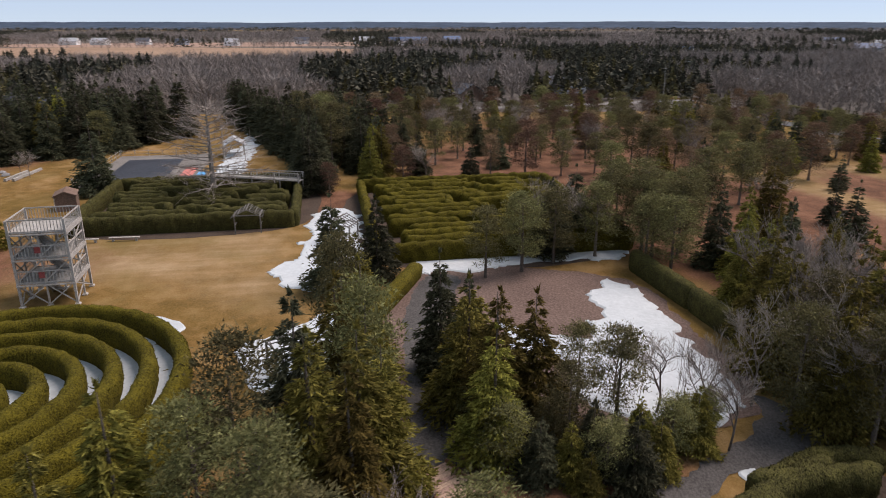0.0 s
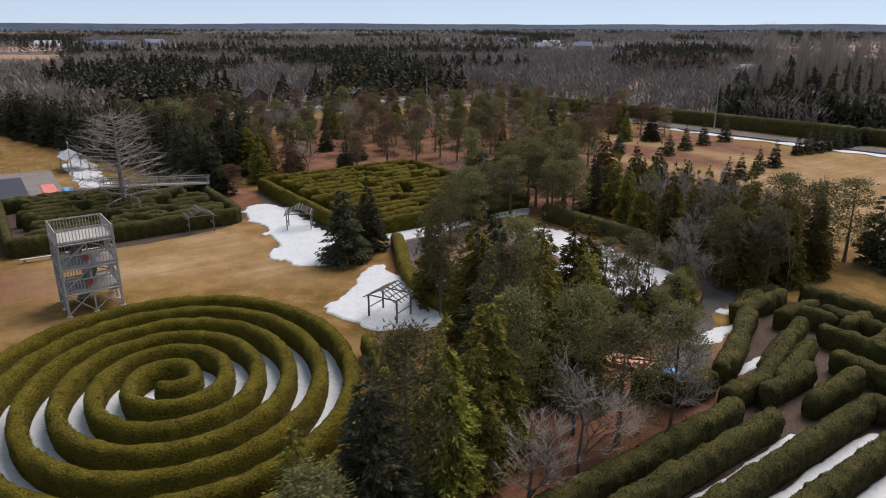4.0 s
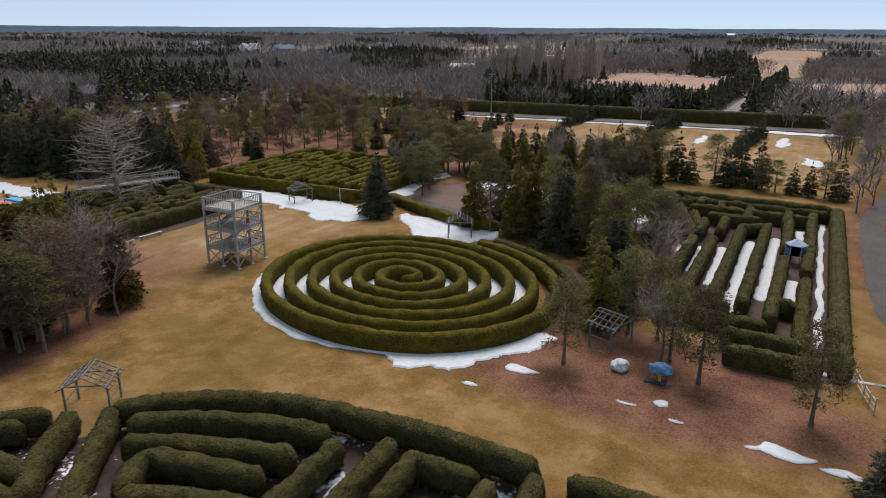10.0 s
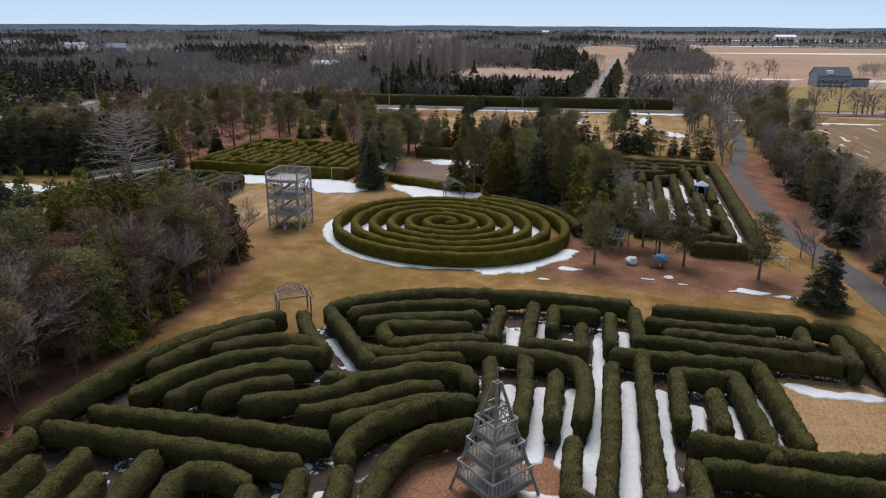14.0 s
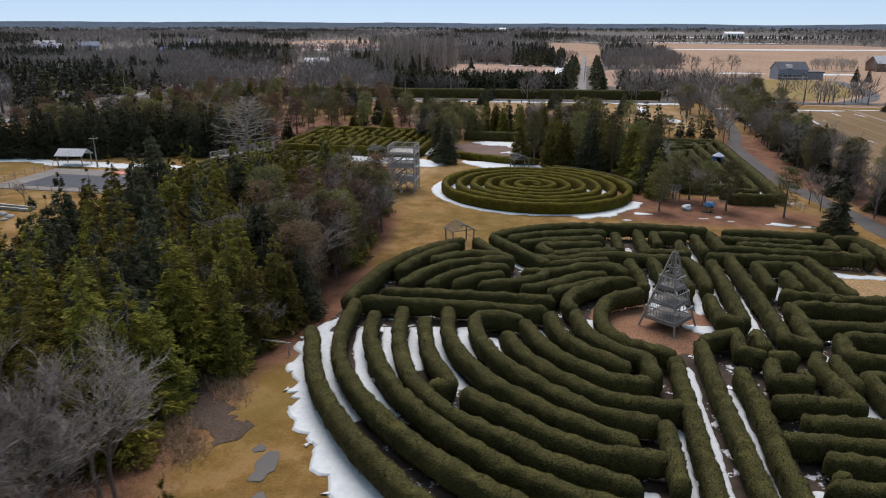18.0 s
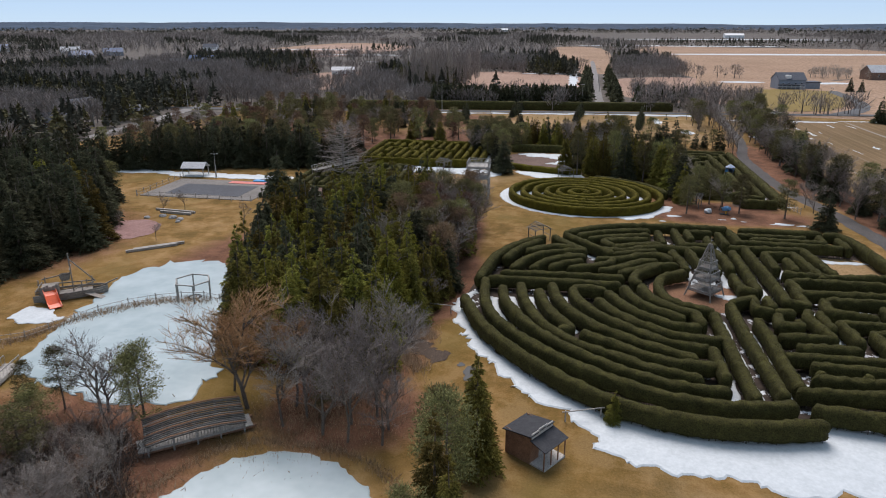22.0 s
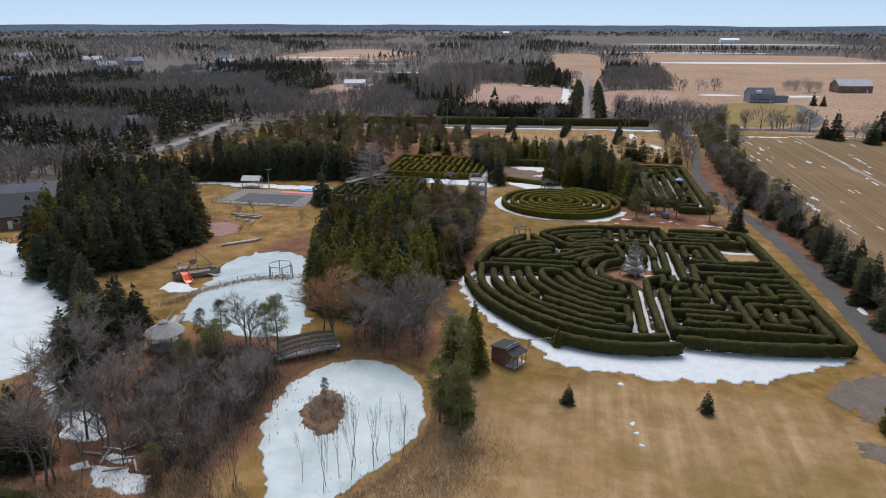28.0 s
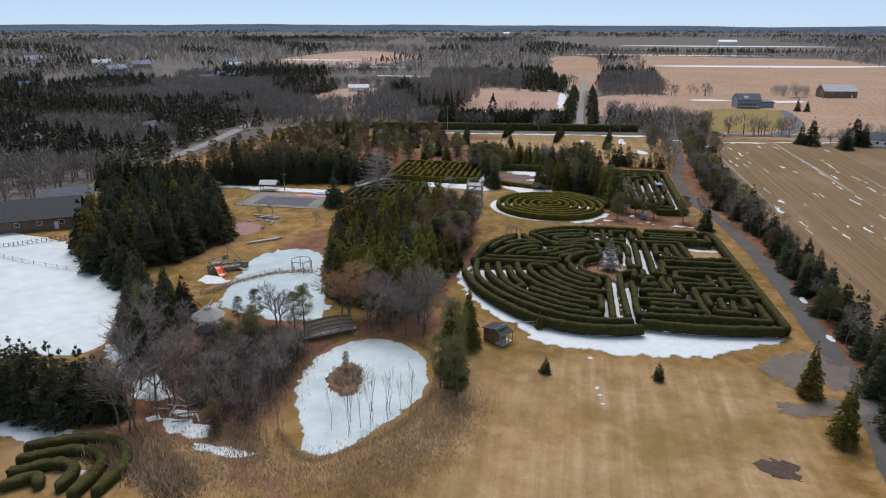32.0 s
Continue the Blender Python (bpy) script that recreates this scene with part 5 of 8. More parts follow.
for i, (x, y) in enumerate(scatter([(-59.6, -79), (-59.8, -90), (-64, -93), (-69, -90), (-66, -79)], 16, 2.2, 27)):
    plant(("spruce_tree", "cedar_tree", "cedar_tree", "bare_tree")[i % 4], x, y, 6.4 + (i * 37 % 10) * 0.3, 1.05, "", "trees of the west grove")
# spruces by the large pond
G2 = [(-138, -97), (-126, -88), (-122, -70), (-138, -44), (-160, -30), (-168, -52), (-152, -88)]
for i, (x, y) in enumerate(scatter(G2, 95, 3.4, 4)):
    plant("spruce_tree" if i % 9 else "cedar_tree", x, y, 10.5 + (i * 37 % 10) * 0.35, 1.1, "", "spruces by the large pond")
for i, (x, y) in enumerate(scatter([(-113, -120), (-107, -118), (-105, -126), (-101, -136), (-97, -141), (-109, -131)], 18, 2.6, 14, [[(-104, -128), (-104, -115), (-94, -115), (-80, -130), (-88, -142)]])):
    plant("bare_tree" if i % 4 else "spruce_tree", x, y, 8.6 + (i * 37 % 10) * 0.3, 1.05, "", "bare trees between the ponds")
for x, y, h in ((-116, -114.6, 12.2), (-112.4, -112.2, 8.4), (-120, -110.5, 10.4), (-126.5, -104.6, 10.3), (-108.6, -113, 6.0), (-131, -102, 10.6), (-139, -98.5, 10.8), (-122.5, -108, 9.4)):
    plant("spruce_tree", x, y, h, 1.15, "", "spruces by the large pond")
for x, y, h in ((-112.2, -152.5, 11.6), (-108.5, -152.2, 12.0), (-104, -152.6, 12.2), (-100.6, -151.2, 11.2), (-97.4, -150.8, 9.2), (-115.5, -147.2, 9.4), (-118.5, -151, 11.4), (-122.6, -149.6, 12), (-110.6, -148.4, 9.6), (-105.8, -148.6, 9.0), (-127, -152, 12.2), (-124, -146, 10), (-132, -149, 11.6), (-101.6, -147.4, 8)):
    plant("spruce_tree", x, y, h, 1.2, "", "spruces at the ditch")
for x, y, h in ((-94.1, -153.4, 13.8), (-92.0, -152.8, 12.6), (-97.4, -143.4, 13.6), (-103.6, -144.3, 10.4), (-90, -146.5, 10)):
    plant("bare_tree", x, y, h, 0.9, "tall leafless tree with grey forked limbs at the ditch")
for i, (x, y, h) in enumerate(((-108.4, -119, 9.6), (-106.2, -122.4, 9.0), (-105.4, -117.4, 8.8), (-109.6, -123.6, 10.0), (-107, -127, 8.8), (-111, -120, 9.4), (-110.6, -127.4, 8.6), (-107.6, -131, 7.6))):
    plant("cedar_tree" if i % 4 == 3 else "spruce_tree", x, y, h, 1.2, "", "dark conifers beside the gazebo")
for x, y, h, w in ((-93.6, -145.4, 12.6, 1.0), (-92.3, -153.7, 12.4, 0.95), (-87, -116.8, 12.0, 1.0), (-103.4, -137.6, 11.0, 1.0)):
    plant("bare_tree", x, y, h, w, "tall leafless tree with dark forked limbs on the bank", "tall bare trees on the bank")
for i, (x, y) in enumerate(scatter([(-91, -127), (-88, -122), (-82, -123), (-78, -127), (-78, -150), (-86, -147), (-90, -138)], 44, 1.7, 62)):
    plant(("bare_tree", "sapling", "bare_tree", "bare_tree", "sapling")[i % 5], x, y, 3.8 + (i * 37 % 10) * 0.34, 1.1, "leafless grey scrub tree between the ponds", "scrub between the ponds")
for i, (x, y, h) in enumerate(((-87.6, -125.9, 6.4), (-90.5, -128.3, 5.6), (-81.2, -150.5, 4.6), (-89, -122.6, 6.0))):
    plant("pine_tree", x, y, h, 1.25, "olive pine among the grey scrub", "pines in the scrub")
# wind-break behind the pool
for i in range(44):
    plant("spruce_tree", -192 + i * 2.15, -24 + 0.62 * min(i, 34) + (i % 3) * 0.9, 9.6 + (i * 7 % 5) * 0.35, 1.1, "", "wind-break of spruces")
plant("spruce_tree", -105.2, -33.2, 11, 1.2, "dense dark spruce at the corner of the pool")
plant("pine_tree", -139, -42, 8.5, 1.2)
for i, (x, y) in enumerate(scatter([(-150, -8), (-118, -1), (-108, 5), (-120, 12), (-150, 4)], 30, 3.0, 91)):
    plant("spruce_tree" if i % 4 else "pine_tree", x, y, 9.6 + (i * 37 % 10) * 0.3, 1.1, "", "wind-break of spruces")
# ponds: bare trees and saplings
for i, (x, y) in enumerate(scatter([(-102, -121), (-80, -122), (-77, -134), (-76, -150), (-92, -150), (-98, -138)], 46, 2.0, 16, [[(-104, -118), (-94, -114), (-80, -128), (-88, -142)]])):
    plant(("bare_tree", "sapling", "bare_tree", "sapling", "bare_tree", "bare_tree", "bare_tree")[i % 7], x, y, 6.4 + (i * 37 % 10) * 0.28)
for i, (x, y) in enumerate(scatter([(-70, -107), (-60, -106), (-57, -119), (-64, -117.6), (-69, -117)], 20, 2.3, 17)):
    plant("bare_tree", x, y, 9.4 + (i * 37 % 10) * 0.3)
plant("tan_tree", -73.6, -113.4, 13.4, 1.3)
plant("tan_tree", -76.4, -110.5, 10.6, 1.0)
plant("tan_tree", -71.4, -110.2, 10.4, 0.9)
plant("bare_tree", -86.5, -116.5, 9.5, 1.2, "wide leafless tree with dark forked limbs by the inlet")
for x, y, h in ((-80.4, -119.5, 9.6), (-91, -116.8, 7.0), (-83.2, -117.4, 7.2), (-94, -118, 5.6)):
    plant("pine_tree", x, y, h, 0.8, "sparse dark pine on the bank of the inlet")
for i, (x, y, h) in enumerate(((-51, -120, 11), (-52.4, -126.5, 11.5), (-51, -133, 11), (-53.5, -123.5, 10), (-52.6, -130, 12), (-50.4, -136.4, 10), (-51.6, -117, 9.6), (-53.4, -134, 9))):
    plant("pine_tree" if i % 2 else "cedar_tree", x + 0.8, y + 0.6, h, 0.85, "dense olive conifer at the edge of the hay field")
for i in range(14):
    x, y = -56.5 - 0.6 * i, -140.5 - 0.66 * i
    plant("sapling", x + math.sin(i * 2.3) * 1.4 + 0.6, y + math.cos(i * 1.9) * 1.2, 7 + (i * 37 % 10) * 0.3)
for i, (x, y) in enumerate(scatter([(-76, -126), (-77, -150), (-68, -156), (-72, -150), (-75, -138)], 22, 1.6, 18)):
    plant("sapling", x, y, 6.5 + (i * 37 % 10) * 0.3)
plant("pine_tree", -68.5, -131.5, 3.6, 0.7, "small pine on the pond island")
for i in range(12):
    plant("bare_tree", -67.6 + 1.9 * math.sin(i * 2.4) * (0.4 + i / 20), -134.4 + 3.6 * math.cos(i * 2.4) * (0.4 + i / 20), 1.5 + (i % 4) * 0.3, 1.5, "low brown leafless shrub on the pond island", "shrubs on the island")
plant("bare_tree", -96, -147, 8, 1.0, "leafless tree with tangled grey branches")
plant("rusty_pine", -80.5, -152, 4.4, 1.1)
for x, y, h in ((-36.7, -126, 3.0), (-19.1, -125, 3.2)):
    plant("young_spruce", x, y, h, 1.5, "small lone spruce on the hay field")
plant("cedar_tree", -38.6, -109.6, 3.6, 1.1, "small cedar beside the maze entrance")
plant("cedar_tree", 2.8, -125.6, 9.2, 0.85, "sparse olive conifer beside the parking patch")
plant("cedar_tree", 3.4, -138.0, 10.4, 0.8, "sparse olive conifer at the edge of the hay field")
plant("pine_tree", -66, -113, 4.2, 1.1)
# trees along the east lane
for i in range(64):
    y = 96 - i * 3.5
    x = 15.6 + 1.3 * math.sin(i * 1.7) - (4.0 if -20 < y < 45 else 0.0)
    k = ("bare_tree", "pine_tree", "bare_tree", "bare_tree", "young_spruce")[i % 5] if y > -38 else ("spruce_tree", "pine_tree", "young_spruce", "spruce_tree", "bare_tree", "young_spruce")[i % 6]
    plant(k, x, y, (7.6 if y > -38 else 6.0) + (i * 37 % 10) * 0.3, 1.15, "", "trees along the east lane")
for i in range(40):
    plant(("bare_tree", "pine_tree", "bare_tree", "spruce_tree", "bare_tree")[i % 5], 10.4 + (i * 13 % 7) * 1.1, 44 - i * 2.1, 7.4 + (i * 37 % 10) * 0.34, 1.0, "", "trees along the east lane")
for i in range(26):
    plant(("young_spruce", "bare_tree", "spruce_tree")[i % 3], 17.2 + (i * 13 % 5) * 0.7, -38 - i * 3.3, 5.6 + (i * 37 % 10) * 0.3, 1.1, "", "trees along the east lane")
for x, y, h in ((12.6, -123.7, 8.2), (13.6, -129, 8), (11.6, -134.9, 11.4), (14.6, -118, 7.6), (13.4, -141, 9)):
    plant("spruce_tree", x, y, h, 1.05, "", "trees along the east lane")
for i in range(30):
    y = 112 - i * 3.0
    x = (3.4 + 0.055 * (y - 40) if i % 2 else 12.2 + 0.05 * (y - 40)) + 1.1 * math.sin(i * 2.3) - (2.4 if y < 40 and i % 2 else 0.0)
    if y > 34 or not i % 2:
        plant(("bare_tree", "bare_tree", "pine_tree", "bare_tree")[i % 4], x, y, 7.2 + (i * 37 % 10) * 0.3, 1.1, "", "trees along the east lane")
# pine plantation
G3 = [(-182, 2), (-124, 6), (-104, 11), (-104, 40), (-70, 40), (-68, 52), (-92, 72), (-98, 112), (-165, 112)]
for i, (x, y) in enumerate(scatter(G3, 205, 4.5, 6)):
    plant(("pine_tree", "rusty_pine", "pine_tree", "bare_tree", "pine_tree", "rusty_pine", "spruce_tree", "cedar_tree")[i % 8], x, y, 6.4 + (i * 37 % 10) * 0.32, 1.12, "", "pine plantation")
for i, (x, y) in enumerate(scatter([(-136, 186), (-118, 176), (-98, 214), (-100, 250), (-122, 252)], 34, 3.4, 83)):
    plant("poplar", x, y, 21 + (i * 37 % 10) * 0.55, 0.62, "", "stand of tall poplars beyond the road")
plant("great_tree", -96.5, -15.4, 14.8, 1.25)
for x, y, h in ((-108, 9, 9.5), (-104, 7, 8.5), (-112, 8, 9.5), (-117, 9, 10)):
    plant("cedar_tree", x, y, h, 1.1)
plant("rusty_pine", -98, 0.5, 5, 1.3, "small bright rust-brown tree by the hedge")
plant("rusty_pine", -104, 12, 6, 1.4, "bright rust-brown tree by the hedge")
for x, y, h in ((-124.5, -60, 3.8), (-113.5, -66, 3.6), (-122, -50, 4.2), (-104, -52, 4.5), (-119, -47.5, 4.6)):
    plant("bare_tree", x, y, h, 1.0, "small leafless tree in the play area")


# ---- far woods ----
def fast_mesh(name, verts, tris, material):
    me = bpy.data.meshes.new(name)
    me.vertices.add(len(verts))
    me.vertices.foreach_set("co", np.asarray(verts, np.float32).reshape(-1))
    me.loops.add(len(tris) * 3)
    me.loops.foreach_set("vertex_index", np.asarray(tris, np.int32).reshape(-1))
    me.polygons.add(len(tris))
    me.polygons.foreach_set("loop_start", np.arange(0, len(tris) * 3, 3, dtype=np.int32))
    me.update(calc_edges=True)
    me.materials.append(material)
    return me


def far_conifer(seed, n):
    rng = np.random.default_rng(seed)
    f = rng.random(n) ** 0.75
    az = rng.uniform(0, 2 * math.pi, n)
    r = 0.20 * (1 - f) * np.sqrt(rng.uniform(0.3, 1, n))
    base = np.stack([r * np.cos(az), r * np.sin(az), 0.06 + 0.86 * f], 1)
    out = np.stack([np.cos(az), np.sin(az), rng.normal(-0.25, 0.4, n)], 1)
    tri = shards(base, out, (0.06 + 0.09 * (1 - f))[:, None] * rng.uniform(0.8, 1.4, (n, 1)), 0.5, rng)
    spire = shards(np.array([[0, 0, 0.55]] * 3), np.array([[0.02, 0, 1.0]] * 3), np.full((3, 1), 0.45), 0.2, rng)
    return np.concatenate([tri, spire])


def far_bare(seed, n, thick=0.05):
    rng = np.random.default_rng(seed)
    az = rng.uniform(0, 2 * math.pi, n)
    u = rng.random(n)
    r = 0.27 * np.sqrt(np.sin(math.pi * np.clip(0.12 + 0.8 * u, 0, 1))) * np.sqrt(rng.random(n))
    base = np.stack([r * np.cos(az), r * np.sin(az), 0.22 + 0.58 * u], 1)
    out = np.stack([np.cos(az) * 0.55, np.sin(az) * 0.55, rng.uniform(0.5, 1.2, n)], 1) + rng.normal(0, 0.2, (n, 3))
    tri = shards(base, out, rng.uniform(0.12, 0.26, (n, 1)), thick, rng)
    stem = shards(np.array([[0, 0, 0.0]] * 2), np.array([[0.01, 0.01, 1.0]] * 2), np.full((2, 1), 0.8), 0.03, rng)
    return np.concatenate([tri, stem])


def wood(name, places, heights, templates, material, label, seed, widen=1.0):
    """One object of many far trees, each a turned and scaled copy of a small template."""
    rng = np.random.default_rng(seed)
    out = []
    for k, t in enumerate(templates):
        sel = np.arange(len(places)) % len(templates) == k
        p, h = np.asarray(places)[sel], np.asarray(heights)[sel]
        a = rng.uniform(0, 2 * math.pi, len(p))
        w = h * rng.uniform(0.85, 1.25, len(p)) * widen
        x = (t[None, :, 0] * np.cos(a)[:, None] - t[None, :, 1] * np.sin(a)[:, None]) * w[:, None] + p[:, :1]
        y = (t[None, :, 0] * np.sin(a)[:, None] + t[None, :, 1] * np.cos(a)[:, None]) * w[:, None] + p[:, 1:2]
        z = t[None, :, 2] * h[:, None]
        out.append(np.stack([x, y, z], -1).reshape(-1, 3))
    v = np.concatenate(out)
    return tagged(new(name, fast_mesh(name, v, np.arange(len(v)).reshape(-1, 3), material)), label, "woodland", "", "stuff")


def in_polys(pts, polys):
    keep = np.zeros(len(pts), bool)
    for poly in polys:
        h = np.zeros(len(pts), bool)
        for (x1, y1), (x2, y2) in zip(poly, poly[1:] + poly[:1]):
            if y1 != y2:
                h ^= ((y1 > pts[:, 1]) != (y2 > pts[:, 1])) & (pts[:, 0] < (x2 - x1) * (pts[:, 1] - y1) / (y2 - y1) + x1)
        keep |= h
    return keep


FIELDS = [  # open land among the woods
    [(-106, 203), (-116, 362), (-43, 330), (-40, 201)], [(-19, 196), (-16, 312), (44, 324), (34, 178)], [(34, 142), (40, 330), (120, 330), (120, 150)], [(36, 335), (60, 960), (330, 960), (330, 400), (140, 340)],
    [(18, -260), (18, 60), (12, 128), (140, 140), (400, 160), (400, -260)], [(-100, 46), (-66, 54), (0, 50), (8, 128), (-120, 116)], [(-470, 730), (-460, 1060), (-350, 1000), (-350, 720)], [(-400, 590), (-303, 586), (-292, 920), (-446, 950)],
    [(-150, 1700), (-100, 2300), (500, 2300), (500, 1050), (60, 1050)], [(-500, 230), (-500, 330), (-440, 330), (-440, 240)], [(-360, 90), (-330, 90), (-330, 130), (-360, 130)], [(-430, 390), (-340, 390), (-330, 330), (-400, 320)],
    [(-820, -330), (-720, 40), (-430, 20), (-400, -60), (-430, -330)], [(-1010, -340), (-1010, 210), (-850, 210), (-850, -340)], [(-302, 358), (-286, 500), (-186, 515), (-158, 376)], [(120, 160), (130, 330), (700, 700), (700, 160)],
    [(-230, 205), (-180, 205), (-180, 330), (-230, 330)], [(-700, 1300), (-300, 1250), (-300, 1420), (-700, 1500)], [(-55, 410), (-10, 410), (-10, 900), (-75, 900)]]
CLEAR = [  # lane, driveway and house plots
    [(-42, 126), (-42, 400), (-34, 400), (-34, 900), (-22, 900), (-16, 400), (-16, 126)], [(-203, 30), (-194, 30), (-204, 126), (-214, 126)], [(-440, 420), (-610, 570), (-560, 630), (-395, 465)], [(-230, 300), (-190, 300), (-190, 345), (-230, 345)], [(-112, 200), (-40, 200), (-40, 156), (-112, 150)]]
PARK = [(-200, -300), (-200, 10), (-170, 118), (10, 132), (60, 135), (60, -300)]
CONI = [far_conifer(200 + i, 62) for i in range(5)]
BARE = [far_bare(220 + i, 90, 0.05) for i in range(5)]
CONI_FAR = [far_conifer(240 + i, 14) for i in range(4)]
BARE_FAR = [far_bare(260 + i, 18, 0.13) for i in range(4)]


def spread(lo_x, hi_x, lo_y, hi_y, count, seed):
    """Clustered places outside the park and the open fields, with a patch value for the mix of kinds."""
    rng = np.random.default_rng(seed)
    p = np.stack([rng.uniform(lo_x, hi_x, count), rng.uniform(lo_y, hi_y, count)], 1)
    p = p[~in_polys(p, FIELDS + CLEAR + [PARK])]
    s = 1 / (55 + 0.08 * np.hypot(p[:, 0], p[:, 1]))
    q = np.array([noise.noise((x * k, y * k, seed)) for (x, y), k in zip(p, s)])
    return p, q, rng


for tag, area, count, cut in (("near", (-420, 70, 130, 520), 7000, 0.22), ("west", (-520, -200, -220, 330), 8200, 0.0)):
    p, q, rng = spread(*area, count, 31 if tag == "near" else 32)
    c, b = p[q > cut], p[(q <= cut) & (q > -0.7)]
    wood("far_conifers", c[::3], rng.uniform(7, 12, len(c[::3])), CONI, FAR_OLIVE, "olive conifer woodland beyond the park", 40)
    c = np.concatenate([c[1::3], c[2::3]])
    wood("far_conifers", c, rng.uniform(8, 14, len(c)), CONI, HAZED_SPRUCE, "dark conifer woodland beyond the park", 41)
    wood("far_bare_trees", b, rng.uniform(7, 12, len(b)), BARE, FAR_TWIG, "grey leafless woodland beyond the park", 42)
p, q, rng = spread(-1600, 900, 420, 2000, 19000, 33)
c, b = p[q > 0.16], p[(q <= 0.16) & (q > -0.5)]
wood("far_conifers", c, rng.uniform(9, 15, len(c)), CONI_FAR, HAZED_SPRUCE, "dark conifer woods on the plain", 43)
wood("far_bare_trees", b, rng.uniform(8, 13, len(b)), BARE_FAR, FAR_TWIG, "grey leafless woods on the plain", 44)
p, q, rng = spread(-1900, -480, -900, 500, 15000, 34)
c, b = p[q > 0.12], p[(q <= 0.12) & (q > -0.55)]
wood("far_conifers", c, rng.uniform(9, 15, len(c)), CONI_FAR, HAZED_SPRUCE, "dark conifer woods to the west", 45)
wood("far_bare_trees", b, rng.uniform(8, 13, len(b)), BARE_FAR, FAR_TWIG, "grey leafless woods to the west", 46)
rng = np.random.default_rng(61)
row = [(-38.0 + 0.016 * (y - 150) + rng.normal(0, 0.9), y) for y in np.arange(150, 300, 2.0)] + [(-24.5 + 0.016 * (y - 150) + rng.normal(0, 0.8), y) for y in np.arange(150, 300, 2.2)]
row += [(x, 144 + 0.1 * x + rng.uniform(0, 6)) for x in np.arange(-105, -38, 0.3)] + [(x, 150 + 0.1 * x + rng.uniform(0, 4)) for x in np.arange(-16, 12, 2.6)]
row += [(-100 + rng.uniform(-8, 8), 402 + rng.uniform(-6, 6)) for _ in range(24)] + [(x, 400 + rng.uniform(-5, 12)) for x in np.arange(-16, 6, 1.5)] + [(x, 405 + rng.uniform(-5, 12)) for x in np.arange(-75, -45, 2.4)]
wood("far_conifers", row, rng.uniform(7.5, 11, len(row)), CONI, SPRUCE, "rows of dark spruces along the lane and road", 47)
row = [(x, 340 + rng.uniform(-4, 8)) for x in np.arange(-14, 30, 1.6)] + [(130 + rng.uniform(-18, 25), 345 + rng.uniform(-12, 20)) for _ in range(34)] + [(x, 398 + rng.uniform(-4, 10)) for x in np.arange(-96, -46, 1.6)]
row += [(100 + rng.uniform(-14, 18), 118 + rng.uniform(-10, 16)) for _ in range(30)] + [(0 + rng.uniform(-3, 4), 400 + 18 * k + rng.uniform(-6, 6)) for k in range(34)] + [(x, 965 + rng.uniform(-8, 8)) for x in np.arange(50, 340, 5)]
wood("far_bare_trees", row, rng.uniform(6, 10, len(row)), BARE, TWIG, "leafless trees along field edges", 48)
row = [(x, 1010 + 0.05 * x + rng.uniform(-6, 6)) for x in np.arange(-20, 900, 4)] + [(x, 2350 + rng.uniform(-30, 200)) for x in np.arange(-300, 1500, 4)]
wood("far_conifers", row, rng.uniform(9, 14, len(row)), CONI_FAR, HAZED_SPRUCE, "dark tree lines across the plain", 49)

rng = np.random.default_rng(71)
ang, rad = rng.uniform(-0.2, 3.6, 9000), rng.uniform(1900, 4300, 9000)
p = np.stack([rad * np.cos(ang), rad * np.sin(ang)], 1)
p = p[~in_polys(p, FIELDS)]
q = np.array([noise.noise((x / 330, y / 330, 5)) for x, y in p])
c, b = p[q > 0.1], p[(q <= 0.1) & (q > -0.25)]
wood("far_conifers", c, rng.uniform(10, 16, len(c)), CONI_FAR, HAZED_SPRUCE, "dark woods near the horizon", 51, 3.0)
wood("far_bare_trees", b, rng.uniform(9, 15, len(b)), BARE_FAR, FAR_TWIG, "grey woods near the horizon", 52, 3.0)

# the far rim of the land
# the blue of distance haze is put into the ridge's base colour
RIDGE = varied("hazed_distant_woods", (0.022, 0.037, 0.060), (0.034, 0.052, 0.080), (0.048, 0.070, 0.102), 0.002, 0.02, 1.0, 0, 0)
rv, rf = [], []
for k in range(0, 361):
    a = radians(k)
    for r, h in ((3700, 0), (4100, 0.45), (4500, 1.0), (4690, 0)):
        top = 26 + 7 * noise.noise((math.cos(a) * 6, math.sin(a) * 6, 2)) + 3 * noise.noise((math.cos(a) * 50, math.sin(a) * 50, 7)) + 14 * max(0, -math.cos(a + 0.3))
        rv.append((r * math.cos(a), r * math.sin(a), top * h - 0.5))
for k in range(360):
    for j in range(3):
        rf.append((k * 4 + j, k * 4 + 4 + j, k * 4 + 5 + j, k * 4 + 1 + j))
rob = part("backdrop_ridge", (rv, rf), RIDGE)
tagged(rob, "low wooded ridge coloured haze blue on the horizon", "hill", "", "structure")

# open fields beyond the road
FIELD_PINK = varied("stubble_field", (0.205, 0.128, 0.092), (0.285, 0.188, 0.138), (0.355, 0.248, 0.188), 0.02, 0.6, 0.95, 0, 0, 0, 0.1)
FIELD_TAN = varied("hay_field", (0.185, 0.118, 0.074), (0.262, 0.172, 0.112), (0.335, 0.232, 0.158), 0.014, 0.4, 0.95, 0, 0, 0, 0.1)
FIELD_BROWN, tb_, mb_ = shader("ploughed_field", 0.95, 0.1)
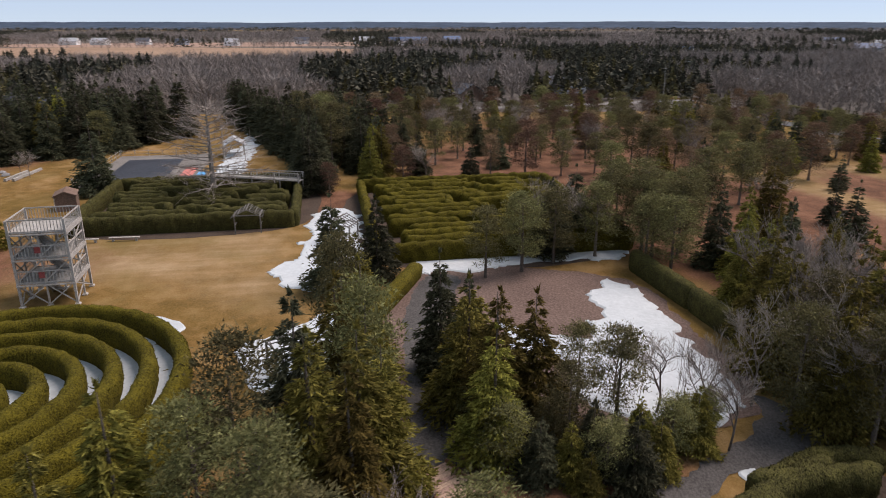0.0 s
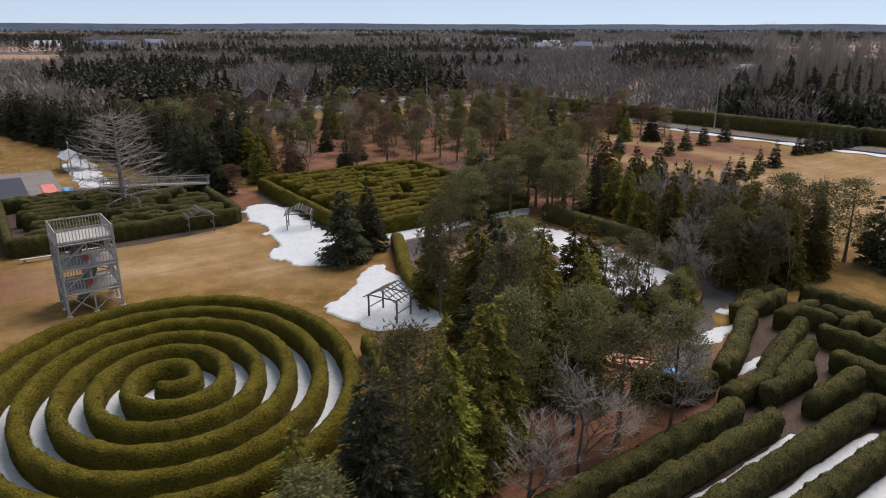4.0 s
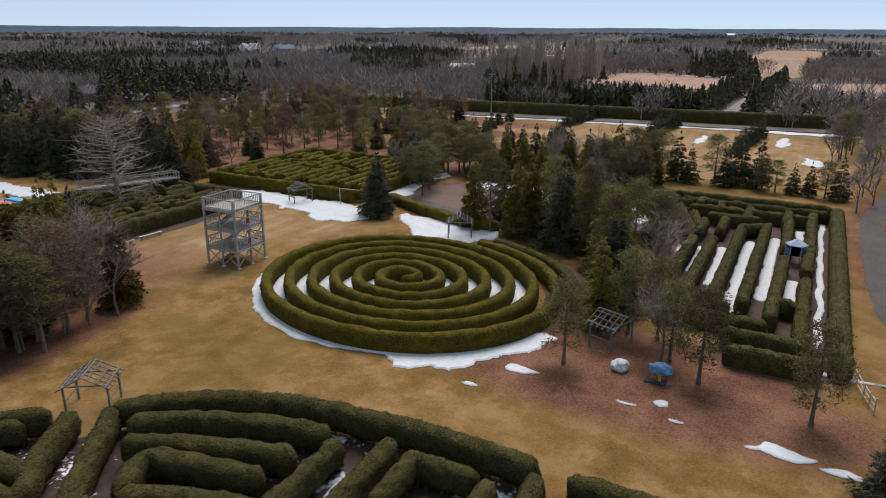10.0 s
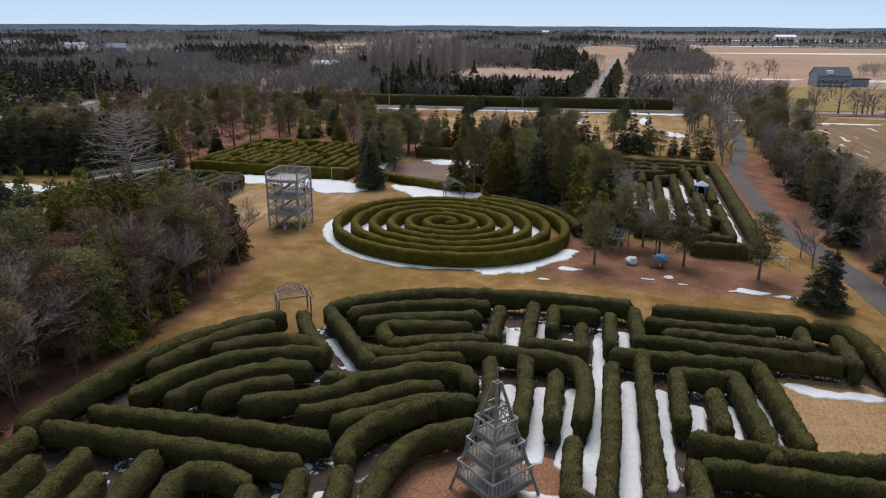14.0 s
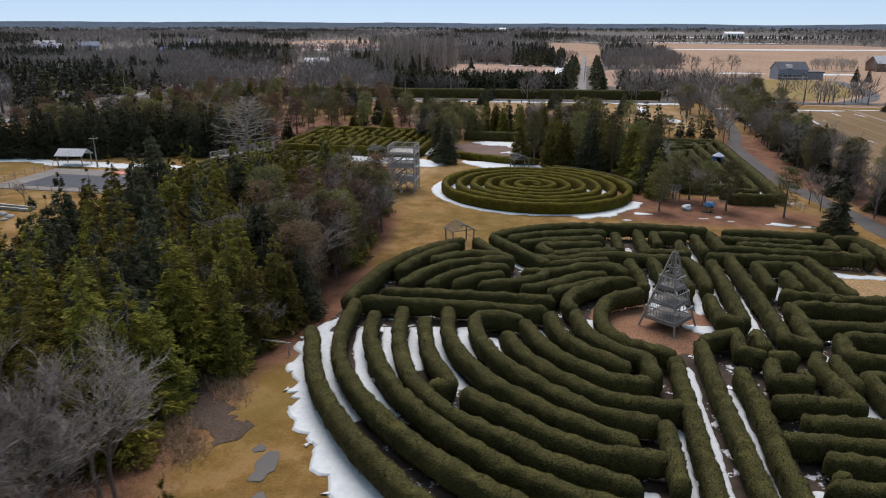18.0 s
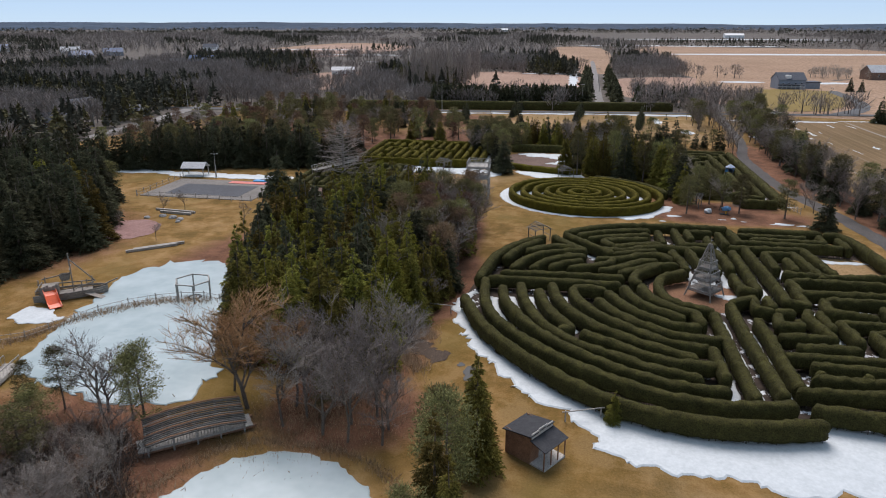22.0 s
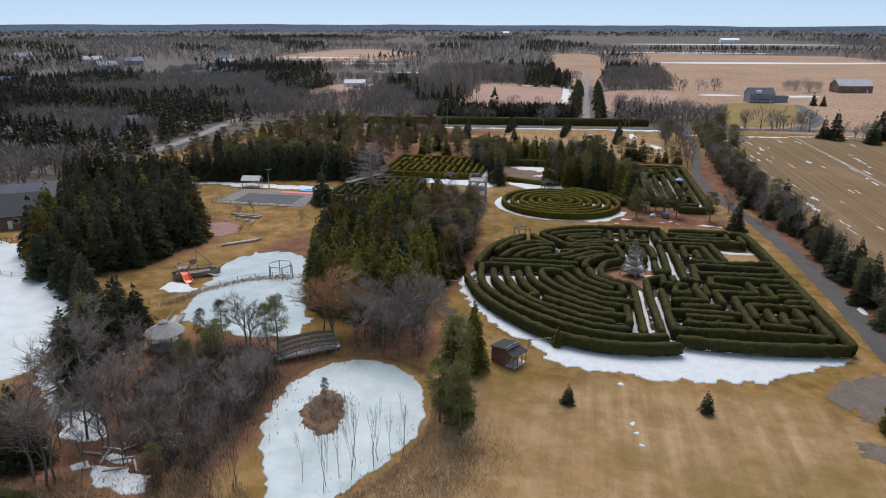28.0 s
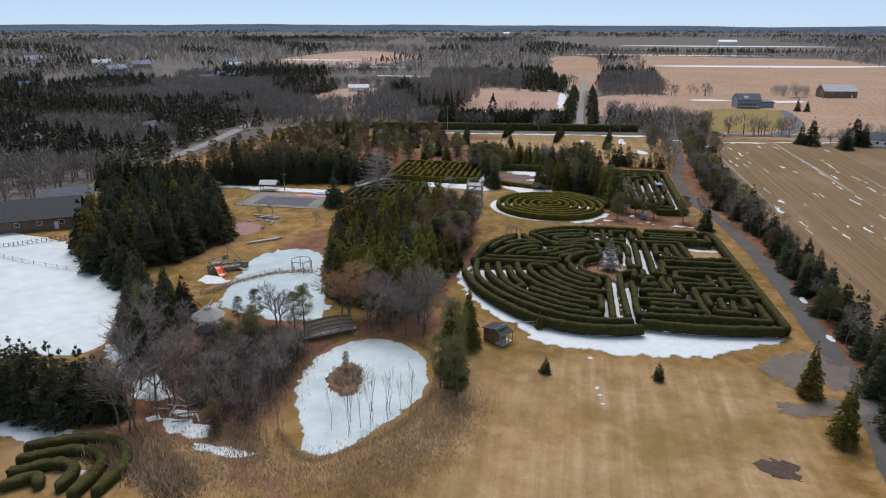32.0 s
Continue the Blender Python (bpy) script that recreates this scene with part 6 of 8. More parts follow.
soil = ramp(tb_, noise_node(tb_, 0.022, 6, 0.65), [(0.36, (0.098, 0.070, 0.028)), (0.5, (0.138, 0.090, 0.042)), (0.64, (0.200, 0.132, 0.070))])
soil = mix(tb_, 0.5, soil, ramp(tb_, noise_node(tb_, 0.7, 5, 0.65, "Object", (1.0, 0.012, 1.0)), [(0.38, (0.088, 0.058, 0.027)), (0.5, (0.142, 0.094, 0.047)), (0.62, (0.215, 0.152, 0.090))]))
soil = mix(tb_, 0.3, soil, ramp(tb_, noise_node(tb_, 2.2, 5, 0.7), [(0.34, (0.090, 0.060, 0.028)), (0.66, (0.240, 0.168, 0.098))]))
wet = ramp(tb_, noise_node(tb_, 0.32, 3, 0.55, "Object", (1.0, 0.010, 1.0)), [(0.62, (0, 0, 0)), (0.66, (0.75, 0.75, 0.75))])
tb_.links.new(mix(tb_, wet, soil, (0.250, 0.232, 0.205)), mb_.inputs["Base Color"])
SCRUB = varied("grey_scrub", (0.055, 0.048, 0.042), (0.090, 0.079, 0.069), (0.140, 0.122, 0.105), 0.02, 0.3, 0.95, 0, 0, 0, 0.1)
sheet("field_scrub", [(-2600, 136), (-2600, 4300), (2600, 4300), (2600, 400), (1200, 260), (400, 175), (60, 143), (10, 138), (-40, 133), (-120, 125), (-170, 120), (-190, 118), (-240, 119), (-500, 122)], 0.015, SCRUB, "grey-brown scrub land under the far woods", "ground", 2, 0.0, 60)
sheet("field_scrub", [(-2600, -1500), (-2600, 136), (-500, 118), (-240, 116), (-190, 115), (-182, 100), (-198, 14), (-201, 0), (-205, -60), (-260, -160), (-400, -600)], 0.012, SCRUB, "grey-brown scrub land west of the park", "ground", 2, 0.0, 60, seed=3)
for i, f in enumerate(FIELDS):
    if i in (4, 5):
        continue
    sheet("field", f, 0.03 + 0.002 * i, (FIELD_PINK, FIELD_PINK, FIELD_TAN, FIELD_TAN)[i] if i < 4 else (FIELD_TAN, FIELD_PINK, SCRUB)[i % 3] if i != 15 else FIELD_TAN, "open dry field of pale stubble", "field", 1.5, 0.0, 12, seed=i)
sheet("field", [(20, -260), (19, -120), (20, -40), (22, 40), (20, 112), (60, 118), (140, 124), (400, 150), (400, -260)], 0.028, FIELD_BROWN, "brown ploughed field with wet wheel tracks", "field", 0.6, 0.0, 4)
for i in range(16):
    x, y = 26 + (i * 17 % 31) * 1.7, 108 - (i * 29 % 37) * 5.2
    b, a = 0.9 + (i * 7 % 6) * 0.8, 0.3 + (i % 3) * 0.2
    sheet("snow_patch", [(x + a * math.cos(k) * (1 + 0.5 * math.sin(4 * k + i)), y + b * math.sin(k)) for k in np.linspace(0, 5.7, 11)], 0.06, SNOW, "thin remnant of snow on the ploughed field", "snow", 0.4, 0.03, 0.6, "stuff", 20 + i)
for i, (x, y, a, b) in enumerate(((45, 113, 9, 1.4), (70, 117, 12, 1.2), (24, 100, 4, 3), (20, 112, 6, 2), (16, 70, 2, 4), (95, 121, 16, 1.2))):
    sheet("snow_patch", [(x + a * math.cos(k) * (1 + 0.3 * math.sin(4 * k + i)), y + b * math.sin(k)) for k in np.linspace(0, 5.7, 11)], 0.07, SNOW, "thin remnant of snow by the road", "snow", 0.6, 0.03, 0.8, "stuff", 60 + i)
for i, (x, y, a, b, t) in enumerate(((-62, 118, 50, 1.4, 0.1), (-8, 122, 14, 2.2, 0.1), (-44, 320, 3, 90, 0), (-62, 352, 20, 3, 0.1), (-23, 250, 1.2, 80, 0), (190, 720, 130, 18, 0.1), (120, 1020, 160, 22, 0), (400, 760, 160, 12, 0.2), (60, 300, 14, 5, 0.1), (110, 300, 16, 6, 0.2), (-300, 620, 60, 10, 0), (-400, 760, 70, 10, 0.1), (-80, 470, 26, 8, 0), (300, 1500, 240, 30, 0), (-345, 110, 20, 6, 0.3), (-190, 480, 50, 6, 0))):
    sheet("snow_patch", [(x + a * math.cos(k) - b * t * math.sin(k), y + b * math.sin(k) + a * t * math.cos(k)) for k in np.linspace(0, 5.8, 12)], 0.10, SNOW, "strip of old snow along a field edge", "snow", 1.2, 0.05, 3.0, "stuff", 40 + i)

sheet("driveway", [(-200.5, 32), (-204, 70), (-212, 122), (-207, 124), (-199.5, 72), (-196, 32)], 0.17, PALE_GRAVEL, "pale gravel drive to the houses behind the spruces", "road", 0.3, 0.0, 3.0)
sheet("driveway", [(60, 139), (76, 160), (86, 190), (92, 240), (98, 246), (92, 190), (82, 158), (68, 138)], 0.18, ASPHALT, "grey drive from the road to the farmhouse", "road", 0.3, 0.0, 3.0)
sheet("farm_lawn", [(30, 150), (40, 215), (60, 250), (96, 240), (84, 190), (70, 160), (58, 148)], 0.15, varied("green_tan_lawn", (0.140, 0.100, 0.030), (0.190, 0.138, 0.045), (0.240, 0.180, 0.075), 0.04, 0.8, 0.95, 0, 0, 0, 0.1, mild=True), "olive dormant lawn before the farmhouse", "lawn", 1.0, 0.0, 4.0)
for i, (k, x, y, h) in enumerate((("spruce_tree", 72.7, 111.5, 13), ("spruce_tree", 69, 114, 10), ("spruce_tree", 84, 102, 12), ("spruce_tree", 92, 115, 14), ("spruce_tree", 95, 112, 11), ("bare_tree", 78, 118, 9), ("bare_tree", 81, 112, 10), ("bare_tree", 104, 100, 11), ("spruce_tree", 104, 245, 8), ("spruce_tree", 109, 243, 7), ("bare_tree", 44, 150, 5))):
    plant(k, x, y, h, 1.1, "", "trees by the country road")
for i, (x, y) in enumerate(scatter([(14, 58), (24, 60), (27, 124), (17, 122), (10, 60)], 22, 2.6, 77) + scatter([(-5, 66), (4, 66), (7, 112), (0, 116)], 12, 2.6, 78)):
    plant(("bare_tree", "bare_tree", "pine_tree")[i % 3], x, y, 8.5 + (i * 37 % 10) * 0.3, 1.0, "", "grey trees at the mouth of the lane")

rng = np.random.default_rng(88)
for i in range(40):  # snow left in the wheel tracks of the ploughed field
    x, y, n = (30.0, 38.0, 47.0, 56.0, 66.0)[i % 5] + rng.normal(0, 1.6), rng.uniform(-50, 112), rng.uniform(1.5, 8)
    dx, dy, w = 0.06, -0.998, rng.uniform(0.1, 0.35)
    q = [(x + dx * n * (k / 5 - 0.5), y + dy * n * (k / 5 - 0.5)) for k in range(6)]
    sheet("snow_patch", [(a + w, b) for a, b in q] + [(a - w, b) for a, b in q[::-1]], 0.06, SNOW, "thin streak of snow in a wheel track", "snow", 0.25, 0.03, 0.8, "stuff", 300 + i)


# ---- built things ----
def lift(ob, m):
    ob.matrix_world = m
    return ob


BALUSTER = mesh_of("baluster", (lambda b: ([v.co[:] for v in b.verts], [[v.index for v in f.verts] for f in b.faces]))((lambda b: (box(b, 0, 0, 0.46, 0.05, 0.03, 0.92), b.verts.index_update(), b)[-1])(bmesh.new())), WOOD)


def railing(owner, a, b, z, high=1.05, gap=0.22, name="railing"):
    """A rail with its bottom board and each baluster, from a to b."""
    a, b = Vector((*a, z)), Vector((*b, z))
    bm = bmesh.new()
    beam(bm, a + Vector((0, 0, high)), b + Vector((0, 0, high)), 0.06, 0.12)
    beam(bm, a + Vector((0, 0, 0.10)), b + Vector((0, 0, 0.10)), 0.05, 0.09)
    rail = part(name, bm, WOOD, owner)
    n = max(2, int((b - a).length / gap))
    for k in range(n + 1):
        o = new("baluster", BALUSTER)
        o.parent = rail
        o.matrix_parent_inverse = Matrix()
        o.matrix_basis = Matrix.Translation(a.lerp(b, k / n) + Vector((0, 0, 0.10))) @ Matrix.Rotation(math.atan2(b.y - a.y, b.x - a.x), 4, "Z") @ Matrix.Diagonal((1, 1, high - 0.1 if high < 1 else 1, 1))
    return rail


# observation tower on the lawn
TOW = thing("observation_tower", -63.0, -24.7, 0, "grey weathered timber observation tower with railed decks", "tower", turn=2)
HW, LEVELS, TOP = 2.25, (2.2, 4.5, 6.8), 7.95
for ix in (-1, 0, 1):
    for iy in (-1, 0, 1):
        if ix or iy:
            side_post = ix == 0 or iy == 0
            part("post", beam_bm((ix * HW, iy * HW, 0), (ix * HW, iy * HW, 6.8 if side_post else TOP), 0.14 if side_post else 0.2), WOOD, TOW)
            part("footing", box(bmesh.new(), ix * HW, iy * HW, 0.06, 0.45, 0.45, 0.16, None, 0.03), CONCRETE, TOW, "pale concrete pad footing")
for z in LEVELS:
    deck = part("deck", box(bmesh.new(), 0, 0, z - 0.04, HW * 2, HW * 2, 0.05), WOOD, TOW)
    for k in range(16):
        part("plank", box(bmesh.new(), -HW + (k + 0.5) * HW / 8, 0, z + 0.01, HW / 8 - 0.02, HW * 2 + 0.2, 0.04), WOOD, deck)
    for s in (-1, 1):
        part("rim_beam", beam_bm((-HW - 0.1, s * (HW + 0.08), z - 0.16), (HW + 0.1, s * (HW + 0.08), z - 0.16), 0.09, 0.24), WOOD, TOW)
        part("rim_beam", beam_bm((s * (HW + 0.08), -HW - 0.1, z - 0.16), (s * (HW + 0.08), HW + 0.1, z - 0.16), 0.24, 0.09), WOOD, TOW)
    for a, b in (((-HW, -HW), (HW, -HW)), ((HW, -HW), (HW, HW)), ((HW, HW), (-HW, HW)), ((-HW, HW), (-HW, -HW))):
        railing(TOW, a, b, z, 1.12, 0.26)
for z0, z1 in ((0.2, 2.1), (2.4, 4.3), (4.7, 6.6)):
    for a, b in (((-HW, -HW), (0, -HW)), ((0, -HW), (HW, -HW)), ((HW, -HW), (HW, 0)), ((HW, 0), (HW, HW)), ((HW, HW), (-HW, HW)), ((-HW, HW), (-HW, -HW))):
        part("brace", beam_bm((*a, z0), (*b, z1), 0.08, 0.10), WOOD, TOW)
        part("brace", beam_bm((*b, z0), (*a, z1), 0.08, 0.10), WOOD, TOW) if z0 < 1 else None
for k, z in enumerate((0.0, 2.2, 4.5)):
    st = bmesh.new()
    for s in range(11):
        box(st, -1.6 + s * 0.29, -0.5 + 0.9 * (k % 2), z + 0.2 + s * 0.195, 0.28, 0.8, 0.05)
    beam(st, (-1.8, -0.95 + 0.9 * (k % 2), z), (1.5, -0.95 + 0.9 * (k % 2), z + 2.25), 0.06, 0.24)
    beam(st, (-1.8, -0.05 + 0.9 * (k % 2), z), (1.5, -0.05 + 0.9 * (k % 2), z + 2.25), 0.06, 0.24)
    part("stair", st, WOOD, TOW)
RED = varied("red_panel", (0.16, 0.03, 0.03), (0.24, 0.05, 0.05), (0.30, 0.08, 0.07), 2, 20, 0.7, 0)
for z in (2.95, 5.25):
    part("notice_panel", box(bmesh.new(), HW + 0.06, -0.2, z, 0.03, 0.5, 0.55), RED, TOW, "small faded red panel")

WOOD_WARM = varied("warm_grey_wood", (0.110, 0.096, 0.082), (0.200, 0.178, 0.154), (0.310, 0.282, 0.248), 1.5, 24, 0.85, 0.3, 0.01)
# lookout in the maze
LOOK = thing("lookout_tower", -24.7, -74.9, 0, "grey timber pyramid lookout in the maze", "tower", turn=-38)
B, APEX = 1.9, 7.5
foot = [(-B, -B), (B, -B), (B, B), (-B, B)]


def at_height(i, z):
    f = 1 - 0.93 * z / APEX
    return Vector((foot[i][0] * f, foot[i][1] * f, z))


for i in range(4):
    part("leg", beam_bm(at_height(i, 0), at_height(i, APEX), 0.17), WOOD_WARM, LOOK)
for z in (1.1, 2.7, 4.2):
    c = [at_height(i, z) for i in range(4)]
    dk = bmesh.new()
    w = c[1].x
    n = max(4, int(w * 2 / 0.16))
    box(dk, 0, 0, z, 2 * w, 2 * w, 0.06)
    dob = part("deck", dk, WOOD_WARM, LOOK)
    for k in range(n):
        part("plank", box(bmesh.new(), -w + (k + 0.5) * 2 * w / n, 0, z + 0.05, 2 * w / n - 0.03, 2 * w, 0.04), WOOD_WARM, dob)
    for i in range(4):
        p, q = at_height(i, z), at_height((i + 1) % 4, z)
        railing(LOOK, (p.x * 0.97, p.y * 0.97), (q.x * 0.97, q.y * 0.97), z, 1.0, 0.3)
        part("rim_beam", beam_bm(p - Vector((0, 0, 0.15)), q - Vector((0, 0, 0.15)), 0.1, 0.16), WOOD_WARM, LOOK)
for z in (5.4, 6.1):
    for i in range(4):
        part("rim_beam", beam_bm(at_height(i, z), at_height((i + 1) % 4, z), 0.09), WOOD_WARM, LOOK)
for i in range(4):
    part("brace", beam_bm(at_height(i, 4.3), at_height((i + 1) % 4, 5.4), 0.07), WOOD_WARM, LOOK)
    part("brace", beam_bm(at_height(i, 5.4), at_height((i + 1) % 4, 6.1), 0.06), WOOD_WARM, LOOK)
ld = bmesh.new()
for s in (-0.35, 0.35):
    beam(ld, (B * 0.55, s, 0), (B * 0.42, s, 2.8), 0.07)
for k in range(8):
    box(ld, B * (0.55 - 0.0108 * k), 0, 0.3 + k * 0.3, 0.06, 0.7, 0.05)
part("ladder", ld, WOOD_WARM, LOOK)
part("spike", beam_bm((0, 0, APEX - 0.6), (0, 0, APEX + 0.9), 0.05), WOOD_WARM, LOOK)


def gable_gate(x, y, turn, span=3.0, deep=2.2, label="grey timber gate arch with an open slatted gable roof"):
    g = thing("gate_arch", x, y, 0, label, "gate", "slatted gate arches", "", turn)
    for sx in (-1, 1):
        for sy in (-1, 1):
            part("post", beam_bm((sx * span / 2, sy * deep / 2, 0), (sx * span / 2, sy * deep / 2, 2.2), 0.13), WOOD_DARK, g)
        part("side_rail", beam_bm((sx * span / 2, -deep / 2, 1.0), (sx * span / 2, deep / 2, 1.0), 0.07), WOOD_DARK, g)
        part("plate", beam_bm((sx * span / 2, -deep / 2 - 0.4, 2.2), (sx * span / 2, deep / 2 + 0.4, 2.2), 0.1), WOOD_DARK, g)
        for k in range(6):
            yy = -deep / 2 - 0.3 + k * (deep + 0.6) / 5
            part("rafter", beam_bm((sx * (span / 2 + 0.35), yy, 2.02), (0, yy, 3.0), 0.07), WOOD_DARK, g)
        for f in (0.35, 0.75):
            part("slat", beam_bm((sx * span / 2 * (1 - f), -deep / 2 - 0.4, 2.28 + 0.78 * f), (sx * span / 2 * (1 - f), deep / 2 + 0.4, 2.28 + 0.78 * f), 0.05, 0.08), WOOD_DARK, g)
    part("ridge", beam_bm((0, -deep / 2 - 0.4, 3.0), (0, deep / 2 + 0.4, 3.0), 0.09), WOOD_DARK, g)
    for sy in (-1, 1):
        part("tie", beam_bm((-span / 2, sy * deep / 2, 2.2), (span / 2, sy * deep / 2, 2.2), 0.1), WOOD_DARK, g)
    return g


gable_gate(-48.4, -53.6, 35)
gable_gate(-18.4, -25.4, 70)
gable_gate(-44.6, -3.2, 25)
gable_gate(-75.4, 1.5, 62)
gable_gate(-81.6, -9.4, 88)
bar = thing("arch_post", -68.8, 3.0, 0, "slim bent pole arch at the hedge gap", "arch")
part("post", beam_bm((0, 0, 0), (0, 0, 2.6), 0.11), WOOD, bar)
part("arm", beam_bm((0, 0, 2.6), (2.6, 1.4, 2.3), 0.08), WOOD, bar)

# raised walk over the hedges by the pool
OVER = thing("overlook_bridge", -100.2, -10.2, 0, "grey timber overlook bridge above the hedges", "bridge", turn=66)
part("deck", box(bmesh.new(), 0, 0, 2.6, 15, 1.5, 0.12), WOOD, OVER)
for s in (-0.75, 0.75):
    railing(OVER, (-7.5, s), (7.5, s), 2.65, 1.0, 0.5)
    for x in (-7.3, -3.6, 0, 3.6, 7.3):
        part("post", beam_bm((x, s, 0), (x, s, 3.65), 0.13), WOOD, OVER)


def log_bench(x, y, turn, length=3.4):
    b = thing("log_bench", x, y, 0, "pale plank bench along the hedge", "bench", "plank benches", "", turn)
    part("seat", box(bmesh.new(), 0, 0, 0.44, length, 0.34, 0.08, None, 0.02), CONCRETE, b, "pale bleached plank seat")
    for s in (-1, 1):
        part("leg", box(bmesh.new(), s * length * 0.38, 0, 0.2, 0.2, 0.28, 0.4), WOOD, b)


log_bench(-79.8, -27.6, 86)
log_bench(-79.9, -23.2, 86)

# ticket cabin by the maze
CAB = thing("cabin", -46.2, -115.3, 0, "small brown board cabin with a black roof and porch", "cabin", turn=-34)
BLACK_ROOF = varied("black_shingle", (0.018, 0.019, 0.022), (0.032, 0.033, 0.037), (0.055, 0.056, 0.060), 2, 16, 0.85, 0.4, 0.02)
W2, D2, H2 = 1.5, 1.35, 2.3
for k in range(10):
    f = -W2 + (k + 0.5) * W2 / 5
    part("wall_board", box(bmesh.new(), -D2, f, H2 / 2, 0.05, W2 / 5 - 0.015, H2), WOOD_BROWN, CAB)
    part("wall_board", box(bmesh.new(), D2, f, H2 / 2, 0.05, W2 / 5 - 0.015, H2), WOOD_BROWN, CAB) if k not in (4, 5) else None
    for s in (-1, 1):
        part("wall_board", box(bmesh.new(), f * D2 / W2, s * W2, H2 / 2 + 0.1, W2 / 5 - 0.03, 0.05, H2 + 0.2), WOOD_BROWN, CAB)
part("door", box(bmesh.new(), D2 - 0.02, 0, 1.0, 0.05, 0.62, 2.0), WOOD, CAB, "grey plank door, closed")
part("roof", box(bmesh.new(), 0, 0, 0, 2 * D2 + 0.4, 2 * W2 + 0.4, 0.09, pose(-0.05, 0, H2 + 0.26, 0, -9, 0)), BLACK_ROOF, CAB, "black shingle roof")
part("sign_board", box(bmesh.new(), D2 + 0.08, 0, H2 + 0.45, 0.06, 2 * W2, 0.5), CONCRETE, CAB, "pale false-front boards")
sg = part("sign_panel", box(bmesh.new(), D2 + 0.13, 0.0, H2 + 0.62, 0.05, 1.1, 0.5), CONCRETE, CAB, "white name board")
lt = bmesh.new()
for k in range(6):
    box(lt, D2 + 0.165, -0.36 + k * 0.145, H2 + 0.62, 0.012, 0.09, 0.2)
part("sign_bar", lt, BLACK_ROOF, sg, "dark unreadable lettering bar")
part("porch_roof", box(bmesh.new(), 0, 0, 0, 1.7, 2 * W2 + 0.3, 0.08, pose(D2 + 0.85, 0, H2 - 0.12, 0, 17, 0)), BLACK_ROOF, CAB, "black shingle porch roof")
for y in (-W2, -W2 / 3, W2 / 3, W2):
    part("porch_post", beam_bm((D2 + 1.45, y, 0), (D2 + 1.45, y, H2 - 0.3), 0.09), WOOD_BROWN, CAB)
part("porch_floor", box(bmesh.new(), D2 + 0.75, 0, 0.09, 1.6, 2 * W2, 0.18), CONCRETE, CAB, "pale plank porch floor")

# entrance rails of the maze
for x, y, t, n in ((-41.4, -109.5, 20, 4.2), (-59.4, -87.2, -8, 3.4)):
    r = thing("rail_gate", x, y, 0, "grey single-rail barrier on posts", "barrier", "rail barriers", "", t)
    part("rail", beam_bm((-n / 2, 0, 1.05), (n / 2, 0, 1.15), 0.09), WOOD, r)
    for s in (-0.42, 0.42):
        part("post", beam_bm((s * n, 0, 0), (s * n, 0, 1.2), 0.11), WOOD, r)

WOOD_OLD = varied("mossy_old_wood", (0.036, 0.034, 0.030), (0.070, 0.066, 0.058), (0.120, 0.114, 0.104), 1.5, 24, 0.9, 0.3, 0.01)
# covered plank bridge between the ponds
BR = thing("covered_bridge", -75.9, -118.9, 0, "arched plank footbridge with a board roof", "bridge", turn=38)
for r in range(17):
    for k in range(4):
        f = -1 + 2 * (k + 0.5) / 4
        y = -1.75 + 0.165 * r
        part("roof_pole", box(bmesh.new(), 0, 0, 0, 2.22, 0.13, 0.11, pose(f * 4.2, y + 0.02 * math.sin(k * 7 + r * 3), 1.35 + 0.08 * r + 0.4 * (1 - f * f) + 0.02 * ((k * 3 + r) % 3), 26, math.degrees(math.atan(0.2 * f)), 0.6 * math.sin(r * 5 + k)), 0.03), (WOOD_OLD, WOOD_DARK, WOOD_OLD, WOOD_BROWN, WOOD_OLD)[(k * 5 + r * 3) % 5], BR)
for s in (-1.1, 1.0):
    railing(BR, (-4.2, s), (4.2, s), 0.55, 1.0, 0.25)
    for f in (-4.1, -2.0, 0, 2.0, 4.1):
        part("post", beam_bm((f, s, -0.1), (f, s, (1.5 if s < 0 else 2.5) + 0.4 * (1 - (f / 4.9) ** 2)), 0.14), WOOD, BR)
part("deck", box(bmesh.new(), 0, -0.05, 0.5, 9.8, 2.1, 0.12), WOOD, BR)
for s in (-0.9, 0.8):
    part("girder", beam_bm((-5.2, s, 0.32), (5.2, s, 0.32), 0.24), WOOD_BROWN, BR)

# gazebo
GZ = thing("gazebo", -98.6, -120.6, 0, "round grey timber gazebo with a conical shingle roof", "gazebo")
SHINGLE = varied("grey_shingle", (0.135, 0.132, 0.128), (0.225, 0.220, 0.213), (0.310, 0.304, 0.296), 2, 14, 0.9, 0.5, 0.02)


def cone_ring(r0, z0, r1, z1, n=10, thick=0.06):
    bm = bmesh.new()
    rings = [[bm.verts.new((r * math.cos(2 * math.pi * k / n), r * math.sin(2 * math.pi * k / n), z)) for k in range(n)] for r, z in ((r0, z0 - thick), (r0, z0), (r1, z1), (r1, z1 - thick))]
    for i in range(4):
        for k in range(n):
            bm.faces.new((rings[i][k], rings[i][(k + 1) % n], rings[(i + 1) % 4][(k + 1) % n], rings[(i + 1) % 4][k]))
    return bm


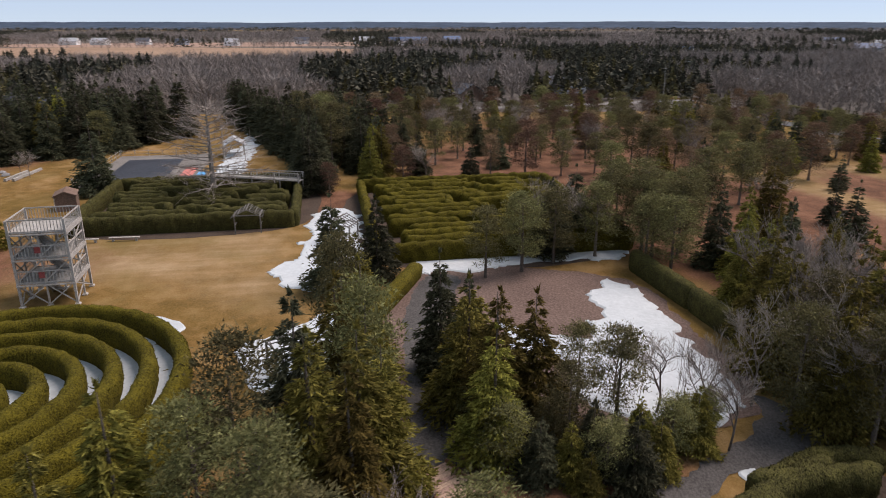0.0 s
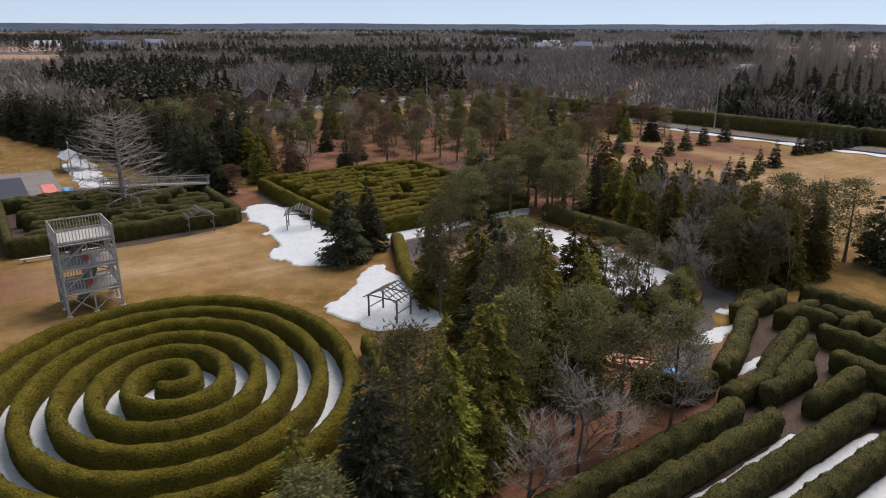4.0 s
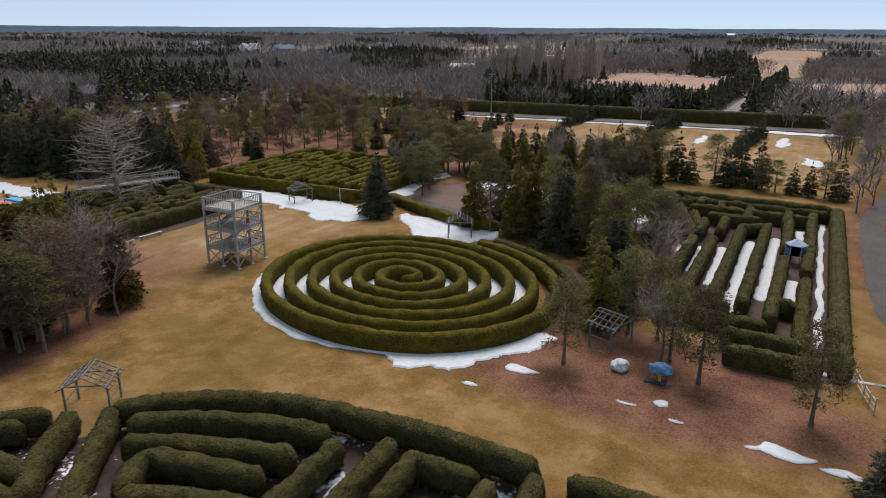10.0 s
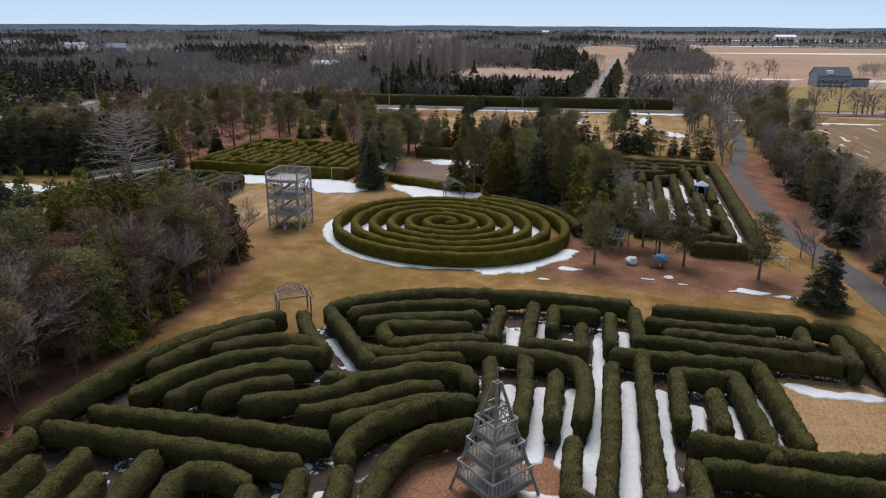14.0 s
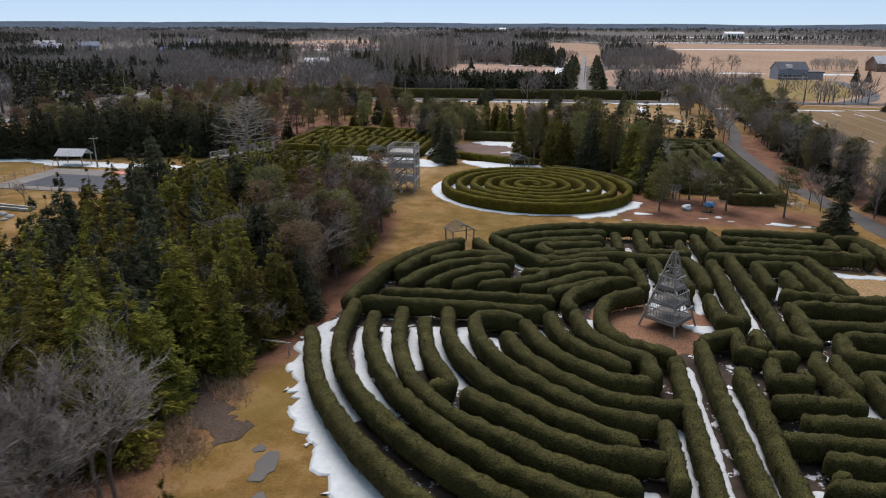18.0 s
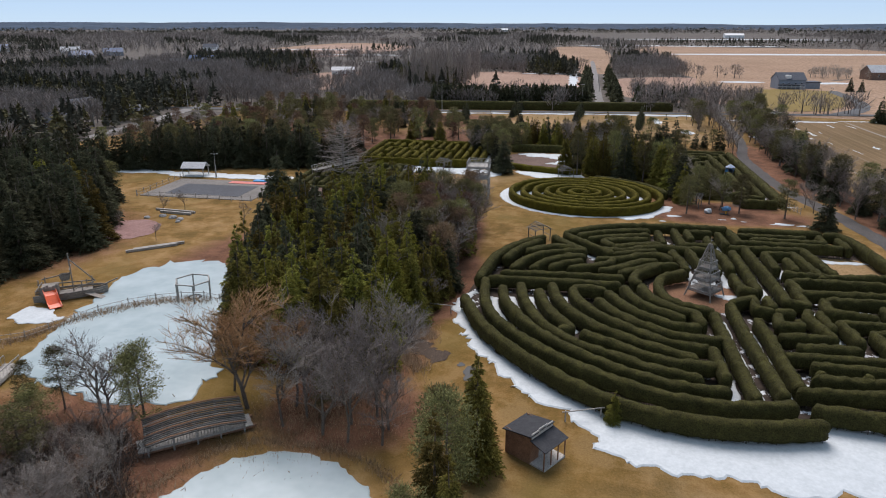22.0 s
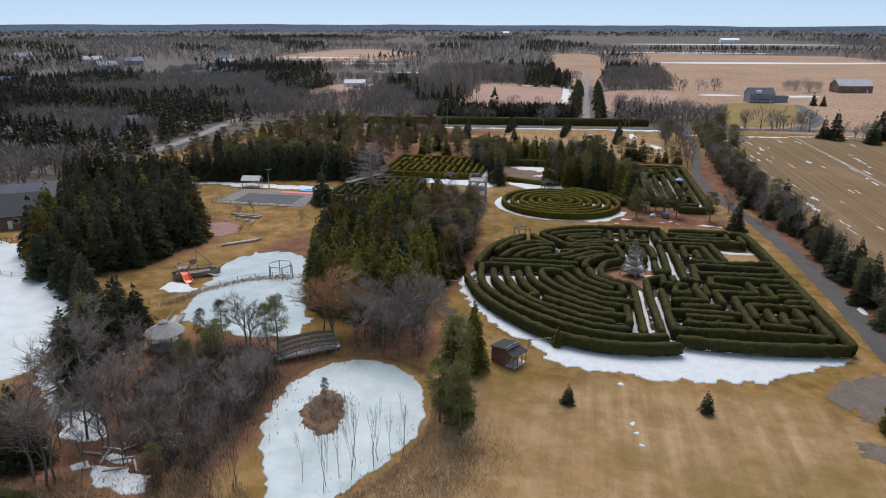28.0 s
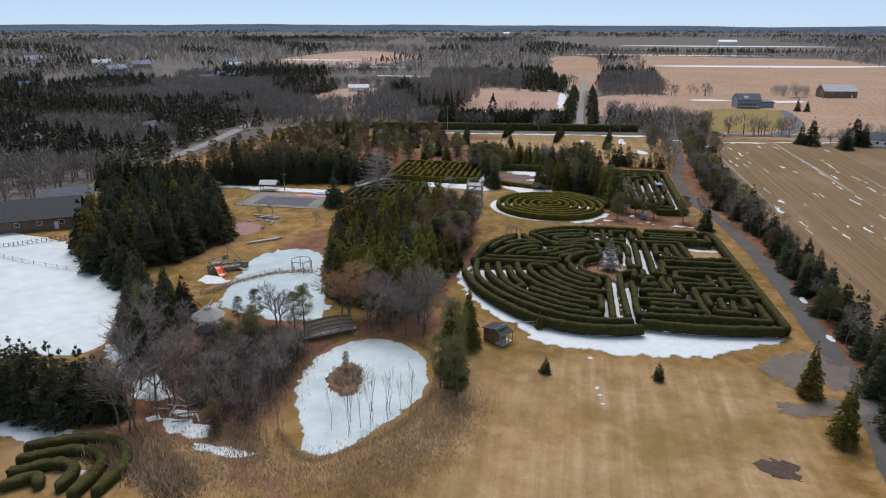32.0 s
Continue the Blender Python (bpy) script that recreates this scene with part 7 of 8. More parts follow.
for k in range(4):
    part("roof", cone_ring(3.1 - 0.62 * k, 2.5 + 0.38 * k, 2.44 - 0.62 * k, 2.9 + 0.38 * k), SHINGLE, GZ)
part("cupola", cone_ring(0.75, 4.1, 0.05, 4.5), SHINGLE, GZ)
part("floor", cone_ring(2.6, 0.3, 0.02, 0.3, 10, 0.25), WOOD, GZ)
for k in range(10):
    a, b = 2 * math.pi * k / 10, 2 * math.pi * (k + 1) / 10
    part("post", beam_bm((2.5 * math.cos(a), 2.5 * math.sin(a), 0), (2.5 * math.cos(a), 2.5 * math.sin(a), 2.6), 0.12), WOOD, GZ)
    if k != 7:
        railing(GZ, (2.5 * math.cos(a), 2.5 * math.sin(a)), (2.5 * math.cos(b), 2.5 * math.sin(b)), 0.3, 0.95, 0.3)
FB = thing("footbridge", -101.6, -113.8, 0, "short plank footbridge over the inlet mouth", "bridge", turn=105)
for k in range(18):
    part("plank", box(bmesh.new(), -3.4 + k * 0.4, 0, 0.42, 0.37, 1.7, 0.06), CONCRETE if k < 7 else WOOD, FB)
for s in (-0.8, 0.8):
    railing(FB, (-3.6, s), (3.6, s), 0.42, 1.0, 0.6)
    part("girder", beam_bm((-3.6, s, 0.3), (3.6, s, 0.3), 0.2), WOOD, FB)

# timber rail slide down to the large pond
FL = thing("rail_slide", 0, 0, 0, "long weathered timber rail slide with a yellow end", "slide")
FL.matrix_world = Matrix()
top_, low_ = Vector((-100.6, -124.0, 1.6)), Vector((-106.2, -137.4, 0.35))
off_ = (low_ - top_).cross(Vector((0, 0, 1))).normalized() * 0.45
for s in (-1, 1):
    part("rail", beam_bm(top_ + off_ * s, low_ + off_ * s, 0.12, 0.2), WOOD_DARK, FL)
for k in range(13):
    p = top_.lerp(low_, (k + 0.5) / 13)
    part("cross_plank", beam_bm(p - off_ * 1.1, p + off_ * 1.1, 0.3, 0.05), WOOD_DARK, FL)
for f in (0.05, 0.35, 0.65):
    p = top_.lerp(low_, f)
    for s in (-1, 1):
        part("post", beam_bm(Vector((*(p + off_ * s).xy, 0)), p + off_ * s, 0.11), WOOD_DARK, FL)
part("end_cap", beam_bm(low_ - off_ * 1.2, low_ + off_ * 1.2, 0.22, 0.3), varied("yellow_paint", (0.42, 0.24, 0.02), (0.58, 0.35, 0.03), (0.66, 0.44, 0.06), 2, 9, 0.6, 0), FL, "yellow painted end board")

# play ship with slide
SHIP = thing("play_ship", -110.6, -91.5, 0, "weathered timber play ship with an orange slide", "playground", turn=35)
hull = bmesh.new()
for k in range(9):
    w = 1.5 * math.sqrt(max(0.08, 1 - ((k - 3.5) / 5.6) ** 2))
    for s in (-1, 1):
        for zz in (0.25, 0.6, 0.95):
            beam(hull, (-4 + k, s * w * (0.8 + 0.2 * zz), zz), (-3 + k, s * 1.5 * math.sqrt(max(0.05, 1 - ((k - 2.5) / 5.6) ** 2)) * (0.8 + 0.2 * zz), zz), 0.08, 0.3)
part("hull", hull, WOOD_WARM, SHIP)
part("deck", box(bmesh.new(), 0, 0, 0.7, 6.4, 2.0, 0.08), WOOD_WARM, SHIP)
part("mast", beam_bm((0.8, 0, 0), (0.8, 0, 6.2), 0.16), WOOD_WARM, SHIP)
part("crow_nest", cone_ring(0.55, 2.6, 0.7, 3.3, 8, 0.08), WOOD_WARM, SHIP)
part("yard_arm", beam_bm((0.8, -1.3, 4.2), (0.8, 1.3, 4.2), 0.09), WOOD_WARM, SHIP)
cst = bmesh.new()
box(cst, -1.9, -0.4, 1.1, 2.0, 2.2, 2.1)
bmesh.ops.bevel(cst, geom=cst.edges[:], offset=0.08, segments=1, affect="EDGES")
part("stern_castle", cst, WOOD_WARM, SHIP)
for k in range(6):
    part("castle_board", box(bmesh.new(), -2.8 + k * 0.36, -1.53, 1.2, 0.3, 0.08, 2.2 + 0.25 * (k % 3)), WOOD_WARM, SHIP)
ORANGE = varied("orange_plastic", (0.62, 0.07, 0.015), (0.78, 0.10, 0.02), (0.85, 0.14, 0.03), 1, 8, 0.4, 0, 0, 0, 0.5, mild=True)
slide = part("slide", beam_bm((-1.9, -1.6, 1.75), (-1.7, -2.4, 1.35), 1.5, 0.08), ORANGE, SHIP, "bright orange plastic slide")
for a, b in (((-1.9, -1.6, 1.75), (-1.7, -2.4, 1.35)), ((-1.7, -2.4, 1.35), (-1.4, -3.4, 0.45)), ((-1.4, -3.4, 0.45), (-1.2, -4.2, 0.2))):
    if a[2] < 1.5:
        part("chute", beam_bm(a, b, 1.5, 0.08), ORANGE, slide)
    for q in (-0.75, 0.75):
        part("side_wall", beam_bm((a[0] + q, a[1], a[2] + 0.15), (b[0] + q, b[1], b[2] + 0.15), 0.08, 0.32), ORANGE, slide)
for x, y, z0, z1, w in ((-3.4, 0.9, 0.4, 2.6, 0.14), (-2.6, 1.2, 0.4, 2.9, 0.12), (1.9, -0.9, 0.6, 2.2, 0.12), (2.4, 0.8, 0.6, 2.0, 0.12), (3.2, 0, 0.6, 2.6, 0.14), (-0.6, 1.2, 0.6, 2.1, 0.12)):
    part("bulwark_post", beam_bm((x, y, z0), (x + 0.06, y, z1), w), WOOD_WARM, SHIP)
for a, b in (((-3.6, 1.1, 1.9), (3.2, 1.0, 1.6)), ((-3.6, -1.2, 1.7), (-2.9, 1.2, 2.2)), ((1.2, -1.2, 1.5), (3.4, -0.4, 1.9)), ((-3.0, 1.3, 2.5), (0.8, 0.1, 3.4)), ((0.8, 0, 5.4), (3.6, 0, 1.8))):
    part("bulwark_rail", beam_bm(a, b, 0.1, 0.14), WOOD_WARM, SHIP)
part("gangway", beam_bm((2.2, -0.9, 0.7), (4.6, -2.6, 0.05), 0.9, 0.06), WOOD_WARM, SHIP)
part("bow_sprit", beam_bm((4.2, 0, 1.0), (6.4, 0, 1.8), 0.14), WOOD_WARM, SHIP)
SW = thing("swing_frame", -93.4, -88.6, 0, "hexagonal timber swing frame with a tyre pit", "swing frame")
for k in range(6):
    a, b = math.pi * k / 3, math.pi * (k + 1) / 3
    p, q = (2.4 * math.cos(a), 2.4 * math.sin(a)), (2.4 * math.cos(b), 2.4 * math.sin(b))
    part("post", beam_bm((*p, 0), (*p, 2.6), 0.15), WOOD, SW)
    part("beam", beam_bm((*p, 2.6), (*q, 2.6), 0.14), WOOD, SW)
part("pit", cone_ring(1.0, 0.14, 0.6, 0.14, 14, 0.14), BLACK_ROOF, SW, "dark rubber ring in the snow")


def post_fence(name, pts, label, gap=2.5, high=1.1, wire=2, material=None):
    f = thing(name, 0, 0, 0, label, "fence")
    line = smooth_line(pts, gap)
    for (x, y) in line:
        part("post", beam_bm((x, y, 0), (x, y, high), 0.09), material or WOOD, f)
    for w in range(wire):
        z = high * (w + 0.7) / (wire + 0.2)
        for a, b in zip(line[:-1], line[1:]):
            part("rail", beam_bm((*a, z), (*b, z), 0.05), material or WOOD, f)
    return f


post_fence("rail_fence", [(-111, -106), (-106.5, -104), (-103, -95.5), (-98, -90.5), (-92, -88.5), (-87, -90)], "grey post-and-rail fence along the inlet bank")
post_fence("rail_fence", [(-176, -92), (-160, -96), (-146, -98.6), (-141, -98)], "low fence across the frozen pond edge", 3.0)
BANK = varied("dead_reeds", (0.185, 0.122, 0.074), (0.315, 0.222, 0.142), (0.430, 0.325, 0.220), 0.8, 9, 0.95, 0, 0, 0.0, 0.1, through_light=0.4, island=0.35)


def tussocks(name, pts, count, seed, label, high=0.6, spreadw=1.2):
    """Dead grass and reeds, as many thin blades along a line."""
    rng = np.random.default_rng(seed)
    line = smooth_line(pts, 0.5)
    p = line[rng.integers(0, len(line), count)] + rng.normal(0, spreadw, (count, 2))
    base = np.concatenate([p, np.zeros((count, 1))], 1)
    out = rng.normal(0, 0.4, (count, 3)) + np.array([0, 0, 1.0])
    v = shards(base, out, rng.uniform(0.4, 1.2, (count, 1)) * high, 0.10, rng)
    tagged(new(name, fast_mesh(name, v, np.arange(len(v)).reshape(-1, 3), BANK)), label, "reeds", "", "stuff")


tussocks("dead_reeds", [(-76, -146), (-77, -134), (-75, -124), (-71, -119), (-63, -118.4), (-57, -121.6), (-54, -129), (-53.6, -137), (-56, -145), (-60, -151), (-66, -155), (-72, -150)], 9000, 5, "tan dead reeds round the pond", 0.35, 0.4)
tussocks("dead_reeds", [(-68, -131), (-67, -134), (-66.4, -137)], 2600, 6, "tan dead reeds on the pond island", 0.55, 1.2)
tussocks("dead_reeds", [(-108, -106), (-104, -98), (-98, -91.5), (-91, -89.5)], 3000, 7, "tan dead reeds along the bank", 0.5, 0.6)
tussocks("dead_reeds", [(-98, -158), (-90, -155), (-82, -157), (-74, -160), (-66, -158), (-60, -156), (-54, -148), (-50, -138)], 18000, 8, "tan dead grass along the ditch", 0.42, 2.6)
tussocks("dead_reeds", [(-96, -124), (-88, -130), (-84, -140), (-84, -148)], 12000, 9, "brown dead undergrowth between the ponds", 0.5, 5.0)
tussocks("dead_reeds", [(-77, -128), (-79, -138), (-79.4, -148), (-73, -156)], 9000, 15, "grey-brown dead brush beside the pond", 0.6, 1.6)
tussocks("dead_reeds", [(-93, -157.6), (-88, -159), (-83, -161), (-79, -163)], 9000, 16, "tall straw-coloured reeds at the ditch", 0.95, 1.5)
TANGLE = varied("grey_tangle", (0.045, 0.034, 0.027), (0.090, 0.070, 0.057), (0.150, 0.120, 0.100), 0.8, 7, 0.95, 0, 0, island=0.4)
rng_ = np.random.default_rng(77)
p_ = np.array(scatter([(-97, -124), (-88, -119.6), (-79, -121), (-77, -128), (-77.6, -150), (-86, -148), (-94, -138)], 170, 1.0, 63))
p_ = np.repeat(p_, 150, 0) + rng_.normal(0, 0.55, (len(p_) * 150, 2))
o_ = rng_.normal(0, 0.75, (len(p_), 3)) + np.array([0, 0, 0.9])
v_ = shards(np.concatenate([p_, rng_.uniform(0, 0.5, (len(p_), 1))], 1), o_, rng_.uniform(0.3, 1.1, (len(p_), 1)), 0.035, rng_)
tagged(new("undergrowth", fast_mesh("undergrowth", v_, np.arange(len(v_)).reshape(-1, 3), TANGLE)), "tangled grey-brown leafless undergrowth between the ponds", "undergrowth", "", "stuff")
for i, (x, y) in enumerate(scatter([(-91, -143), (-84, -142), (-81, -148), (-86, -150.5), (-92, -148)], 14, 1.5, 64)):
    a = 0.9 * i
    tagged(part("fallen_log", beam_bm((x - 1.3 * math.cos(a), y - 1.3 * math.sin(a), 0.16), (x + 1.3 * math.cos(a), y + 1.3 * math.sin(a), 0.2), 0.22), WOOD), "pale weathered fallen log on the bank", "log", "fallen logs by the ditch")
tussocks("dead_grass", [(-48, -136), (-51, -148), (-55, -158), (-60, -166)], 15000, 12, "tan-pink rough dead grass beside the meadow", 0.34, 2.8)
tussocks("dead_grass", [(-72, -90.4), (-67.6, -93.6), (-62.6, -98.8), (-59, -102.4)], 5000, 17, "pale brown dead brush beside the wet path", 0.5, 0.8)
tussocks("dead_grass", [(-66, -87.4), (-62.4, -91.6), (-59.4, -94.8)], 3500, 18, "pale brown dead brush beside the wet path", 0.45, 0.7)
tussocks("dead_grass", [(-62, -109), (-66, -114), (-72, -116)], 9000, 13, "brown dead leaves and grass under the bare trees", 0.3, 3.0)
BRUSH = varied("brown_brush", (0.075, 0.042, 0.024), (0.140, 0.083, 0.050), (0.225, 0.145, 0.090), 0.9, 7, 0.95, 0.8, 0.15)
ISL = sheet("pond_island", [(-70.4, -134), (-70, -130), (-67.6, -129.4), (-65, -134), (-65.4, -139), (-68.6, -138.6)], 0.12, BRUSH, "brushy brown island in the pond", "island", 0.6, 0.25, 0.6)

# pool
PL = thing("swimming_pool", -122.5, -30, 0, "covered outdoor pool in a pale concrete deck", "pool")
PL.matrix_world = Matrix()
part("pool_deck", box(bmesh.new(), -122.5, -29.2, 0.05, 26, 17, 0.14, None, 0.03), varied("grey_deck", (0.10, 0.09, 0.08), (0.155, 0.142, 0.127), (0.215, 0.20, 0.183), 0.3, 6, 0.9, 0.2, 0.01), PL)
COVER = varied("pool_cover", (0.018, 0.020, 0.026), (0.030, 0.033, 0.042), (0.050, 0.054, 0.064), 0.3, 3, 0.5, 0.2, 0.03)
part("pool_cover", box(bmesh.new(), -122.4, -30.4, 0.13, 17.5, 9.6, 0.05, None, 0.02), COVER, PL, "taut black pool cover")
PINK = varied("faded_red_slab", (0.42, 0.12, 0.10), (0.55, 0.17, 0.14), (0.62, 0.24, 0.20), 0.5, 4, 0.7, 0, mild=True)
BLUE = varied("blue_plastic", (0.06, 0.22, 0.45), (0.09, 0.32, 0.60), (0.14, 0.40, 0.68), 0.5, 4, 0.5, 0, mild=True)
part("splash_pad", box(bmesh.new(), -116.5, -22.6, 0.16, 11, 2.0, 0.12, None, 0.03), PINK, PL, "faded red splash pad")
part("splash_pad", box(bmesh.new(), -113.6, -20.2, 0.20, 7, 1.4, 0.35, None, 0.1), BLUE, PL, "blue plastic water feature")
pf = post_fence("pool_fence", [(-136, -37.8), (-136, -20.5)], "thin fence at the end of the pool", 2.4, 1.3, 2)
post_fence("pool_fence", [(-136, -38), (-122, -38), (-109.4, -38), (-109.4, -28)], "thin fence beside the pool", 2.4, 1.3, 2)


def small_house(name, x, y, w, d, h, roof_h, wall_m, roof_m, label, turn=0.0, windows=2, overhang=0.4, category="house", open_sides=False):
    """A gabled building: walls, two roof slopes, gables, door, windows with frames."""
    ob = thing(name, x, y, 0, label, category, turn=turn)
    if open_sides:
        for sx in (-1, 1):
            for sy in (-1, 1):
                part("post", beam_bm((sx * w / 2, sy * d / 2, 0), (sx * w / 2, sy * d / 2, h), 0.16), wall_m, ob)
    else:
        for s in (-1, 1):
            part("wall", box(bmesh.new(), 0, s * d / 2, h / 2, w, 0.2, h), wall_m, ob)
            bm = bmesh.new()
            p = [bm.verts.new(v) for v in ((s * (w / 2 - 0.1), -d / 2 + 0.1, 0), (s * (w / 2 - 0.1), d / 2 - 0.1, 0), (s * (w / 2 - 0.1), d / 2 - 0.1, h), (s * (w / 2 - 0.1), 0, h + roof_h - 0.05), (s * (w / 2 - 0.1), -d / 2 + 0.1, h))]
            f = bm.faces.new(p)
            e = bmesh.ops.extrude_face_region(bm, geom=[f])["geom"]
            bmesh.ops.translate(bm, vec=(s * 0.2, 0, 0), verts=[v for v in e if isinstance(v, bmesh.types.BMVert)])
            part("gable_wall", bm, wall_m, ob)
    ang = math.degrees(math.atan2(roof_h, d / 2))
    run = math.hypot(roof_h, d / 2) + overhang
    for s in (-1, 1):
        part("roof", box(bmesh.new(), 0, -s * (run / 2), 0, w + 2 * overhang, run, 0.16, pose(0, 0, h + roof_h + 0.05, s * ang, 0, 0)), roof_m, ob)
    if not open_sides:
        for s in (-1, 1):
            for k in range(windows):
                wx = -w / 2 + (k + 0.7) * w / (windows + 0.4)
                win = part("window", box(bmesh.new(), wx, s * (d / 2 + 0.10), h * 0.55, 1.3, 0.08, 1.2), WHITE, ob, "white window frame")
                part("pane", box(bmesh.new(), wx, s * (d / 2 + 0.13), h * 0.55, 1.1, 0.06, 1.0), GLASS, win, "dark window pane")
        part("door", box(bmesh.new(), 0.35 * w, -(d / 2 + 0.11), 1.02, 0.95, 0.08, 2.05), WHITE, ob)
    return ob


WHITE = varied("white_siding", (0.58, 0.58, 0.57), (0.68, 0.68, 0.67), (0.76, 0.76, 0.75), 0.6, 8, 0.7, 0.1, 0.01, mild=True)
GREY_WALL = varied("blue_grey_siding", (0.16, 0.18, 0.21), (0.22, 0.245, 0.28), (0.28, 0.305, 0.34), 0.6, 8, 0.75, 0.1, 0.01, mild=True)
DARK_ROOF = varied("slate_roof", (0.040, 0.046, 0.058), (0.065, 0.073, 0.090), (0.095, 0.105, 0.125), 0.5, 6, 0.7, 0.2, 0.02)
BLUE_ROOF = varied("blue_metal_roof", (0.035, 0.060, 0.120), (0.055, 0.090, 0.170), (0.080, 0.120, 0.210), 0.3, 4, 0.5, 0)
BROWN_WALL = varied("brown_siding", (0.10, 0.065, 0.048), (0.16, 0.105, 0.080), (0.22, 0.150, 0.115), 0.6, 8, 0.85, 0.1, 0.01)
TIN = varied("galvanised_roof", (0.26, 0.27, 0.28), (0.36, 0.37, 0.38), (0.46, 0.47, 0.48), 0.5, 5, 0.5, 0.1, 0.01)
GLASS = shader("window_glass", 0.08, 0.6)[0]
GLASS.node_tree.nodes["Principled BSDF"].inputs["Base Color"].default_value = (0.02, 0.025, 0.03, 1)

small_house("pool_pavilion", -134, -16.8, 5.0, 3.4, 2.3, 1.0, WOOD, TIN, "open grey pavilion beside the pool", 8, 0, 0.4, "pavilion", True)
small_house("shed", -96.6, -34.6, 3.0, 2.4, 2.1, 0.5, BROWN_WALL, BROWN_WALL, "small reddish brown garden shed", 12, 0, 0.25, "shed")
barn = small_house("event_barn", -186, -70, 34, 16, 3.6, 3.4, BROWN_WALL, BLACK_ROOF, "long brown event barn with a dark roof", 33, 6, 1.2, "barn")
small_house("event_barn", -184, -50, 14, 11, 3.4, 2.8, BROWN_WALL, DARK_ROOF, "grey-roofed wing of the event barn", 33, 2, 0.8, "barn")
post_fence("tyre_fence", [(-176, -90), (-168, -83.5), (-161, -77)], "dark low fence before the barn", 1.0, 1.3, 3, BLACK_ROOF)
# farmhouse across the field
FH = small_house("farmhouse", 77, 262, 15, 11, 5.2, 3.6, GREY_WALL, DARK_ROOF, "large grey farmhouse with a pale porch", 8, 4)
part("porch", box(bmesh.new(), -1, -7.0, 1.4, 13, 3.0, 0.2), WHITE, FH, "white porch roof edge")
for k in range(6):
    part("porch_post", beam_bm((-6.5 + k * 2.5, -8.2, 0), (-6.5 + k * 2.5, -8.2, 2.6), 0.2), WHITE, FH)
part("porch_roof", box(bmesh.new(), -1, -7.2, 2.75, 14, 3.6, 0.2), DARK_ROOF, FH)
part("garage", box(bmesh.new(), 12, 0.5, 1.7, 9, 8, 3.4), GREY_WALL, FH)
part("garage_roof", box(bmesh.new(), 12, 0.5, 3.7, 10, 9, 0.5, None, 0.2), DARK_ROOF, FH)
part("dormer", box(bmesh.new(), -2, -3.6, 6.6, 2.6, 2.6, 1.8), WHITE, FH)
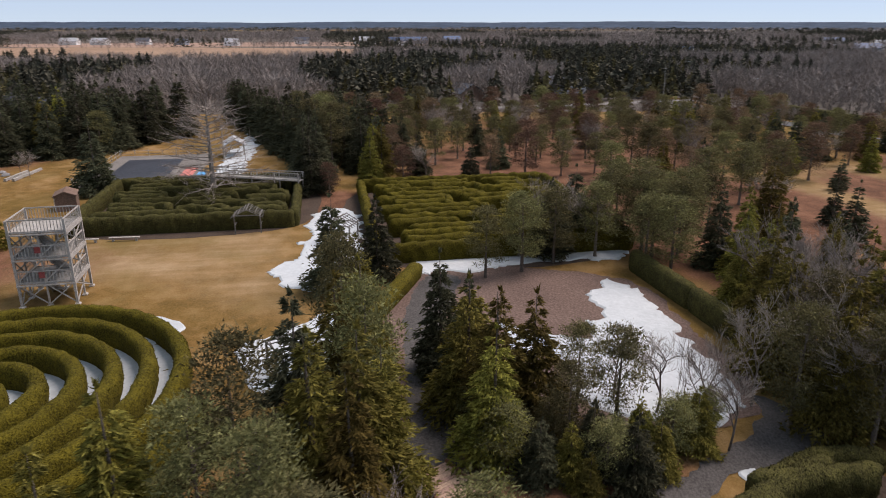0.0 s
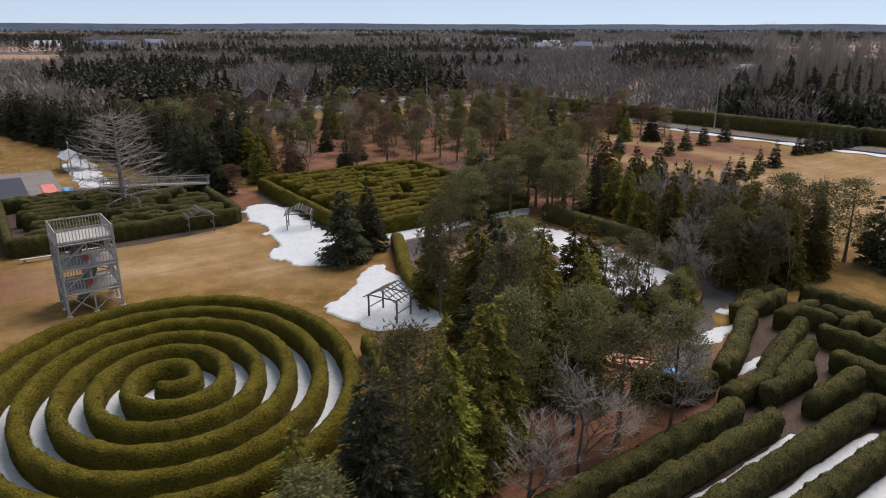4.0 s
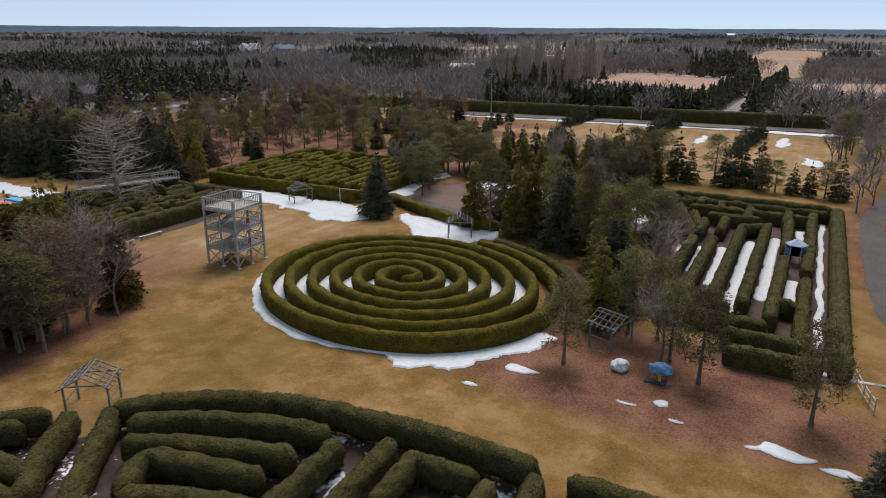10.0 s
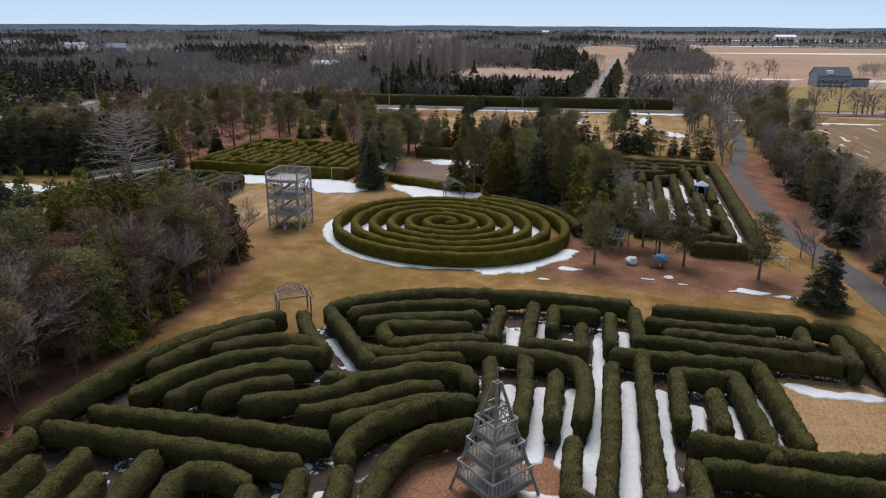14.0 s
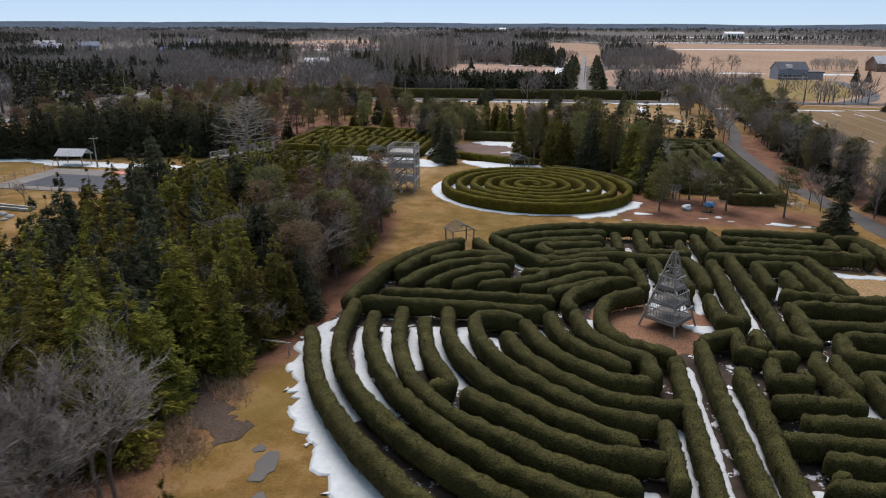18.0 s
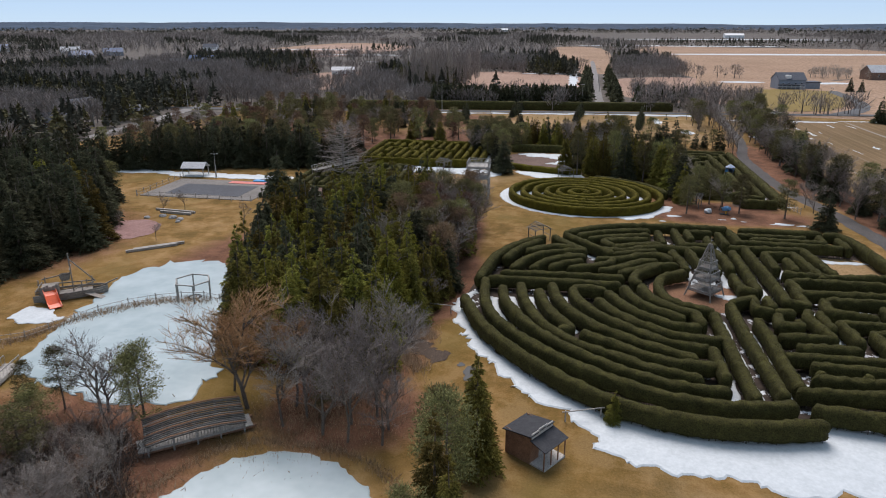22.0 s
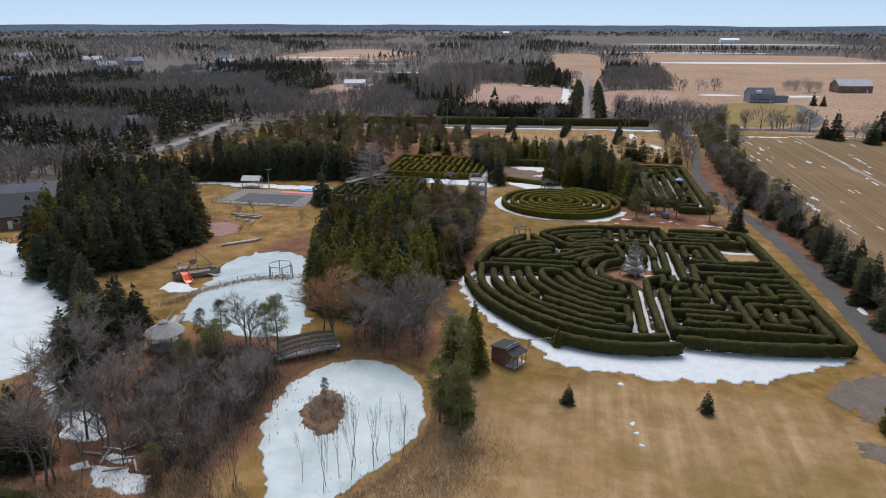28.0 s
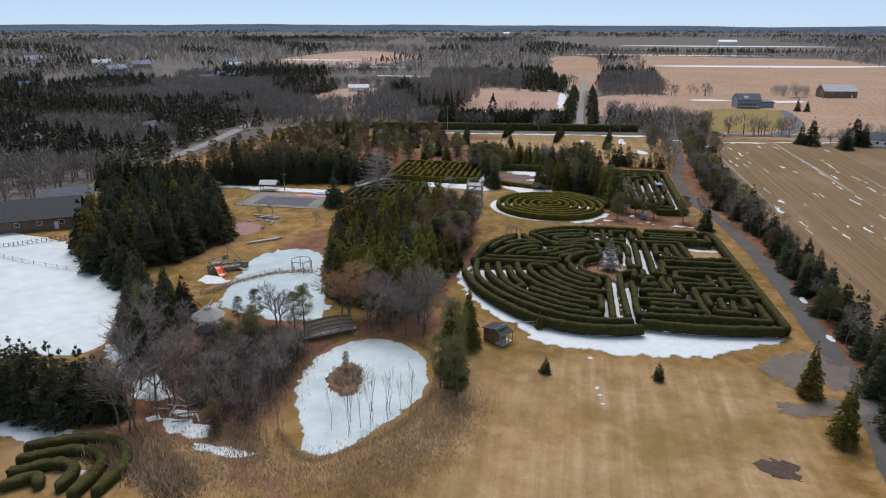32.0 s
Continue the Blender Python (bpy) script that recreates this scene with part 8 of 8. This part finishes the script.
for i, (x, y, w, d, h, rh, wm, rm, lab, t) in enumerate((
        (158, 342, 24, 13, 5, 4.2, BROWN_WALL, TIN, "old grey barn with a pale tin roof", 10),
        (102, 116, 11, 8, 3.4, 2.6, WHITE, DARK_ROOF, "white bungalow with a dark grey roof", -20),
        (-208, 318, 16, 8, 3.2, 2.2, WHITE, TIN, "white bungalow beyond the road", 10),
        (-364, 400, 22, 10, 4.5, 4, GREY_WALL, BLUE_ROOF, "farmhouse with a blue metal roof", 15),
        (-378, 384, 12, 8, 3.5, 2.8, WHITE, DARK_ROOF, "white outbuilding of the farm", 15),
        (-462, 255, 12, 9, 5, 4, WHITE, BLUE_ROOF, "white house with a dark blue roof", 30),
        (-448, 262, 10, 8, 4, 3, WHITE, BLUE_ROOF, "white annex with a blue roof", 30),
        (-218, 82, 9, 8, 2.4, 2.0, BROWN_WALL, DARK_ROOF, "low grey-roofed house among trees", 50),
        (-222, 46, 11, 9, 3, 2.6, BROWN_WALL, DARK_ROOF, "low house with a weathered roof", 20),
        (-286, 138, 11, 9, 3, 2.4, BROWN_WALL, DARK_ROOF, "brown house among conifers", 30),
        (-275, 36, 16, 9, 3.4, 2.8, BROWN_WALL, DARK_ROOF, "dark-roofed house behind the spruces", 85),
        (-246, 88, 13, 9, 3.2, 2.6, BROWN_WALL, DARK_ROOF, "dark-roofed cottage behind the spruces", 80),
        (-298, 62, 18, 10, 3.4, 3, GREY_WALL, DARK_ROOF, "grey house behind the wood", 60),
        (-557, 548, 20, 11, 4.5, 4, GREY_WALL, BLUE_ROOF, "distant house with a blue roof", 40),
        (-860, 92, 26, 12, 5, 4, WHITE, BLUE_ROOF, "distant white farm shed", 80), (-900, 120, 34, 14, 5, 4, GREY_WALL, BLUE_ROOF, "distant blue farm building", 95),
        (-930, 60, 26, 12, 5, 4, WHITE, TIN, "distant white house on the rise", 70), (-900, 170, 22, 12, 6, 4, GREY_WALL, BLUE_ROOF, "distant blue-roofed house on the rise", 100), (-935, -300, 22, 11, 4.5, 4, WHITE, TIN, "distant white bungalow by the fields", 80), (-925, -262, 20, 11, 4.5, 4, WHITE, TIN, "distant pale farm building", 75),
        (-940, -215, 16, 10, 4, 4, WHITE, DARK_ROOF, "distant white house with a dark roof", 85), (-915, -165, 14, 10, 4, 3.5, GREY_WALL, DARK_ROOF, "distant grey house by the fields", 70), (-930, -20, 18, 10, 4.5, 4, WHITE, DARK_ROOF, "distant white house at the field edge", 90),
        (-865, -100, 16, 10, 4.5, 4, WHITE, TIN, "distant white barn by a field", 80), (-770, 620, 22, 12, 5, 4, WHITE, BLUE_ROOF, "distant white house by the wood", 60), (-530, 460, 20, 12, 5, 4, GREY_WALL, BLUE_ROOF, "grey-blue farmhouse by the wood", 60),
        (330, 1650, 44, 20, 7, 4, WHITE, WHITE, "large white building on the plain", 5), (-330, 2700, 30, 20, 8, 5, WHITE, WHITE, "distant white shed on the plain", 10),
        (-520, 700, 18, 11, 5, 4, WHITE, DARK_ROOF, "distant pale house among bare trees", 10), (-620, 560, 20, 11, 5, 4, WHITE, TIN, "distant pale cottage among bare trees", 30), (-440, 560, 16, 10, 4, 3, WHITE, TIN, "distant white cottage by the wood", 10))):
    small_house("house" if "barn" not in lab else "barn", x, y, w, d, h, rh, wm, rm, lab, t, 3, 0.5, "house" if "barn" not in lab else "barn")


def pole(x, y, high, label="grey wooden utility pole"):
    p = thing("utility_pole", x, y, 0, label + " beside the road", "pole", "utility poles")
    part("shaft", trunk_mesh(high, 0.19, np.random.default_rng(1), 8, 0.0), WOOD, p)
    part("cross_arm", beam_bm((-1.0, 0, high - 0.7), (1.0, 0, high - 0.7), 0.12), WOOD, p)
    part("insulator", box(bmesh.new(), 0.85, 0, high - 0.55, 0.1, 0.1, 0.22), WHITE, p)


for x, y, h in ((-99, 124, 13), (-40, 140, 11), (-18, 152, 11), (-165, 112, 11), (-210, 110, 11), (-213, 52, 11), (-250, 140, 11), (-128, -18, 6.5), (60, 142, 11), (-30, 220, 10), (-29, 270, 10)):
    pole(x, y, h)

# car on the road, and a red car by the bungalow
def car(x, y, turn, paint, label):
    c = thing("car", x, y, 0.05, label, "car", turn=turn)
    b = box(bmesh.new(), 0, 0, 0.72, 4.4, 1.78, 0.62)
    bmesh.ops.bevel(b, geom=b.edges[:], offset=0.16, segments=2, affect="EDGES")
    part("body", b, paint, c)
    k = box(bmesh.new(), -0.2, 0, 1.25, 2.5, 1.55, 0.56)
    bmesh.ops.bevel(k, geom=k.edges[:], offset=0.22, segments=2, affect="EDGES")
    part("cabin_glass", k, GLASS, c, "dark glazed cabin")
    part("car_roof", box(bmesh.new(), -0.25, 0, 1.53, 1.7, 1.3, 0.06, None, 0.02), paint, c)
    for sx in (-1.35, 1.35):
        for sy in (-0.85, 0.85):
            w = bmesh.new()
            bmesh.ops.create_cone(w, cap_ends=True, segments=14, radius1=0.33, radius2=0.33, depth=0.22, matrix=pose(sx, sy, 0.33, 90, 0, 0))
            part("wheel", w, BLACK_ROOF, c, "black tyre")


car(38, 133.9, 5, WHITE, "small white car on the country road")
car(-204, 306, 40, RED, "red car parked by the bungalow")

# small things
lump = bmesh.new()
bmesh.ops.create_icosphere(lump, subdivisions=3, radius=0.75)
for v in lump.verts:
    v.co *= 1 + 0.28 * noise.noise(v.co * 2.2)
    v.co.z = v.co.z * 0.75 + 0.35
lo = part("snow_lump", lump, SNOW)
lo.location = (-16.4, -29.6, 0)
tagged(lo, "rounded lump of old dirty snow", "snow")
TARP = varied("blue_tarp", (0.05, 0.13, 0.24), (0.09, 0.21, 0.36), (0.16, 0.30, 0.46), 2, 9, 0.6, 0.5, 0.05)
YELLOW = varied("yellow_plastic", (0.45, 0.22, 0.02), (0.60, 0.32, 0.03), (0.68, 0.40, 0.05), 2, 9, 0.5, 0)
RD = thing("spring_rider", -13.2, -30.2, 0, "spring rider wrapped in a crumpled blue tarp", "play rider")
tb = bmesh.new()
bmesh.ops.create_icosphere(tb, subdivisions=3, radius=0.7)
for v in tb.verts:
    v.co *= 1 + 0.35 * noise.noise(v.co * 3.1 + Vector((4, 0, 0)))
    v.co = Vector((v.co.x * 1.25, v.co.y * 0.8, v.co.z * 0.7 + 1.15))
part("tarp", tb, TARP, RD)
part("spring", beam_bm((0, 0, 0), (0, 0, 0.7), 0.22), YELLOW, RD, "yellow spring post")
part("base_plate", box(bmesh.new(), -0.3, -0.1, 0.06, 1.6, 0.9, 0.12, None, 0.03), BLACK_ROOF, RD)
LG = thing("lane_kiosk", -5.4, 6.2, 0, "small kiosk with a faded blue peaked roof", "kiosk")
BLUE_GREY = varied("faded_blue_roof", (0.18, 0.23, 0.33), (0.27, 0.33, 0.45), (0.38, 0.44, 0.55), 1, 8, 0.6, 0.1)
part("roof", cone_ring(1.25, 2.4, 0.05, 3.1, 6), BLUE_GREY, LG, "faded blue peaked roof")
for k in range(6):
    a = math.pi * k / 3
    part("post", beam_bm((1.1 * math.cos(a), 1.1 * math.sin(a), 0), (1.1 * math.cos(a), 1.1 * math.sin(a), 2.55), 0.1), WOOD, LG)
part("panel", cone_ring(1.05, 1.9, 1.05, 1.2, 6, 0.04), BLUE, LG, "blue side panel")
BRL = thing("water_barrel", -22.4, 7.2, 0, "bright blue plastic barrel by the path", "barrel")
bb = bmesh.new()
bmesh.ops.create_cone(bb, cap_ends=True, segments=20, radius1=0.52, radius2=0.52, depth=1.2, matrix=pose(0, 0, 0.62, 0, 0, 0))
bmesh.ops.bevel(bb, geom=[e for e in bb.edges if abs(e.verts[0].co.z - e.verts[1].co.z) < 0.01], offset=0.09, segments=2, affect="EDGES")
part("body", bb, BLUE, BRL)
part("lid", cone_ring(0.36, 1.25, 0.02, 1.27, 16, 0.04), BLUE, BRL)
WK = thing("boardwalk", -28.2, 6.6, 0, "tan plank boardwalk with low red-brown kerbs", "boardwalk", turn=28)
PLANK = varied("tan_plank", (0.30, 0.19, 0.13), (0.42, 0.28, 0.20), (0.52, 0.36, 0.27), 1.2, 12, 0.85, 0.2, 0.01, 0.15)
for k in range(22):
    part("plank", box(bmesh.new(), -3.7 + k * 0.35, 0, 0.16, 0.33, 2.3, 0.06), PLANK, WK)
for s in (-1.2, 1.2):
    part("kerb", beam_bm((-3.9, s, 0.3), (3.9, s, 0.3), 0.14), WOOD_BROWN, WK)
    for k in range(5):
        part("kerb_post", beam_bm((-3.6 + 1.8 * k, s, 0), (-3.6 + 1.8 * k, s, 0.5), 0.14), WOOD_BROWN, WK)
RED_PAINT = varied("red_paint", (0.20, 0.018, 0.016), (0.34, 0.030, 0.026), (0.45, 0.050, 0.040), 2, 12, 0.6, 0)
rr = thing("red_railing", -25.6, 7.3, 0, "low red-painted rail at the end of the boardwalk", "railing", turn=42)
for z in (0.35, 0.75):
    part("rail", beam_bm((-1.8, 0, z), (1.8, 0, z), 0.1), RED_PAINT, rr)
for x in (-1.7, -0.6, 0.6, 1.7):
    part("post", beam_bm((x, 0, 0), (x, 0, 0.9), 0.12), RED_PAINT, rr)
post_fence("white_fence", [(-0.2, -21.5), (0.6, -25.4), (1.2, -27.6)], "bleached pole fence at the end of the lane maze", 1.8, 1.3, 3, CONCRETE)
for i, (x, y, t, n) in enumerate(((-110.8, -69.4, 40, 8), (-111.4, -70.6, 40, 8), (-120.5, -48.4, -6, 9), (-119.6, -49.8, -6, 7))):
    lg = thing("log_beam", x, y, 0, "long grey log beam on the play lawn", "log", "log beams", "", t)
    part("trunk", beam_bm((-n / 2, 0, 0.24), (n / 2, 0, 0.24), 0.4), WOOD, lg)
    for s in (-0.4, 0.4):
        part("rest", box(bmesh.new(), s * n, 0, 0.05, 0.3, 0.7, 0.14), WOOD_BROWN, lg)
sheet("play_court", [(-126, -66), (-128, -58), (-122, -55), (-117, -59), (-118, -66)], 0.03, varied("pink_rubber", (0.16, 0.085, 0.075), (0.22, 0.125, 0.110), (0.28, 0.175, 0.155), 0.4, 5, 0.9, 0), "faded pink rubber play court", "court", 0.3, 0.0, 1.0)
for i, (x, y, r) in enumerate(((-121, -52, 0.7), (-118.5, -52.8, 0.8), (-116.5, -53.6, 0.7), (-123.4, -53.5, 0.6), (-116, -55, 0.5))):
    st = bmesh.new()
    bmesh.ops.create_icosphere(st, subdivisions=2, radius=r)
    for v in st.verts:
        v.co *= 1 + 0.3 * noise.noise(v.co * 1.6 + Vector((i, 0, 0)))
        v.co.z *= 0.6
    so = part("boulder", st, SHINGLE)
    so.location = (x, y, 0.15 * r)
    tagged(so, "grey boulder on the play lawn", "boulder", "boulders by the court")
sheet("mud_patch", [(-8.6, -144.4), (-6.4, -143.4), (-4.3, -144.2), (-4.5, -146.8), (-7.2, -147.2), (-8.9, -146)], 0.02, MUD, "dark burnt patch in the grass", "ground", 0.9, 0.0, 0.5)
sheet("track", [(-101, -153.2), (-94, -151.2), (-88.2, -150), (-82.3, -152.4), (-76.9, -153.6), (-71.5, -158), (-66, -161.5), (-60, -166), (-63, -167.5), (-69, -162.6), (-74, -159.4), (-78, -156), (-84, -154.4), (-90, -152.8), (-95, -153.6), (-101, -155.4)], 0.018, RUST_EARTH, "wet red-brown muddy ditch path", "track", 0.7, 0.0, 0.8)
sheet("gravel_walk", [(-70.5, -86.2), (-66.6, -88.4), (-62.7, -93.6), (-58.9, -97.0), (-56.4, -99.2), (-57.2, -101), (-60.7, -98.6), (-65.2, -93.8), (-69.6, -89)], 0.02, MUD, "dark wet path out of the grove", "path", 0.8, 0.0, 0.5)
PUDDLE = shader("puddle_water", 0.12, 0.5)[0]
PUDDLE.node_tree.nodes["Principled BSDF"].inputs["Base Color"].default_value = (0.085, 0.075, 0.060, 1)
for i, (x, y, a, b) in enumerate(((-53.4, -102.6, 0.9, 1.3), (-52.4, -106.6, 0.6, 1.5), (-54.6, -101.0, 0.5, 0.6))):
    sheet("puddle", [(x + a * math.cos(k) * (1 + 0.3 * math.sin(3 * k + i)), y + b * math.sin(k)) for k in np.linspace(0, 5.7, 9)], 0.02, PUDDLE, "shallow puddle of melt water on the grass", "puddle", 0.3, 0.0, 0.4, seed=500 + i)
m5 = thing("hedge_maze", -95, -163, 0, "small curled hedge maze at the ditch", "hedge maze")
m5.matrix_world = Matrix()
add_hedges(m5, HEDGE_DARK, [[(-103, -160.5), (-97, -157.2), (-91, -157.4), (-88, -161), (-88, -167)], [(-102, -163), (-96.6, -159.8), (-92, -160.2), (-90.4, -163), (-90.4, -168)], [(-101, -165.6), (-96.6, -162.6), (-93.4, -163.2), (-92.8, -167)], [(-100, -168), (-97, -165.4), (-95.4, -167)]], 1.35, 1.4, True, 90, 0.0, 1.5)

for i, q in enumerate(([(-112.7, -130.7), (-103.2, -132.5), (-93.4, -143.7), (-101.6, -141.8)], [(-89.5, -149.8), (-84.8, -149.5), (-81.6, -152.7), (-86.1, -153.1)])):
    sheet("snow_patch", q, 0.05, SNOW, SNOW_LABEL, "snow", 0.5, 0.06, 0.6, "stuff", 210 + i)
